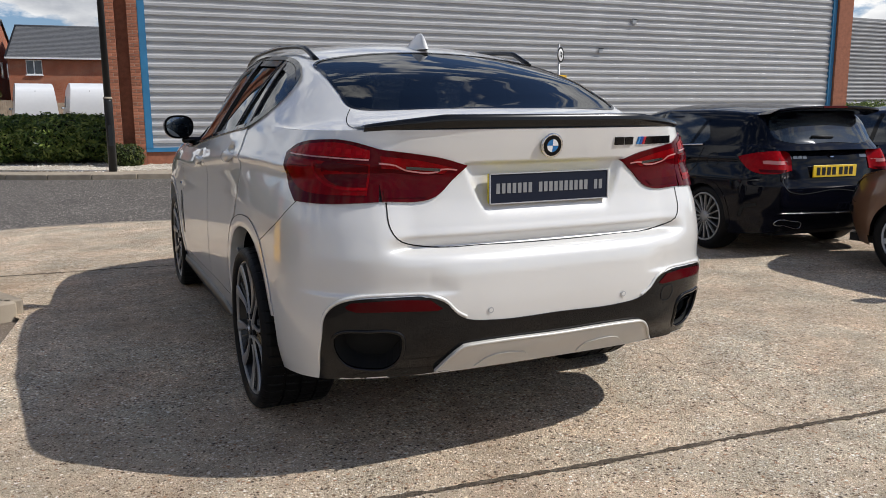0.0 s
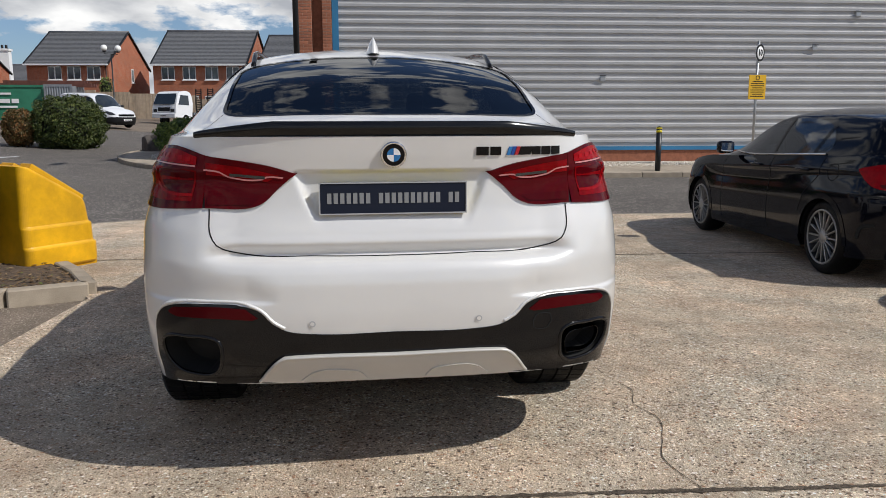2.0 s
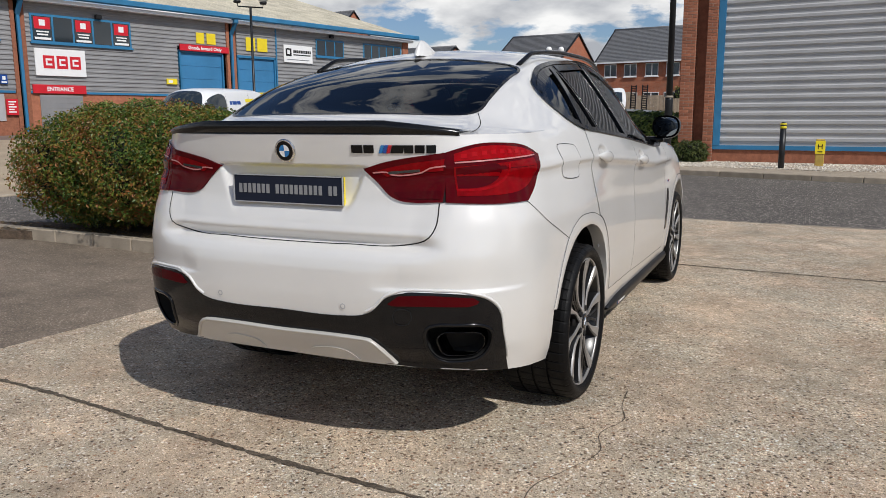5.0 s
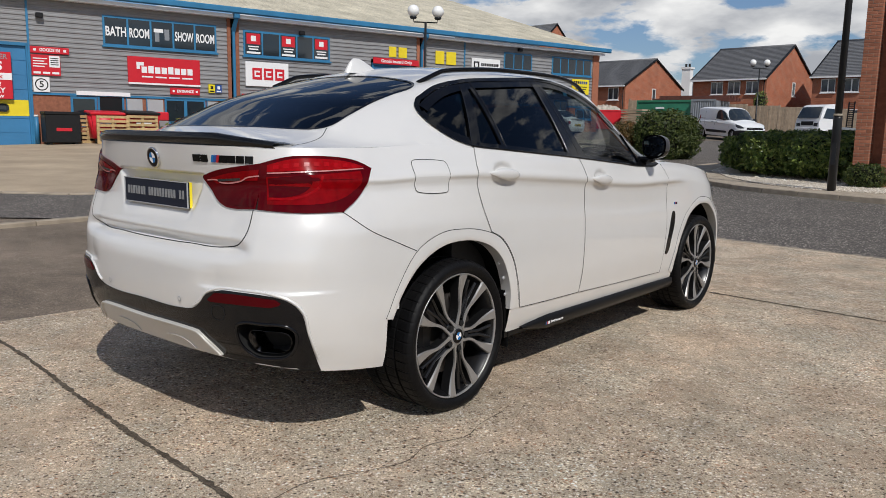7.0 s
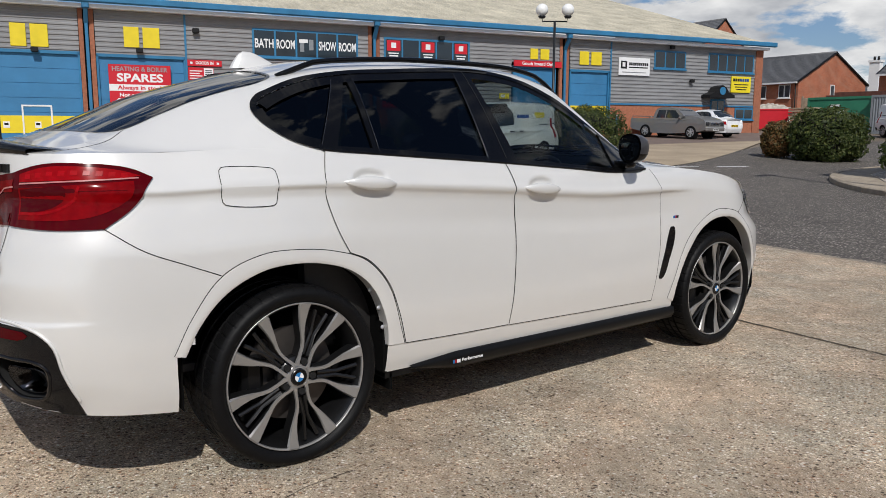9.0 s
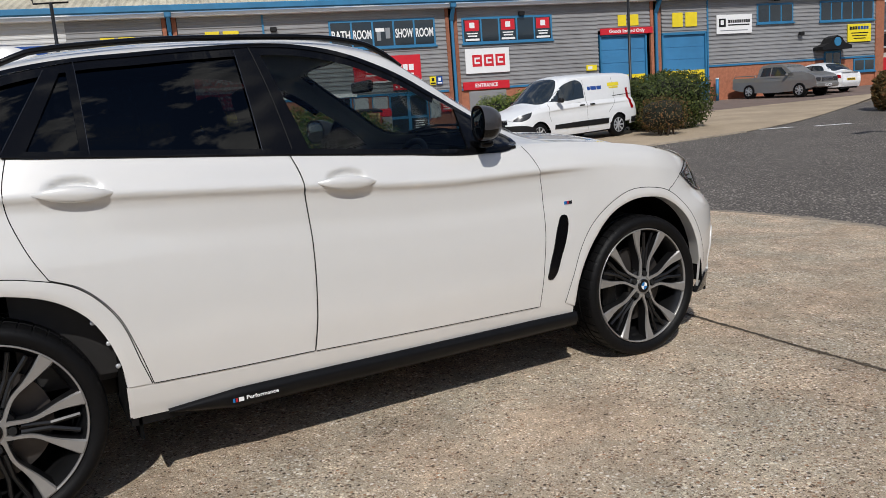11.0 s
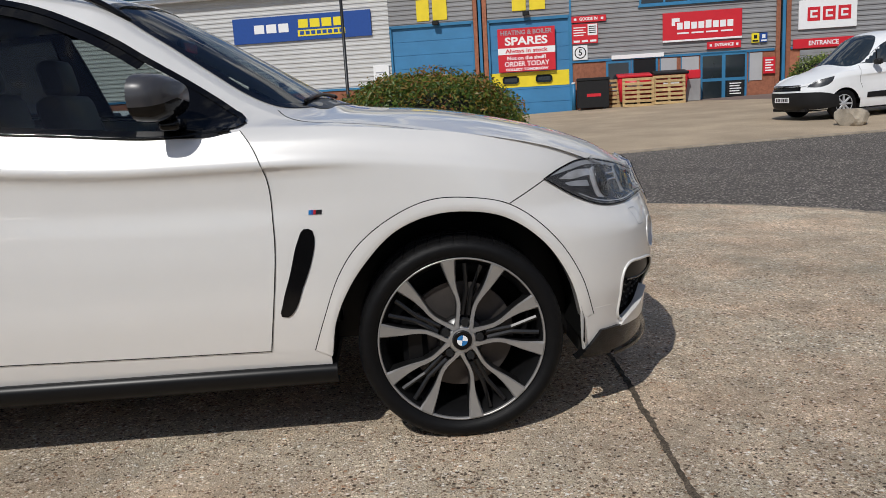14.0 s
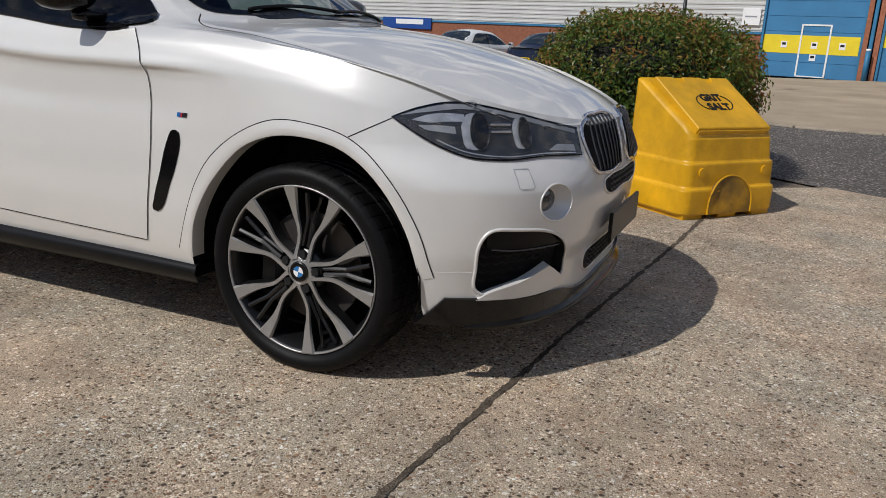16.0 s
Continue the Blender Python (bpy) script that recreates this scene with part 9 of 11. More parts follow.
    V2, F2 = flip_mesh(V, F, s)
    fog = raw("fog_light", V2, F2, M["pearl"], car, "round fog light sunk in a white bowl", True)
    ribbon("fog_rim", on_nose, FOG, 0.007, 0.000, M["pearl"], fog, (s,), True, round_=True)
    V = [inner_mid + (q - mid) * 0.64 + Vector((0, 0.004, 0)) for q, _ in rim] + [inner_mid + Vector((0, 0.02, 0))]
    V2, F2 = flip_mesh(V, [(i, (i + 1) % n, n) for i in range(n)], s)
    raw("fog_lens", V2, F2, M["fog_glass"], fog, "silver reflector behind clear glass", True)
    it = patch("air_intake", on_nose, INTAKE, -0.045, M["gap"], car, (s,), 0.02, -0.048, "black side air intake with a panel and a mesh")[0]
    ribbon("intake_frame", on_nose, INTAKE, 0.012, 0.001, M["pearl"], it, (s,), True, round_=True)
    patch("intake_panel", on_nose, [(0.763, 0.562, 1), (0.685, 0.565), (0.566, 0.547, 1), (0.499, 0.500, 1), (0.64, 0.500), (0.727, 0.496), (0.760, 0.510)], -0.012, M["satin_black"], it, (s,), 0.03, 0.02)
    ribbon("panel_edge", on_nose, [(0.750, 0.504), (0.68, 0.496), (0.505, 0.493)], 0.008, -0.010, M["dark_chrome"], it, (s,), round_=True)
    for k in range(4):
        ribbon("mesh_bar", on_nose, [(0.775 - j * 0.018, 0.472 - k * 0.028 + 0.006 * (-1) ** j) for j in range(16 - 3 * k)], 0.008, -0.028, M["satin_black"], it, (s,), round_=True)
    patch("bumper_blade", on_nose, [(0.782, 0.334, 1), (0.751, 0.354), (0.632, 0.388), (0.540, 0.427, 1), (0.48, 0.384), (0.427, 0.341, 1), (0.51, 0.328), (0.622, 0.325)], 0.012, M["pearl"], car, (s,), 0.02, 0.03)
patch("bumper_corner", on_side, [(3.368, 0.43, 1), (3.52, 0.43, 1), (3.50, 0.34, 1), (3.45, 0.326), (3.383, 0.238, 1), (3.374, 0.32)], 0.0008, M["pearl"], car, step=0.012, skirt=0.012)
# Hidden boxes added to keep sunlight from slipping under the front bumper.
boxed("undertray", (-0.60, 0.60, 3.36, 3.60, 0.245, 0.30), M["satin_black"], car)
boxed("undertray", (-0.78, 0.78, 3.385, 3.47, 0.235, 0.30), M["satin_black"], car)
SP = [(0, 0.292), (0.10, 0.29), (0.32, 0.288), (0.45, 0.312), (0.62, 0.322), (0.776, 0.338), (0.868, 0.342, 1), (0.948, 0.240, 1), (0.75, 0.226), (0.5, 0.222)]
spl = SP + [(0, 0.222)] + [(-a[0], a[1]) + tuple(a[2:]) for a in SP[:0:-1]]
patch("front_splitter", on_nose, spl, 0.012, M["carbon"], car, (1,), 0.03, 0.03, "dark carbon front splitter lip")
V, F = [], []
for k in range(61):
    a = -0.80 + 1.6 * k / 60
    p, q = on_nose(a, 0.25)
    o = p + q * (0.014 + 0.022 * math.cos(a * 1.9))
    V += [p + Vector((0, 0, 0.012)), o + Vector((0, 0, -0.008)), o + Vector((0, 0, -0.022)), p + Vector((0, 0, -0.03))]
for k in range(60):
    for j in range(3):
        F.append((k * 4 + j, k * 4 + 4 + j, k * 4 + 5 + j, k * 4 + 1 + j))
raw("splitter_lip", V, F, M["carbon"], car, "", True)
low = [(0, 0.43), (0.24, 0.43), (0.29, 0.41), (0.27, 0.345), (0.10, 0.33), (0, 0.33), (-0.10, 0.33), (-0.27, 0.345), (-0.29, 0.41), (-0.24, 0.43)]
lower_grille = patch("lower_grille", on_nose, low, 0.002, M["gap"], car, (1,), 0.03, 0.01, "black lower grille mesh")
slot = [(0, 0.69), (0.20, 0.69), (0.26, 0.672), (0.235, 0.64), (0, 0.625), (-0.235, 0.64), (-0.26, 0.672), (-0.20, 0.69)]
upper_grille = patch("upper_grille", on_nose, slot, 0.002, M["gap"], car, (1,), 0.03, 0.01, "black upper grille slot")
for holder, z0, rows, wide in ((lower_grille[0], 0.350, 4, 0.24), (upper_grille[0], 0.640, 3, 0.20)):
    ribbon("grille_edge", on_nose, low if z0 < 0.5 else slot, 0.010, 0.002, M["pearl"], holder, (1,), True, round_=True)
    for k in range(rows):
        ribbon("mesh_bar", on_nose, [(-wide + j * 0.02, z0 + 0.02 * k + 0.005 * (-1) ** j) for j in range(int(wide * 100) + 1)], 0.006, 0.006, M["satin_black"], holder, (1,), round_=True)

# wheels
def spoke(bm, ang, side, r0, r1, depth, thick, grow):
    """One spoke: narrow and close to its partner at the hub, bending away and widening to a broad foot at the rim."""
    rows = []
    for k in range(19):
        t = k / 18
        r = r0 + (r1 - r0) * t
        u = r / 0.291
        away = 0.291 * float(SPOKE_AWAY(u))
        mid = ang + side * math.asin(min(0.6, away / r))
        half = 0.291 * float(SPOKE_HALF(u)) * grow
        c, s = math.cos(mid), math.sin(mid)
        x = depth - 0.012 * math.sin(math.pi * t) + 0.006 * t
        rows.append([bm.verts.new((x, r * c - h * s, r * s + h * c)) for h in (-half, half)] + [bm.verts.new((x - thick, r * c - h * s, r * s + h * c)) for h in (half * 1.3, -half * 1.3)])
    for a, b in zip(rows, rows[1:]):
        for j in range(4):
            bm.faces.new((a[j], a[(j + 1) % 4], b[(j + 1) % 4], b[j]))
    bm.faces.new(rows[0][::-1])
    bm.faces.new(rows[-1])


SPOKE_AWAY = curve([(0.12, 0.070), (0.18, 0.086), (0.22, 0.088), (0.30, 0.088), (0.40, 0.093), (0.50, 0.118), (0.60, 0.162), (0.75, 0.225), (1.0, 0.306)])
SPOKE_HALF = curve([(0.12, 0.036), (0.22, 0.024), (0.32, 0.0195), (0.45, 0.0195), (0.58, 0.023), (0.70, 0.034), (0.85, 0.052), (1.0, 0.073)])


def wheel(parent, x_in, x_out, turn, R0, R1):
    """A 21 inch wheel facing +x, built round the origin."""
    w = new("wheel")
    w.parent = parent
    hub = x_out - 0.018
    g = R0 / 0.292
    bm = bmesh.new()
    n = 480
    mid = (x_in + x_out) / 2
    half = (x_out - x_in) / 2
    prof = [(R0 - 0.004, half - 0.03), (R0 + 0.006, half - 0.012), (R0 + 0.022, half - 0.001), (R0 + 0.04, half), (R1 - 0.014, half - 0.008), (R1 - 0.004, half - 0.018), (R1, half - 0.034), (R1, half - 0.085), (R1 - 0.008, half - 0.087), (R1 - 0.008, half - 0.097), (R1, half - 0.099), (R1, 0.008), (R1 - 0.008, 0.006)]
    prof = prof + [(r, -h) for r, h in prof[::-1]]
    rings = []
    for j, (r, h) in enumerate(prof):
        ring = []
        for k in range(n):
            a = 2 * math.pi * k / n
            rr = r
            if 4 <= min(j, len(prof) - 1 - j) <= 11 and k % 10 == 0:
                rr -= 0.002 if min(j, len(prof) - 1 - j) < 6 else 0.004
            sk = h * 0.25 if 4 <= min(j, len(prof) - 1 - j) else 0
            flat = rr
            ring.append(bm.verts.new((mid + h, flat * math.cos(a + sk), flat * math.sin(a + sk))))
        rings.append(ring)
    for s, t in zip(rings, rings[1:]):
        for k in range(n):
            bm.faces.new((s[k], s[(k + 1) % n], t[(k + 1) % n], t[k]))
    ty = part("tyre", bm, M["rubber"], w, "low-profile black road tyre with fine tread", True)
    ty.data.polygons.foreach_set("use_smooth", [not 5 <= i // n <= len(prof) - 7 for i in range(len(ty.data.polygons))])
    bm = bmesh.new()
    lathe(bm, [(0.291 * g, x_out - 0.028), (0.2915 * g, x_out - 0.018), (0.289 * g, x_out - 0.014), (0.2845 * g, x_out - 0.018), (0.282 * g, x_out - 0.03)], 128, "x", None, True)
    part("rim_lip", bm, M["alloy"], w, "", True)
    bm = bmesh.new()
    lathe(bm, [(0.283 * g, x_out - 0.026), (0.268 * g, x_out - 0.05), (0.256 * g, x_out - 0.10), (0.254 * g, x_in + 0.05), (0.14, x_in + 0.04), (0.0, x_in + 0.04)], 64, "x", caps=False)
    part("rim_barrel", bm, M["alloy_dark"], w, "", True)
    bm = bmesh.new()
    lathe(bm, [(0.0, x_out - 0.105), (0.195, x_out - 0.105), (0.195, x_out - 0.125), (0.0, x_out - 0.125)], 64, "x")
    part("brake_disc", bm, M["disc"], w)
    bm = bmesh.new()
    box(bm, x_out - 0.15, x_out - 0.075, -0.21, -0.12, -0.10, 0.10, bevel=0.02)
    part("brake_caliper", bm, M["satin_black"], w)
    for k in range(5):
        ang = turn + k * 2 * math.pi / 5
        for side in (1, -1):
            bm = bmesh.new()
            spoke(bm, ang, side, 0.045, 0.285 * g, hub, 0.008, 1.0)
            sp = part("spoke", bm, M["alloy"], w, "machined silver spoke")
            bm = bmesh.new()
            spoke(bm, ang, side, 0.04, 0.280 * g, hub - 0.006, 0.05, 1.18)
            part("spoke_back", bm, M["alloy_dark"], sp)
        for side in (0.30, -0.30):
            bm = bmesh.new()
            c, s = math.cos(ang + side * 0.16), math.sin(ang + side * 0.16)
            tube(bm, [(hub - 0.018, 0.09 * math.cos(ang + side * 0.4), 0.09 * math.sin(ang + side * 0.4)), (hub - 0.02, 0.18 * c, 0.18 * s), (hub - 0.014, 0.275 * math.cos(ang + side * 0.35), 0.275 * math.sin(ang + side * 0.35))], 0.0085, 6)
            part("spoke_rib", bm, M["alloy_dark"], w)
        # Solid plug painted near-black as the shade down each bolt hole.
        bm = bmesh.new()
        a2 = ang
        lathe(bm, [(0.0135, 0.0), (0.0135, 0.014), (0.0, 0.014)], 16, "x", Matrix.Translation((hub - 0.012, 0.064 * math.cos(a2), 0.064 * math.sin(a2))))
        part("wheel_bolt", bm, M["gap"], w)
    bm = bmesh.new()
    lathe(bm, [(0.052, hub - 0.03), (0.05, hub - 0.006), (0.045, hub - 0.003), (0.0, hub - 0.003)], 40, "x")
    part("hub", bm, M["alloy"], w, "", True)
    bm = bmesh.new()
    lathe(bm, [(0.085, hub - 0.05), (0.078, hub - 0.022), (0.0, hub - 0.02)], 40, "x")
    part("hub_back", bm, M["alloy_dark"], w, "", True)
    bm = bmesh.new()
    lathe(bm, [(0.036, hub - 0.006), (0.035, hub + 0.002), (0.0, hub + 0.003)], 32, "x")
    cap = part("hub_cap", bm, M["alloy_dark"], w, "round hub cap with blue and white quarters", True)
    badge_face(cap, Matrix.Translation((hub + 0.003, 0, 0)) @ Matrix.Rotation(radians(90), 4, "Y") @ Matrix.Rotation(turn, 4, "Z"), 0.031)
    return w


for s in (1, -1):
    for y, xi, xo, turn, rim, tyre in ((-0.008, 0.660, 0.986, 1.143, 0.304, 0.368), (2.933, 0.69, 0.966, 1.382, 0.298, 0.364)):
        w = wheel(car, xi, xo, turn, rim, tyre)
        w.location = (0, y, tyre - 0.003)
        if s < 0:
            w.rotation_euler = (0, 0, math.pi)

# cabin
# Unseen boxes added to stop light leaking through the engine bay.
boxed("firewall", (-0.84, 0.84, 2.446, 2.466, 0.40, 1.06), M["satin_black"], car)
boxed("engine_block", (-0.62, 0.62, 2.50, 3.60, 0.37, 0.78), M["satin_black"], car)
for x in (-0.38, 0.38):
    for y, h in ((1.30, 1.0), (0.42, 0.9)):
        seat = boxed("seat", (x - 0.25, x + 0.25, y, y + 0.5, 0.62, 0.80), M["leather"], car, "black leather seat", bevel=0.05, smooth=True, seg=2)
        bm = bmesh.new()
        box(bm, x - 0.24, x + 0.24, -0.06, 0.07, 0.0, 0.58, bevel=0.05, seg=2)
        bmesh.ops.transform(bm, matrix=pose(0, y, 0.75, 14), verts=bm.verts)
        part("backrest", bm, M["leather"], seat, "", True)
        bm = bmesh.new()
        box(bm, x - 0.13, x + 0.13, -0.05, 0.05, 0.60, 0.78, bevel=0.04, seg=2)
        bmesh.ops.transform(bm, matrix=pose(0, y, 0.72, 12), verts=bm.verts)
        part("headrest", bm, M["leather"], seat, "", True)
bm = bmesh.new()
box(bm, -0.72, 0.72, 1.98, 2.44, 0.75, 1.10, bevel=0.07, seg=2)
part("dashboard", bm, M["leather"], car, "", True)
bm = bmesh.new()
ringm = pose(0.37, 1.90, 1.02, 62)
for a in range(1):
    pts = [ringm @ Vector((0.185 * math.cos(t), 0.185 * math.sin(t), 0)) for t in np.linspace(0, 2 * math.pi, 33)]
    tube(bm, pts, 0.016, 8, False)
st = part("steering_wheel", bm, M["leather"], car, "black leather steering wheel", True)
for t in (0.2, math.pi - 0.2, -math.pi / 2):
    tubed("wheel_spoke", [ringm @ Vector((0, 0, 0)), ringm @ Vector((0.18 * math.cos(t), 0.18 * math.sin(t), 0))], 0.018, M["leather"], st)
boxed("load_cover", (-0.62, 0.62, -0.60, 0.28, 1.18, 1.20), M["leather"], car)
boxed("cabin_floor", (-0.8, 0.8, -0.6, 2.5, 0.42, 0.45), M["leather"], car)
for s in (1, -1):
    boxed("door_card", (0.80 * s - 0.03, 0.80 * s + 0.03, 0.1, 2.3, 0.45, 1.10), M["leather"], car)
boxed("interior_mirror", (-0.12, 0.12, 1.86, 1.89, 1.45, 1.51), M["gloss_black"], car, bevel=0.01)

# ---- other vehicles ----
M["black_paint"] = mat("black_car_paint", (0.003, 0.0035, 0.007), 0.07, vary=0.1, coat=0.0, spec=0.22)
M["navy_paint"] = mat("navy_car_paint", (0.010, 0.016, 0.04), 0.3, vary=0.1, coat=0.5, spec=0.1)
M["brown_paint"] = mat("bronze_brown_car_paint", (0.17, 0.085, 0.045), 0.3, vary=0.06, coat=0.8, metal=0.25)
M["van_white"] = mat("white_van_paint", (0.74, 0.75, 0.76), 0.35, vary=0.03, coat=0.4)
M["grey_paint"] = mat("silver_grey_car_paint", (0.24, 0.235, 0.225), 0.35, vary=0.05, coat=0.6, metal=0.4)
M["plate_yellow"] = mat("yellow_plate", (0.78, 0.52, 0.01), 0.35, vary=0.04)


def stand(x, y, heading, wb):
    """A pose on the ground for a vehicle by its rear axle, tilted with the slope."""
    a = radians(heading)
    fx, fy = x - math.sin(a) * wb, y + math.cos(a) * wb
    return Matrix.Translation((x, y, rise(x, y))) @ Matrix.Rotation(a, 4, "Z") @ Matrix.Rotation(math.atan2(rise(fx, fy) - rise(x, y), wb), 4, "X")


def shell(zt, zb, rear, nose, rail_f, rail_z, mid_z, half, y0, y1, nr=3.4, nf=2.35):
    """The outer skin of a car by its own curves, as vertices and faces, half the body."""
    global ZT, ZB, REAR, NOSE, RAIL_F, RAIL_Z, MID_Z, NR, NF, SQUARE
    ya = (y1 - y0) / 4.765
    yb = y0 + ya
    sx = half / 0.975
    k = [curve(c) for c in (zt, zb, rear, nose, rail_f, rail_z, mid_z)]
    ZT, ZB = (lambda y: k[0](ya * y + yb)), (lambda y: k[1](ya * y + yb))
    REAR, NOSE = (lambda z: (k[2](z) - yb) / ya), (lambda z: (k[3](z) - yb) / ya)
    RAIL_F, RAIL_Z, MID_Z = (lambda y: k[4](ya * y + yb)), (lambda y: k[5](ya * y + yb)), (lambda y: k[6](ya * y + yb))
    NR, NF, SQUARE = nr, nf, 0.0
    cc = np.concatenate([np.linspace(0, 1, 50)[:-1], np.linspace(1, 2, 150)[:-1], np.linspace(2, 3, 45)])
    vv = np.linspace(0, 1, 44)
    C2, V2 = np.meshgrid(cc, vv, indexing="ij")
    a, b, c = tub(C2, V2)
    nu, nv = 190, 60
    d, e, f = top_rows(nu, nv)
    V = np.concatenate([np.stack([a, b, c], -1).reshape(-1, 3), np.stack([d, e, f], -1).reshape(-1, 3)])
    V[:, 0] *= sx
    V[:, 1] = V[:, 1] * ya + yb
    F = np.concatenate([grid_faces(len(cc), len(vv)), grid_faces(nu, nv, len(cc) * len(vv))])
    SKIN_NOW[0] = BVHTree.FromPolygons([tuple(v) for v in V], [tuple(int(i) for i in q) for q in F])
    return V, F, (len(cc) - 1) * (len(vv) - 1)


def plain_wheel(parent, at, r, rim, width, spokes, side, material, thin=0.012):
    w = new("wheel")
    w.parent = parent
    w.location = at
    if side < 0:
        w.rotation_euler = (0, 0, math.pi)
    bm = bmesh.new()
    h = width / 2
    lathe(bm, [(rim, h - 0.01), (rim + 0.02, h), (r - 0.03, h - 0.005), (r - 0.008, h - 0.025), (r, h - 0.05), (r, -h + 0.05), (r - 0.02, -h), (rim, -h + 0.01)], 48, "x", close=True)
    part("tyre", bm, M["rubber"], w, "", True)
    bm = bmesh.new()
    lathe(bm, [(rim + 0.004, h - 0.006), (rim - 0.012, h - 0.004), (rim - 0.02, h - 0.02), (rim - 0.03, h - 0.09), (0.0, h - 0.10)], 48, "x", caps=False)
    part("rim", bm, M["alloy_dark"], w, "", True)
    bm = bmesh.new()
    lathe(bm, [(rim + 0.005, h - 0.008), (rim + 0.003, h - 0.001), (rim - 0.012, h - 0.001), (rim - 0.014, h - 0.008)], 48, "x", close=True)
    part("rim_lip", bm, material, w, "", True)
    for k in range(spokes):
        bm = bmesh.new()
        box(bm, h - 0.035, h - 0.008, -thin, thin, 0.04, rim - 0.005, bevel=0.003, m=Matrix.Rotation(2 * math.pi * k / spokes, 4, "X"))
        part("spoke", bm, material, w)
    bm = bmesh.new()
    lathe(bm, [(0.065, h - 0.05), (0.06, h - 0.012), (0.03, h - 0.002), (0.0, h - 0.002)], 24, "x")
    part("hub", bm, material, w, "", True)
    return w


def plate_at(parent, y, z, facing, material=None, w=0.52, h=0.11, x=0.0):
    p = boxed("number_plate", (x - w / 2, x + w / 2, y - 0.006, y + 0.006, z - h / 2, z + h / 2), material or M["plate_yellow"], parent, "plate with plain dark bars", bevel=0.002)
    for i in range(7):
        xx = x - 0.20 + i * 0.062 + (0.02 if i > 3 else 0)
        if w > 0.4:
            boxed("plate_bar", (xx - 0.02, xx + 0.02, y + facing * 0.006, y + facing * 0.009, z - 0.036, z + 0.036), M["black"], p)


def clad_car(name, m, label, spec, paint, wheels):
    """Body, arches, wheels and underside shared by the cars built on a skin."""
    V, F, nt = shell(*spec["skin"])
    t = thing(name, m, label, "van" if "van" in name else "car", "parked vehicles")
    cen = V[F].mean(axis=1)
    keep = np.ones(len(F), bool)
    tubs = np.arange(len(F)) < nt
    wb, ra, zw = spec["wb"], spec["arch"], wheels["r"]
    for wy in (0.0, wb):
        keep &= ~(tubs & ((cen[:, 1] - wy) ** 2 + (cen[:, 2] - zw) ** 2 < ra ** 2) & (cen[:, 0] > spec["half"] * 0.6))
    n = len(V)
    raw("body", np.concatenate([V, V * np.array([-1, 1, 1])]), np.concatenate([F[keep], F[keep][:, ::-1] + n]).tolist(), paint, t, "", True)
    for wy in (0.0, wb):
        arc = [(wy + ra * math.cos(q), zw + ra * math.sin(q)) for q in np.linspace(math.pi * 1.02, -0.02 * math.pi, 28)]
        arc = [p for p in arc if p[1] > spec["skin"][1][0][1] + 0.03]
        ribbon("arch_lip", on_side, arc, 0.05, 0.004, spec.get("arch_mat", paint), t)
        for s in (1, -1):
            L = [(spec["half"] - 0.03, y, z) for y, z in arc]
            K = [(spec["half"] - 0.36, y, z) for y, z in arc]
            VV = [Vector(p) for q in zip(L, K) for p in q]
            FF = [(2 * i, 2 * i + 1, 2 * i + 3, 2 * i + 2) for i in range(len(L) - 1)] + [tuple(range(1, 2 * len(L), 2))]
            a, b = flip_mesh(VV, FF, s)
            raw("wheel_liner", a, b, M["black"], t)
            plain_wheel(t, (s * (spec["half"] - 0.03 - wheels["w"] / 2), wy, zw), zw, wheels["rim"], wheels["w"], wheels["n"], s, wheels["mat"], wheels.get("thin", 0.012))
    y0, y1 = spec["skin"][8], spec["skin"][9]
    boxed("underbody", (-spec["half"] * 0.66, spec["half"] * 0.66, y0 + 0.12, y1 - 0.15, zw - 0.12, zw - 0.05), M["black"], t)
    boxed("floor_pan", (-spec["half"] * 0.92, spec["half"] * 0.92, ra + 0.03, wb - ra - 0.03, zw - 0.13, zw - 0.02), M["black"], t)
    return t


def door_mirror(t, y, z, x, paint, s):
    bm = bmesh.new()
    box(bm, x, x + 0.18, y - 0.05, y + 0.07, z, z + 0.13, bevel=0.04, seg=2)
    if s < 0:
        bmesh.ops.scale(bm, vec=(-1, 1, 1), verts=bm.verts)
        bmesh.ops.reverse_faces(bm, faces=bm.faces)
    mr = part("door_mirror", bm, paint, t, "", True)
    boxed("mirror_glass", (min(s * (x + 0.03), s * (x + 0.16)), max(s * (x + 0.03), s * (x + 0.16)), y - 0.055, y - 0.05, z + 0.02, z + 0.11), M["mirror"], mr)


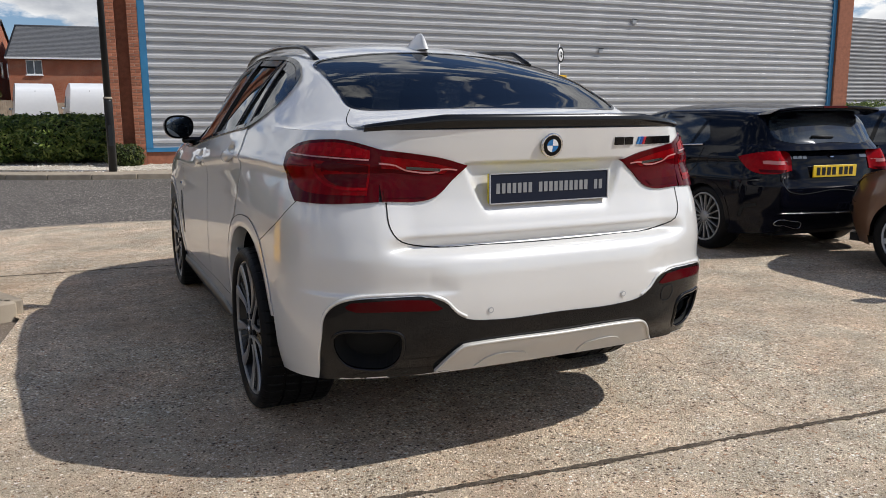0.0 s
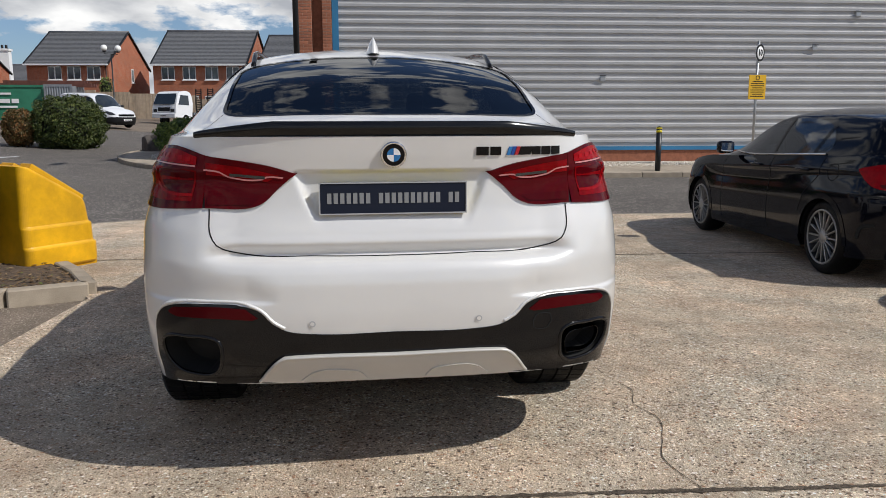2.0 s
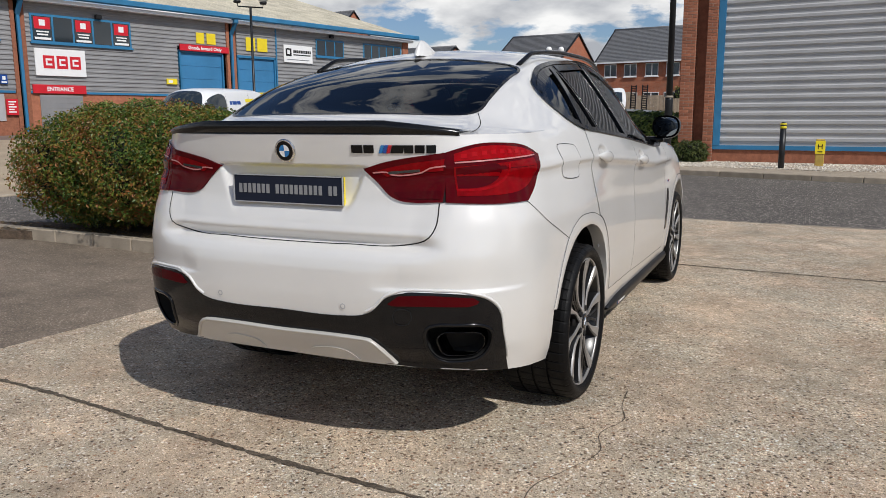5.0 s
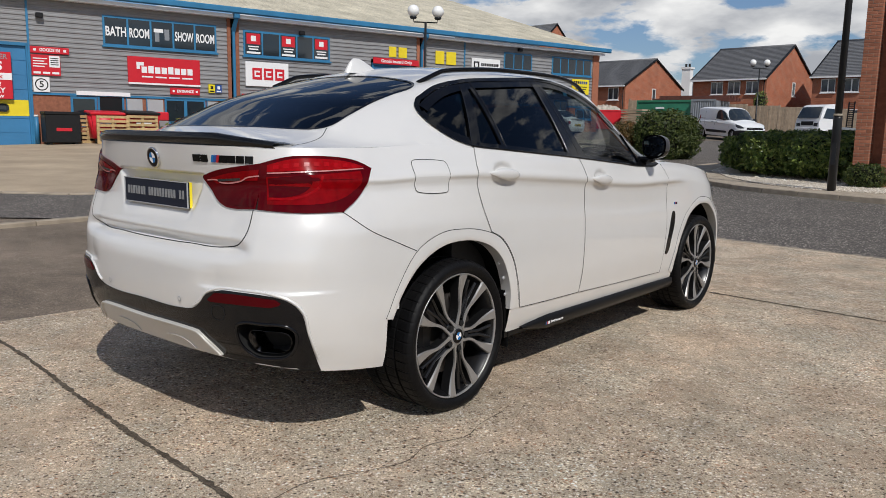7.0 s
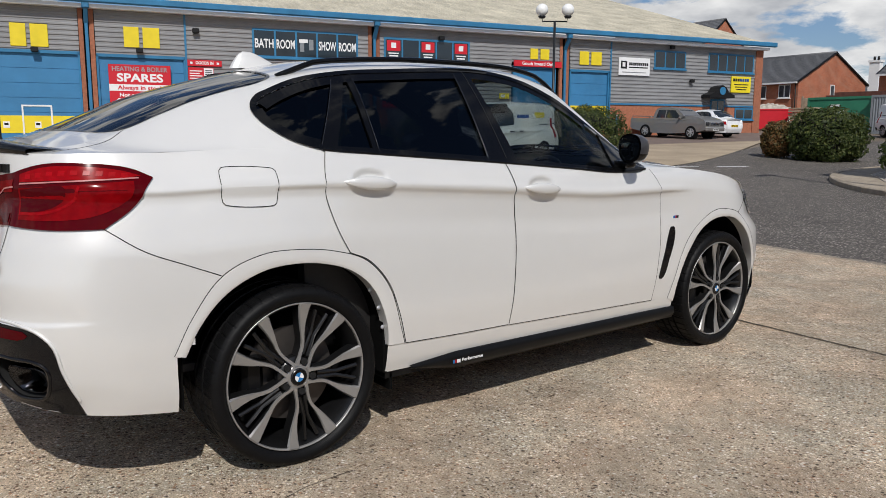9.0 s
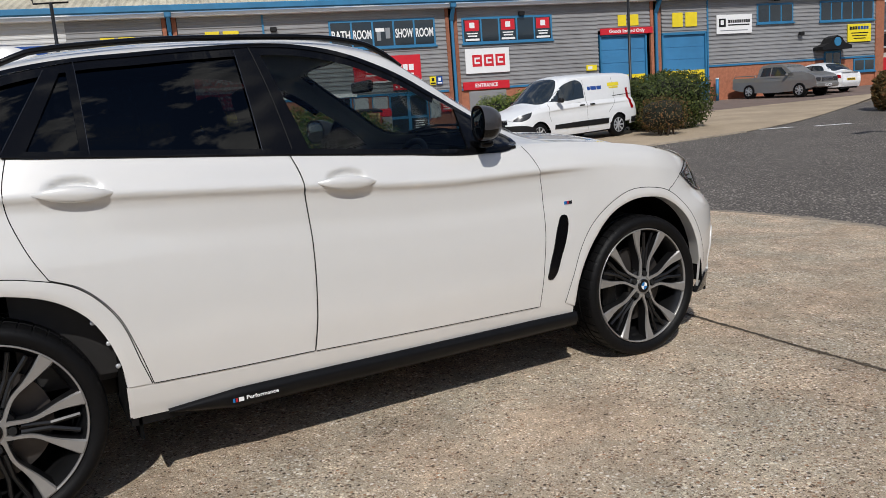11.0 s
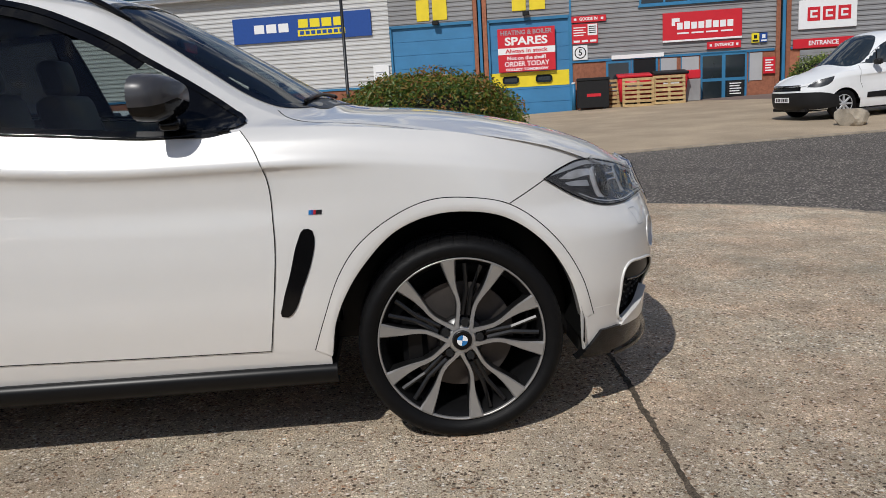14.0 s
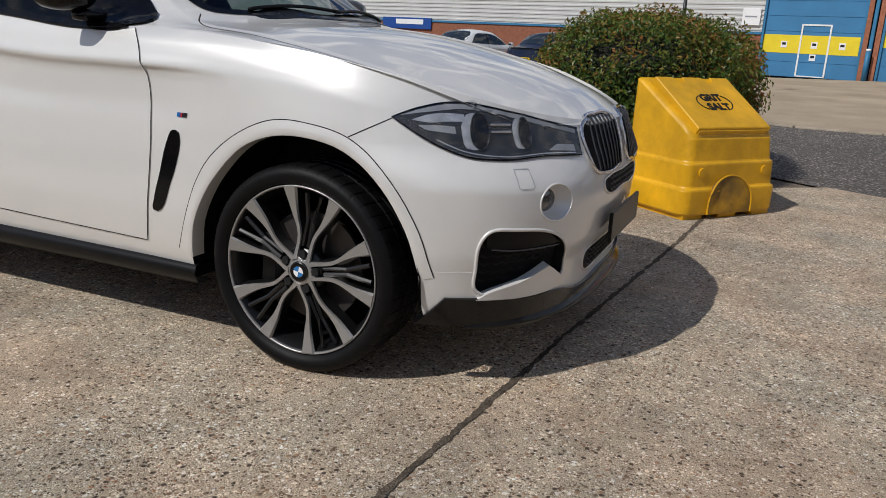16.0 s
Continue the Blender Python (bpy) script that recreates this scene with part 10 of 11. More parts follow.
# black hatchback beside the white car
HATCH = {"wb": 2.70, "half": 0.89, "arch": 0.355, "skin": (
    [(-0.76, 0.985), (-0.4, 1.02), (0.3, 1.005), (1.2, 0.965), (2.0, 0.93), (2.4, 0.92), (2.9, 0.865), (3.3, 0.77), (3.6, 0.66)],
    [(-0.76, 0.24), (-0.3, 0.2), (0.4, 0.18), (2.3, 0.18), (3.6, 0.2)],
    [(0.2, -0.66), (0.3, -0.72), (0.5, -0.765), (0.62, -0.765), (0.70, -0.74), (0.85, -0.71), (1.0, -0.66)],
    [(0.2, 3.48), (0.4, 3.58), (0.55, 3.6), (0.68, 3.55)],
    [(-0.76, 0.86), (-0.4, 0.79), (0.2, 0.74), (1.2, 0.73), (1.7, 0.76), (2.2, 0.82), (2.8, 0.86), (3.6, 0.7)],
    [(-0.76, 0.985), (-0.66, 1.06), (-0.52, 1.24), (-0.42, 1.31), (-0.2, 1.34), (0.3, 1.365), (0.9, 1.37), (1.3, 1.33), (1.7, 1.2), (2.1, 1.02), (2.4, 0.95), (2.9, 0.885), (3.3, 0.79), (3.6, 0.66)],
    [(-0.76, 0.985), (-0.68, 1.06), (-0.58, 1.24), (-0.50, 1.345), (-0.42, 1.375), (-0.2, 1.395), (0.3, 1.425), (0.9, 1.43), (1.3, 1.41), (1.7, 1.31), (2.1, 1.12), (2.4, 0.985), (2.9, 0.92), (3.3, 0.82), (3.6, 0.66)],
    0.89, -0.76, 3.6)}
car2 = clad_car("car", stand(4.79, 2.26, -4.7, 2.7), "glossy black hatchback with privacy glass, parked alongside", HATCH, M["black_paint"], {"r": 0.32, "rim": 0.235, "w": 0.23, "n": 16, "mat": M["alloy"], "thin": 0.006})
HD = [(0.08, 1.08), (0.13, 1.18), (0.26, 1.265), (0.5, 1.315), (0.85, 1.325), (1.2, 1.29), (1.6, 1.15), (1.98, 0.985, 1), (1.5, 0.975), (0.8, 1.0), (0.14, 1.025, 1)]
patch("side_window", on_side, HD, 0.002, M["dark_glass"], car2, step=0.06, skirt=0.004, label="dark privacy side glass")
for a, b in (((0.20, 1.27), (0.30, 1.02)), ((0.98, 1.32), (0.98, 0.99))):
    ribbon("pillar_trim", on_side, [a, b], 0.045, 0.004, M["gloss_black"], car2)
ribbon("window_strip", on_side, [(1.98, 0.978), (1.5, 0.968), (0.8, 0.992), (0.12, 1.02)], 0.018, 0.005, M["chrome"], car2, round_=True, label="bright chrome window strip")
patch("rear_window", on_rear, [(-0.50, 1.06), (0, 1.05), (0.50, 1.06), (0.57, 1.10), (0.56, 1.24), (0.50, 1.29), (0, 1.31), (-0.50, 1.29), (-0.56, 1.24), (-0.57, 1.10)], 0.003, M["dark_glass"], car2, (1,), 0.06, 0.005)
tubed("rear_wiper", [on_rear(0.02, 1.10)[0] + Vector((0, -0.02, 0)), on_rear(-0.22, 1.105)[0] + Vector((0, -0.02, 0))], 0.012, M["black"], car2, "", 6)
V, F = [], []
for x in np.linspace(-0.60, 0.60, 25):
    e = abs(x) / 0.60
    y1, drop = -0.700 + 0.05 * e ** 4, 0.030 * e ** 3
    p0 = on_top(x, -0.34)[0]
    V += [Vector((x, -0.34, p0.z - 0.004)), Vector((x, -0.52, p0.z + 0.004)), Vector((x, y1, 1.384 - drop)), Vector((x, y1 + 0.004, 1.362 - drop)), Vector((x, -0.56, 1.335 - drop)), Vector((x, -0.50, 1.325 - drop))]
for k in range(24):
    for j in range(5):
        F.append((k * 6 + j, k * 6 + 1 + j, k * 6 + 7 + j, k * 6 + 6 + j))
raw("roof_spoiler", V, F, M["black_paint"], car2, "", True)
boxed("brake_light", (-0.14, 0.14, -0.704, -0.690, 1.364, 1.380), M["lamp_red"], car2)
for s in (1, -1):
    tl = patch("tail_light", on_tail, [(0.66, 0.80, 1), (0.70, 0.95), (0.80, 0.975), (1.0, 0.965), (1.22, 0.925, 1), (1.12, 0.84), (1.02, 0.79), (0.85, 0.775)], 0.007, M["lamp_red_hot"], car2, (s,), 0.04, 0.012, "red wraparound tail light")[0]
    patch("lamp_band", on_tail, [(0.72, 0.885, 1), (0.95, 0.895, 1), (0.94, 0.865, 1), (0.73, 0.855, 1)], 0.009, M["lamp_pale"], tl, (s,), 0.03, 0)
    patch("lamp_low", on_tail, [(0.72, 0.81, 1), (0.98, 0.815, 1), (0.96, 0.79, 1), (0.74, 0.785, 1)], 0.009, M["lamp_red"], tl, (s,), 0.03, 0)
    ribbon("exhaust_trim", on_tail, [(0.50, 0.30), (0.62, 0.338), (0.80, 0.345), (0.82, 0.325), (0.72, 0.30)], 0.009, 0.008, M["chrome"], car2, (s,), True, round_=True)
    ribbon("bumper_strip", on_tail, [(0.05, 0.40), (0.5, 0.41), (0.75, 0.415)], 0.012, 0.008, M["dark_chrome"], car2, (s,), round_=True)
    ribbon("bumper_slit", on_tail, [(0.98, 0.50), (1.10, 0.47), (1.14, 0.38)], 0.03, 0.004, M["gap"], car2, (s,))
    hn = []
    for y0 in (0.35, 1.25):
        bm = bmesh.new()
        p, _ = on_side(y0, 0.88)
        box(bm, p.x, p.x + 0.03, y0 - 0.11, y0 + 0.11, 0.865, 0.893, bevel=0.01, seg=2)
        if s < 0:
            bmesh.ops.scale(bm, vec=(-1, 1, 1), verts=bm.verts)
            bmesh.ops.reverse_faces(bm, faces=bm.faces)
        part("door_handle", bm, M["black_paint"], car2, "", True)
    door_mirror(car2, 1.85, 0.96, 0.86, M["black_paint"], s)
ribbon("shut_line", on_side, [(0.95, 0.98), (1.0, 0.6), (0.98, 0.25)], 0.008, 0.002, M["gap"], car2)
ribbon("shut_line", on_side, [(2.0, 0.95), (2.08, 0.7), (2.06, 0.25)], 0.008, 0.002, M["gap"], car2)
ribbon("shut_line", on_side, [(0.1, 1.0), (0.12, 0.85), (0.30, 0.68), (0.38, 0.5)], 0.008, 0.002, M["gap"], car2)
ribbon("fuel_flap", on_side, [(-0.08 + 0.075 * math.cos(q), 0.88 + 0.07 * math.sin(q)) for q in np.linspace(0, 6.28, 16, False)], 0.006, 0.002, M["gap"], car2, closed=True)
ribbon("tailgate_line", on_rear, [(-0.62, 1.0), (-0.58, 0.66), (0, 0.62), (0.58, 0.66), (0.62, 1.0)], 0.009, 0.002, M["gap"], car2, (1,))
plate_at(car2, -0.745, 0.79, -1)
bm = bmesh.new()
lathe(bm, [(0.045, 0.0), (0.045, 0.008), (0.036, 0.008), (0.036, 0.0)], 24, "z", ring_disc(on_rear, 0.0, 0.95, 0, 0.002), close=True)
part("round_badge", bm, M["chrome"], car2)
for x0, x1 in ((-0.50, -0.45), (-0.43, -0.39), (-0.38, -0.34), (-0.33, -0.29), (0.36, 0.50)):
    patch("model_mark", on_rear, [(x0, 0.905, 1), (x1, 0.905, 1), (x1, 0.93, 1), (x0, 0.93, 1)], 0.003, M["silver"], car2, (1,), 0.03, 0.003)


def saloon(m, label, paint, name="car"):
    """A plain older family car: lights, bumpers, windows and wheels."""
    spec = {"wb": 2.51, "half": 0.865, "arch": 0.34, "skin": (
        [(-1.0, 0.93), (0.3, 0.95), (2.0, 0.92), (2.6, 0.88), (3.1, 0.79), (3.36, 0.70)],
        [(-1.0, 0.28), (0.4, 0.2), (2.3, 0.2), (3.36, 0.24)],
        [(0.25, -0.92), (0.5, -1.0), (0.65, -0.98), (0.93, -0.93)],
        [(0.22, 3.24), (0.4, 3.33), (0.5, 3.36), (0.62, 3.34), (0.72, 3.30)],
        [(-1.0, 0.84), (-0.3, 0.80), (0.3, 0.75), (1.2, 0.74), (1.7, 0.78), (2.2, 0.84), (3.36, 0.75)],
        [(-1.0, 0.93), (-0.6, 0.98), (-0.3, 1.15), (0.05, 1.32), (0.6, 1.36), (1.1, 1.33), (1.5, 1.18), (1.9, 0.98), (2.3, 0.915), (3.1, 0.80), (3.36, 0.70)],
        [(-1.0, 0.95), (-0.6, 1.02), (-0.3, 1.22), (0.05, 1.38), (0.6, 1.43), (1.1, 1.40), (1.5, 1.26), (1.9, 1.03), (2.3, 0.95), (3.1, 0.84), (3.36, 0.70)],
        0.865, -1.0, 3.36)}
    t = clad_car(name, m, label, spec, paint, {"r": 0.315, "rim": 0.21, "w": 0.2, "n": 7, "mat": M["silver"], "thin": 0.022})
    patch("side_window", on_side, [(-0.15, 1.0, 1), (0.1, 1.26), (0.5, 1.31), (1.0, 1.27), (1.4, 1.13), (1.75, 0.97, 1), (0.8, 0.97)], 0.002, M["dark_glass"], t, step=0.06, skirt=0.004)
    for a, b in (((0.62, 1.31), (0.62, 0.97)),):
        ribbon("pillar_trim", on_side, [a, b], 0.06, 0.004, M["gloss_black"], t)
    patch("windscreen", on_top, [(-0.5, 1.22), (0, 1.18), (0.5, 1.22), (0.62, 1.78), (0, 1.9), (-0.62, 1.78)], 0.003, M["dark_glass"], t, (1,), 0.06, 0.005)
    patch("rear_window", on_top, [(-0.5, 0.02), (0, 0.0), (0.5, 0.02), (0.6, -0.42), (0, -0.48), (-0.6, -0.42)], 0.003, M["dark_glass"], t, (1,), 0.06, 0.005)
    for s in (1, -1):
        h = patch("headlight", on_nose, [(0.45, 0.60, 1), (0.60, 0.735), (0.92, 0.735), (1.05, 0.70, 1), (1.02, 0.60), (0.8, 0.585)], 0.005, M["lamp_house"], t, (s,), 0.04, 0.012, "clear glass headlight")[0]
        patch("indicator", on_nose, [(0.90, 0.61, 1), (0.93, 0.71, 1), (1.03, 0.69, 1), (1.01, 0.61, 1)], 0.008, M["chrome"], h, (s,), 0.03, 0)
        ribbon("bumper_strip", on_nose, [(0.1, 0.50), (0.6, 0.50), (0.95, 0.50), (1.13, 0.50)], 0.055, 0.010, M["plastic_black"], t, (s,), round_=False, label="black rubbing strip")
        patch("tail_light", on_tail, [(0.62, 0.68, 1), (0.66, 0.84, 1), (0.92, 0.84, 1), (0.90, 0.68, 1)], 0.006, M["lamp_red_hot"], t, (s,), 0.04, 0.01)
        door_mirror(t, 1.62, 0.93, 0.84, paint, s)
    for line in ([(0.62, 0.95), (0.66, 0.3)], [(1.72, 0.95), (1.80, 0.7), (1.78, 0.3)]):
        ribbon("shut_line", on_side, line, 0.008, 0.002, M["gap"], t)
    ribbon("bumper_line", on_nose, [(0.2, 0.575), (0.6, 0.575), (1.0, 0.575), (1.14, 0.56)], 0.006, 0.002, M["gap"], t)
    plate_at(t, 3.37, 0.42, 1, M["signwhite"])
    plate_at(t, -1.0, 0.62, -1)
    return t


saloon(stand(5.17, -2.0, 0.0, 2.51), "bronze-brown family car with black bumper strips", M["brown_paint"])
saloon(stand(7.65, 2.1, -4.7, 2.51), "dark blue-black car parked past the hatchback", M["navy_paint"])
saloon(stand(-20.2, -2.6, 70, 2.51), "dark blue car parked before the units", M["navy_paint"])
saloon(stand(-21.6, -6.0, 70, 2.51), "white car parked before the units", M["van_white"])
saloon(stand(-19.9, 35.2, 84, 2.51), "white car parked behind the pickup", M["van_white"])
saloon(stand(23.4, 19.5, 90, 2.51), "silver car parked beyond the far pier", M["grey_paint"])

# small panel vans
VAN = {"wb": 3.05, "half": 0.90, "arch": 0.375, "arch_mat": M["van_white"], "skin": (
    [(-0.85, 1.08), (0.5, 1.08), (1.8, 1.05), (2.4, 1.03), (3.0, 1.0), (3.5, 0.90), (3.95, 0.76)],
    [(-0.85, 0.36), (0.4, 0.24), (2.6, 0.22), (3.95, 0.24)],
    [(0.25, -0.82), (0.5, -0.87), (0.8, -0.85), (1.08, -0.84)],
    [(0.22, 3.82), (0.35, 3.92), (0.6, 3.95), (0.78, 3.90)],
    [(-0.85, 0.90), (-0.3, 0.88), (1.6, 0.86), (2.1, 0.85), (2.6, 0.86), (3.2, 0.86), (3.95, 0.75)],
    [(-0.85, 1.08), (-0.83, 1.5), (-0.76, 1.70), (-0.5, 1.74), (0.8, 1.76), (1.7, 1.75), (2.05, 1.66), (2.4, 1.42), (2.75, 1.17), (3.0, 1.06), (3.5, 0.93), (3.95, 0.76)],
    [(-0.85, 1.08), (-0.84, 1.5), (-0.78, 1.76), (-0.5, 1.81), (0.8, 1.84), (1.7, 1.83), (2.05, 1.75), (2.4, 1.52), (2.75, 1.26), (3.0, 1.12), (3.5, 0.98), (3.95, 0.76)],
    0.90, -0.85, 3.95, 6.0, 2.6)}


def small_van(m, label, marks):
    t = clad_car("van", m, label, VAN, M["van_white"], {"r": 0.32, "rim": 0.2, "w": 0.2, "n": 8, "mat": M["silver"], "thin": 0.02})
    patch("door_window", on_side, [(1.30, 1.17, 1), (1.36, 1.60), (1.95, 1.58), (2.25, 1.40), (2.60, 1.15, 1), (2.0, 1.13)], 0.003, M["dark_glass"], t, step=0.06, skirt=0.004)
    ribbon("window_bar", on_side, [(2.2, 1.42), (2.24, 1.15)], 0.03, 0.005, M["gloss_black"], t)
    patch("windscreen", on_top, [(-0.55, 2.08), (0, 2.03), (0.55, 2.08), (0.66, 2.75), (0, 2.88), (-0.66, 2.75)], 0.004, M["dark_glass"], t, (1,), 0.06, 0.005)
    for s in (1, -1):
        patch("side_moulding", on_side, [(0.42, 0.55, 1), (1.35, 0.55), (2.50, 0.53, 1), (2.52, 0.42, 1), (1.35, 0.40), (0.46, 0.40, 1)], 0.012, M["plastic_black"], t, (s,), 0.06, 0.014, "black side moulding")
        patch("front_bumper", on_nose, [(0.0, 0.62, 1), (0.5, 0.62), (0.8, 0.60), (1.05, 0.52, 1), (1.08, 0.28, 1), (0.6, 0.25), (0.0, 0.25, 1)], 0.012, M["plastic_black"], t, (s,), 0.05, 0.015, "black plastic bumper")
        patch("headlight", on_nose, [(0.52, 0.73, 1), (0.62, 0.83), (0.85, 0.90), (0.98, 0.93, 1), (0.92, 0.80), (0.75, 0.72)], 0.005, M["lamp_house"], t, (s,), 0.04, 0.012)
        patch("grille", on_nose, [(0.0, 0.78, 1), (0.40, 0.78, 1), (0.42, 0.66, 1), (0.0, 0.66, 1)], 0.006, M["gloss_black"], t, (s,), 0.04, 0.01)
        patch("tail_light", on_tail, [(1.02, 0.75, 1), (1.03, 1.35, 1), (1.12, 1.33, 1), (1.12, 0.75, 1)], 0.006, M["lamp_red_hot"], t, (s,), 0.05, 0.01)
        patch("rear_bumper", on_tail, [(0.0, 0.52, 1), (0.9, 0.52), (1.12, 0.5, 1), (1.12, 0.36, 1), (0.0, 0.36, 1)], 0.012, M["plastic_black"], t, (s,), 0.05, 0.015)
        door_mirror(t, 2.32, 1.10, 0.88, M["plastic_black"], s)
        for y0, z0 in ((1.45, 0.98), (1.05, 0.98)):
            p, _ = on_side(y0, z0)
            boxed("door_handle", (s * (p.x + 0.012) - 0.014, s * (p.x + 0.012) + 0.014, y0 - 0.09, y0 + 0.09, z0 - 0.018, z0 + 0.018), M["plastic_black"], t, bevel=0.008)
        for line in ([(1.28, 1.64), (1.25, 1.0), (1.26, 0.3)], [(2.62, 1.12), (2.68, 0.8), (2.62, 0.62)], [(0.1, 1.68), (0.12, 1.0), (0.42, 0.7)]):
            ribbon("shut_line", on_side, line, 0.008, 0.002, M["gap"], t, (s,))
        ribbon("door_rail", on_side, [(0.15, 1.15), (-0.72, 1.17)], 0.02, 0.002, M["gap"], t, (s,))
        if marks:
            for y0, y1, z0, z1, mm in ((1.13, 1.02, 1.36, 1.46, "signblue"), (1.00, 0.78, 1.36, 1.46, "signblue"), (0.76, 0.58, 1.36, 1.46, "signblue"), (0.30, -0.20, 1.42, 1.52, "signyellow"), (0.25, -0.15, 1.36, 1.405, "signyellow")):
                patch("mark_bar", on_side, [(y0, z0, 1), (y1, z0, 1), (y1, z1, 1), (y0, z1, 1)], 0.004, M[mm], t, (s,), 0.06, 0.003)
    plate_at(t, 3.965, 0.47, 1, M["signwhite"])
    plate_at(t, -0.88, 0.62, -1)
    return t


small_van(stand(-14.1, 15.55, 186.0, 3.05), "white small panel van with black bumper and blue marks", True)
small_van(stand(-14.4, 43.4, -126.9, 3.05), "plain white small van parked in the far yard", False)


# bodies cut from a side profile, for vehicles far off
def slab(name, outline, wide, material, parent, label="", step=0.25, smooth=False):
    """A body from a side outline (y, z); wide(z) gives its half width."""
    ol = loop2(outline, True, 0.08)
    vs, fs, n = filled(ol, step)
    V = [(wide(z), y, z) for y, z in vs] + [(-wide(z), y, z) for y, z in vs]
    m = len(vs)
    F = list(fs) + [tuple(i + m for i in f[::-1]) for f in fs] + [(i, (i + 1) % n, m + (i + 1) % n, m + i) for i in range(n)]
    bm = bmesh.new()
    bv = [bm.verts.new(v) for v in V]
    for f in F:
        bm.faces.new([bv[i] for i in f])
    bmesh.ops.recalc_face_normals(bm, faces=bm.faces)
    return part(name, bm, material, parent, label, smooth)


def side_panel(name, pts, wide, material, parent, out=0.012):
    for s in (1, -1):
        bm = bmesh.new()
        a = [bm.verts.new((s * (wide(z) + out), y, z)) for y, z in pts]
        b = [bm.verts.new((s * (wide(z) - 0.02), y, z)) for y, z in pts]
        bm.faces.new(a)
        for i in range(len(pts)):
            bm.faces.new((a[i], a[i - 1], b[i - 1], b[i]))
        bmesh.ops.recalc_face_normals(bm, faces=bm.faces)
        part(name, bm, material, parent)


def wheels4(t, half, wb, r, mat_, n=6):
    for s in (1, -1):
        for y in (0.0, wb):
            plain_wheel(t, (s * (half - 0.10), y, r), r, r * 0.62, 0.24, n, s, mat_, 0.025)
            # Black disc stands for the shaded hollow of the wheel arch.
            bm = bmesh.new()
            lathe(bm, [(r + 0.05, -0.10), (r + 0.05, 0.0), (0.0, 0.001)], 28, "x", Matrix.Translation((s * (half - 0.075), y, r)) @ Matrix.Rotation(0 if s > 0 else math.pi, 4, "Z"))
            part("wheel_arch", bm, M["black"], t)


# silver-grey double-cab pickup
t = thing("pickup", stand(-22.2, 32.9, -90, 3.2) @ Matrix.Scale(0.86, 4), "dusty silver-grey double-cab pickup before the units", "pickup", "parked vehicles")
pw = lambda z: 0.92 - 0.20 * max(0, z - 1.05) / 0.7
slab("body", [(-1.15, 0.55, 1), (-1.15, 1.12, 1), (0.55, 1.12, 1), (4.0, 1.10), (4.12, 0.95), (4.15, 0.55, 1), (3.75, 0.45), (-0.9, 0.45)], pw, M["grey_paint"], t)
slab("cab", [(0.5, 1.08, 1), (0.62, 1.66), (0.8, 1.76), (1.9, 1.74), (2.1, 1.68), (2.85, 1.14, 1), (2.8, 1.06, 1)], pw, M["grey_paint"], t)
side_panel("side_window", [(0.72, 1.18), (0.8, 1.62), (1.32, 1.64), (1.32, 1.18)], pw, M["dark_glass"], t)
side_panel("side_window", [(1.40, 1.18), (1.40, 1.64), (1.95, 1.62), (2.5, 1.18)], pw, M["dark_glass"], t)
bm = bmesh.new()
q = [bm.verts.new(p) for p in ((-0.62, 2.14, 1.67), (0.62, 2.14, 1.67), (0.76, 2.84, 1.16), (-0.76, 2.84, 1.16))]
bm.faces.new(q)
part("windscreen", bm, M["dark_glass"], t)
boxed("grille", (-0.45, 0.45, 4.14, 4.17, 0.78, 1.0), M["chrome"], t, bevel=0.02)
boxed("front_bumper", (-0.9, 0.9, 4.05, 4.24, 0.48, 0.72), M["grey_paint"], t, bevel=0.05)
for x in (-0.7, 0.7):
    boxed("headlight", (x - 0.18, x + 0.18, 4.10, 4.165, 0.78, 1.0), M["lamp_house"], t, bevel=0.03)
plate_at(t, 4.25, 0.58, 1, M["signwhite"])
wheels4(t, 0.94, 3.2, 0.38, M["silver"])
for s in (1, -1):
    door_mirror(t, 2.45, 1.14, 0.90, M["grey_paint"], s)
    tubed("bed_rail", [(s * 0.84, -1.1, 1.12), (s * 0.84, -1.05, 1.24), (s * 0.84, 0.3, 1.24), (s * 0.84, 0.4, 1.12)], 0.025, M["grey_paint"], t)

# white flatbed truck with loading ramps
t = thing("truck", stand(-9.5, 54.0, 149.5, 2.6), "white flatbed truck with dark mesh loading ramps", "truck", "parked vehicles")
tw = lambda z: 0.98 - 0.10 * max(0, z - 1.4) / 0.8
slab("cab", [(2.0, 0.5, 1), (2.0, 2.1), (2.1, 2.22), (3.0, 2.22), (3.2, 2.12), (3.55, 1.35), (3.62, 1.1), (3.62, 0.5, 1)], tw, M["van_white"], t)
bm = bmesh.new()
bm.faces.new([bm.verts.new(p) for p in ((-0.82, 3.30, 2.08), (0.82, 3.30, 2.08), (0.90, 3.63, 1.36), (-0.90, 3.63, 1.36))])
part("windscreen", bm, M["dark_glass"], t)
side_panel("side_window", [(2.3, 1.35), (2.3, 2.0), (3.05, 2.0), (3.35, 1.35)], tw, M["dark_glass"], t)
boxed("bumper", (-0.98, 0.98, 3.55, 3.70, 0.45, 0.75), M["van_white"], t, bevel=0.03)
for x in (-0.72, 0.72):
    boxed("headlight", (x - 0.16, x + 0.16, 3.58, 3.66, 0.85, 1.05), M["lamp_house"], t, bevel=0.02)
boxed("grille", (-0.5, 0.5, 3.61, 3.64, 0.9, 1.15), M["black"], t)
plate_at(t, 3.71, 0.6, 1, M["signwhite"])
boxed("deck", (-1.05, 1.05, -2.6, 1.9, 0.75, 0.9), M["grey_steel"], t)
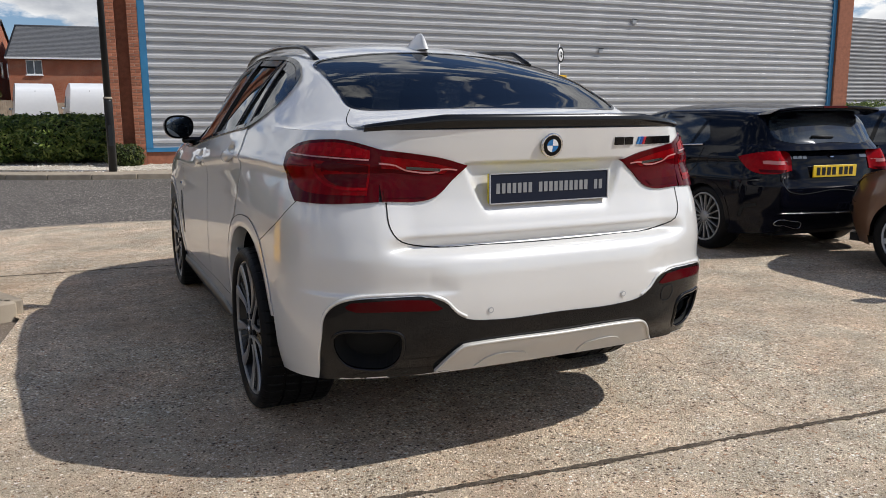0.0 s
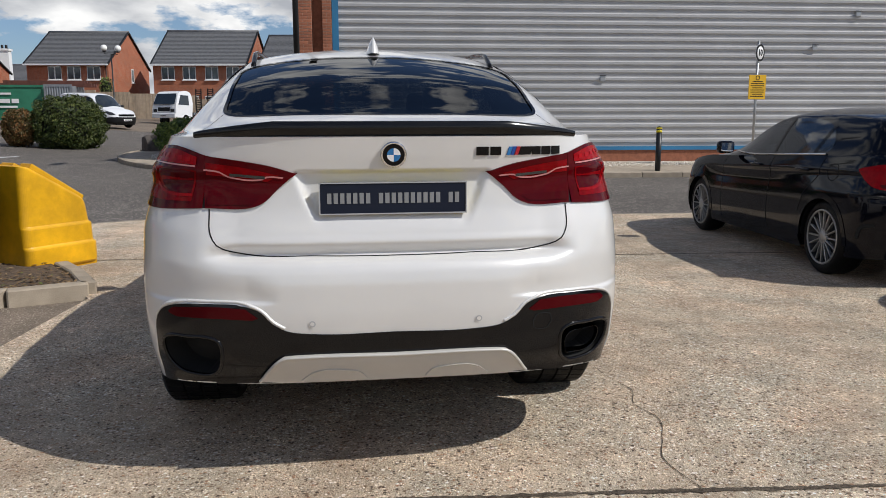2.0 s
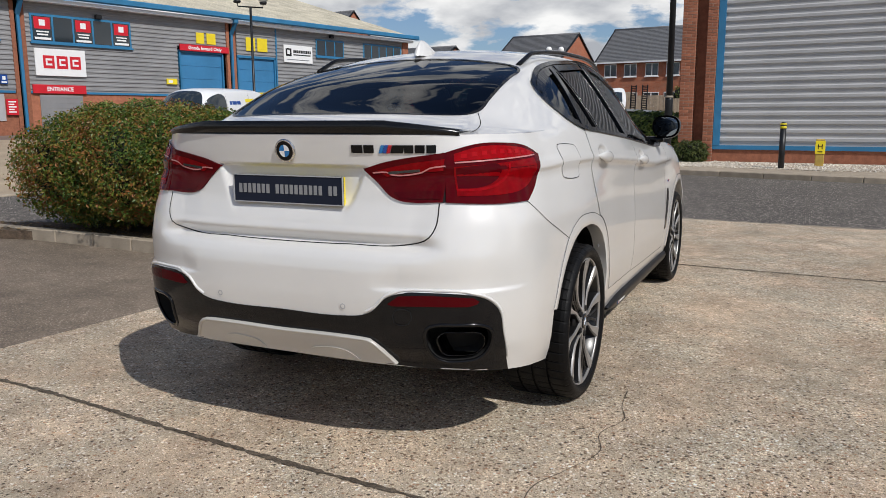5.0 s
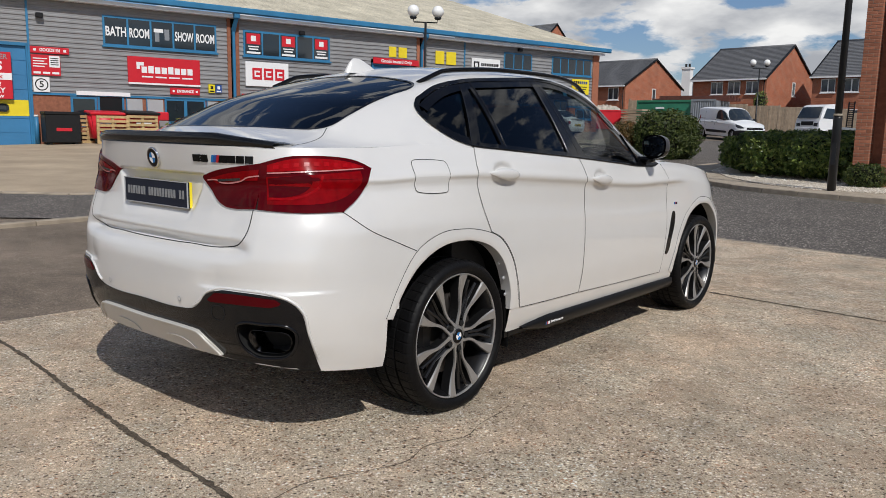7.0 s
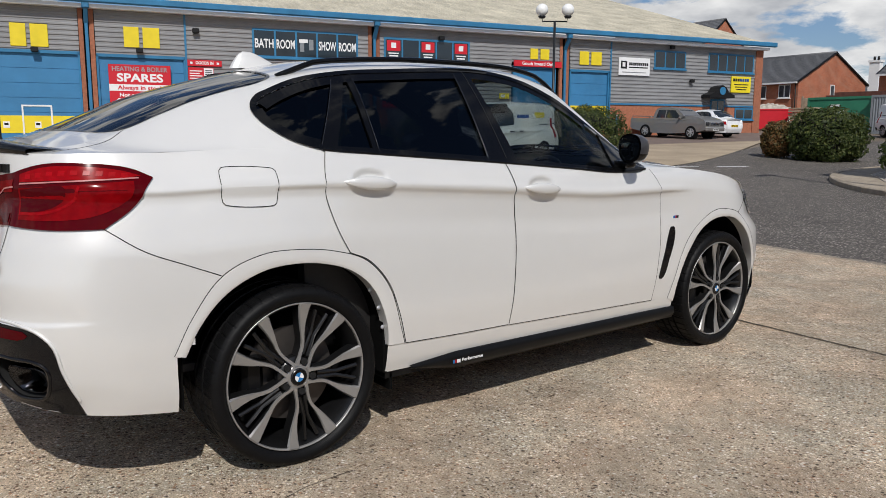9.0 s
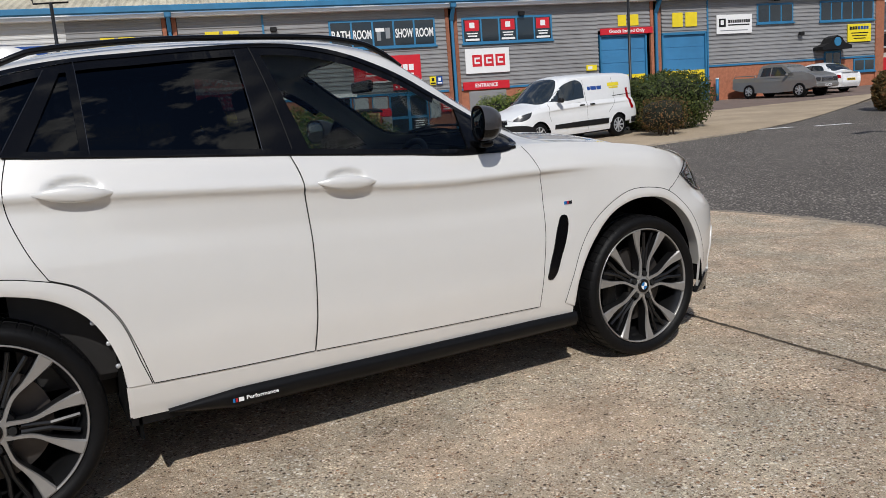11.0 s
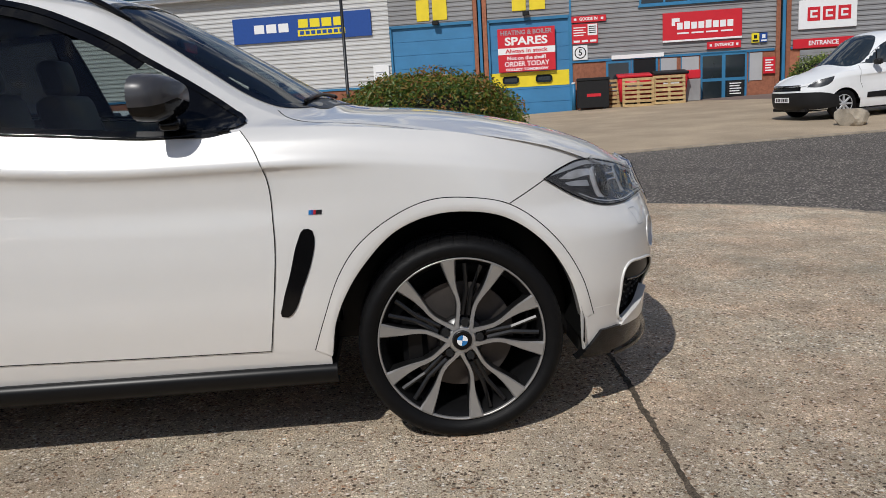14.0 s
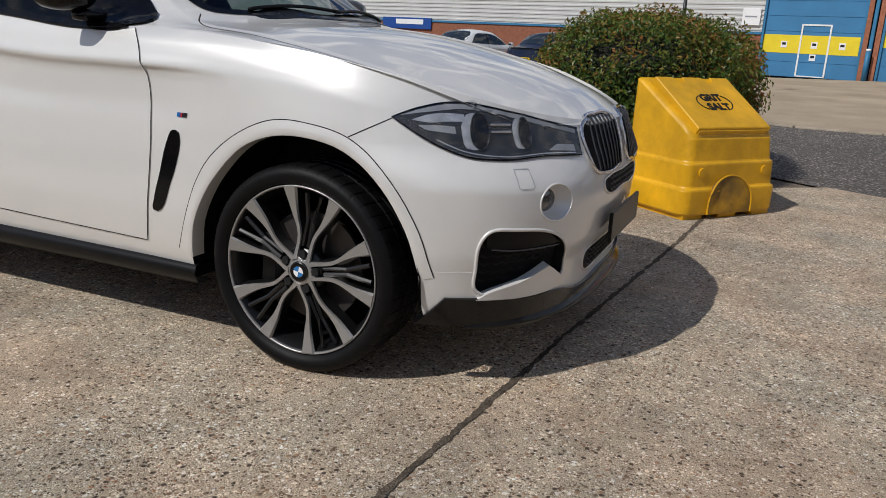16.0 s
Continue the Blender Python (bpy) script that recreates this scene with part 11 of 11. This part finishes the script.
boxed("chassis", (-0.4, 0.4, -2.4, 2.6, 0.5, 0.75), M["black"], t)
wheels4(t, 0.98, 2.6, 0.36, M["silver"])
for x in (-0.6, 0.45):
    rp = boxed("ramp", (x - 0.26, x - 0.20, -0.42, -0.36, 0.9, 2.7), M["black"], t, "dark upright loading ramp of steel mesh")
    boxed("ramp_edge", (x + 0.20, x + 0.26, -0.42, -0.36, 0.9, 2.7), M["black"], rp)
    for k in range(14):
        boxed("ramp_rung", (x - 0.20, x + 0.20, -0.41, -0.37, 0.95 + k * 0.125, 1.01 + k * 0.125), M["black"], rp)

# large white panel vans, seen from behind
def panel_van(at, heading, label):
    t = thing("van", stand(at[0], at[1], heading, 3.3), label, "van", "parked vehicles")
    vw = lambda z: 0.98 - 0.12 * max(0, z - 1.3) / 1.2
    slab("body", [(-1.0, 0.5, 1), (-0.98, 2.35), (-0.85, 2.5), (2.6, 2.5), (3.0, 2.4), (3.8, 1.5), (4.6, 1.15), (4.75, 0.9), (4.75, 0.45, 1)], vw, M["van_white"], t)
    for s in (1, -1):
        boxed("rear_window", (min(s * 0.06, s * 0.72), max(s * 0.06, s * 0.72), -1.012, -0.99, 1.5, 2.05), M["silver"], t, "blanked pale rear window", bevel=0.01)
        boxed("tail_light", (s * 0.88 - 0.06, s * 0.88 + 0.06, -1.02, -0.98, 0.95, 1.45), M["lamp_red_hot"], t, bevel=0.01)
        boxed("hinge", (s * 0.80 - 0.03, s * 0.80 + 0.03, -1.02, -0.99, 1.9, 1.96), M["silver"], t)
        door_mirror(t, 3.2, 1.4, 0.95, M["black"], s)
    boxed("door_seam", (-0.008, 0.008, -1.006, -0.99, 0.6, 2.35), M["gap"], t)
    boxed("rear_bumper", (-0.95, 0.95, -1.08, -0.95, 0.42, 0.6), M["plastic_black"], t, bevel=0.03)
    side_panel("side_window", [(2.55, 1.45), (2.55, 2.1), (3.0, 2.1), (3.6, 1.45)], vw, M["dark_glass"], t)
    plate_at(t, -1.01, 0.75, -1)
    wheels4(t, 0.97, 3.3, 0.35, M["silver"])


panel_van((-3.5, 42.0), 5.0, "large white panel van parked rear-on, cleaner than its neighbour")
panel_van((-1.0, 42.2), 4.0, "large white panel van parked rear-on beside another")
SKIN_NOW[0] = SKIN
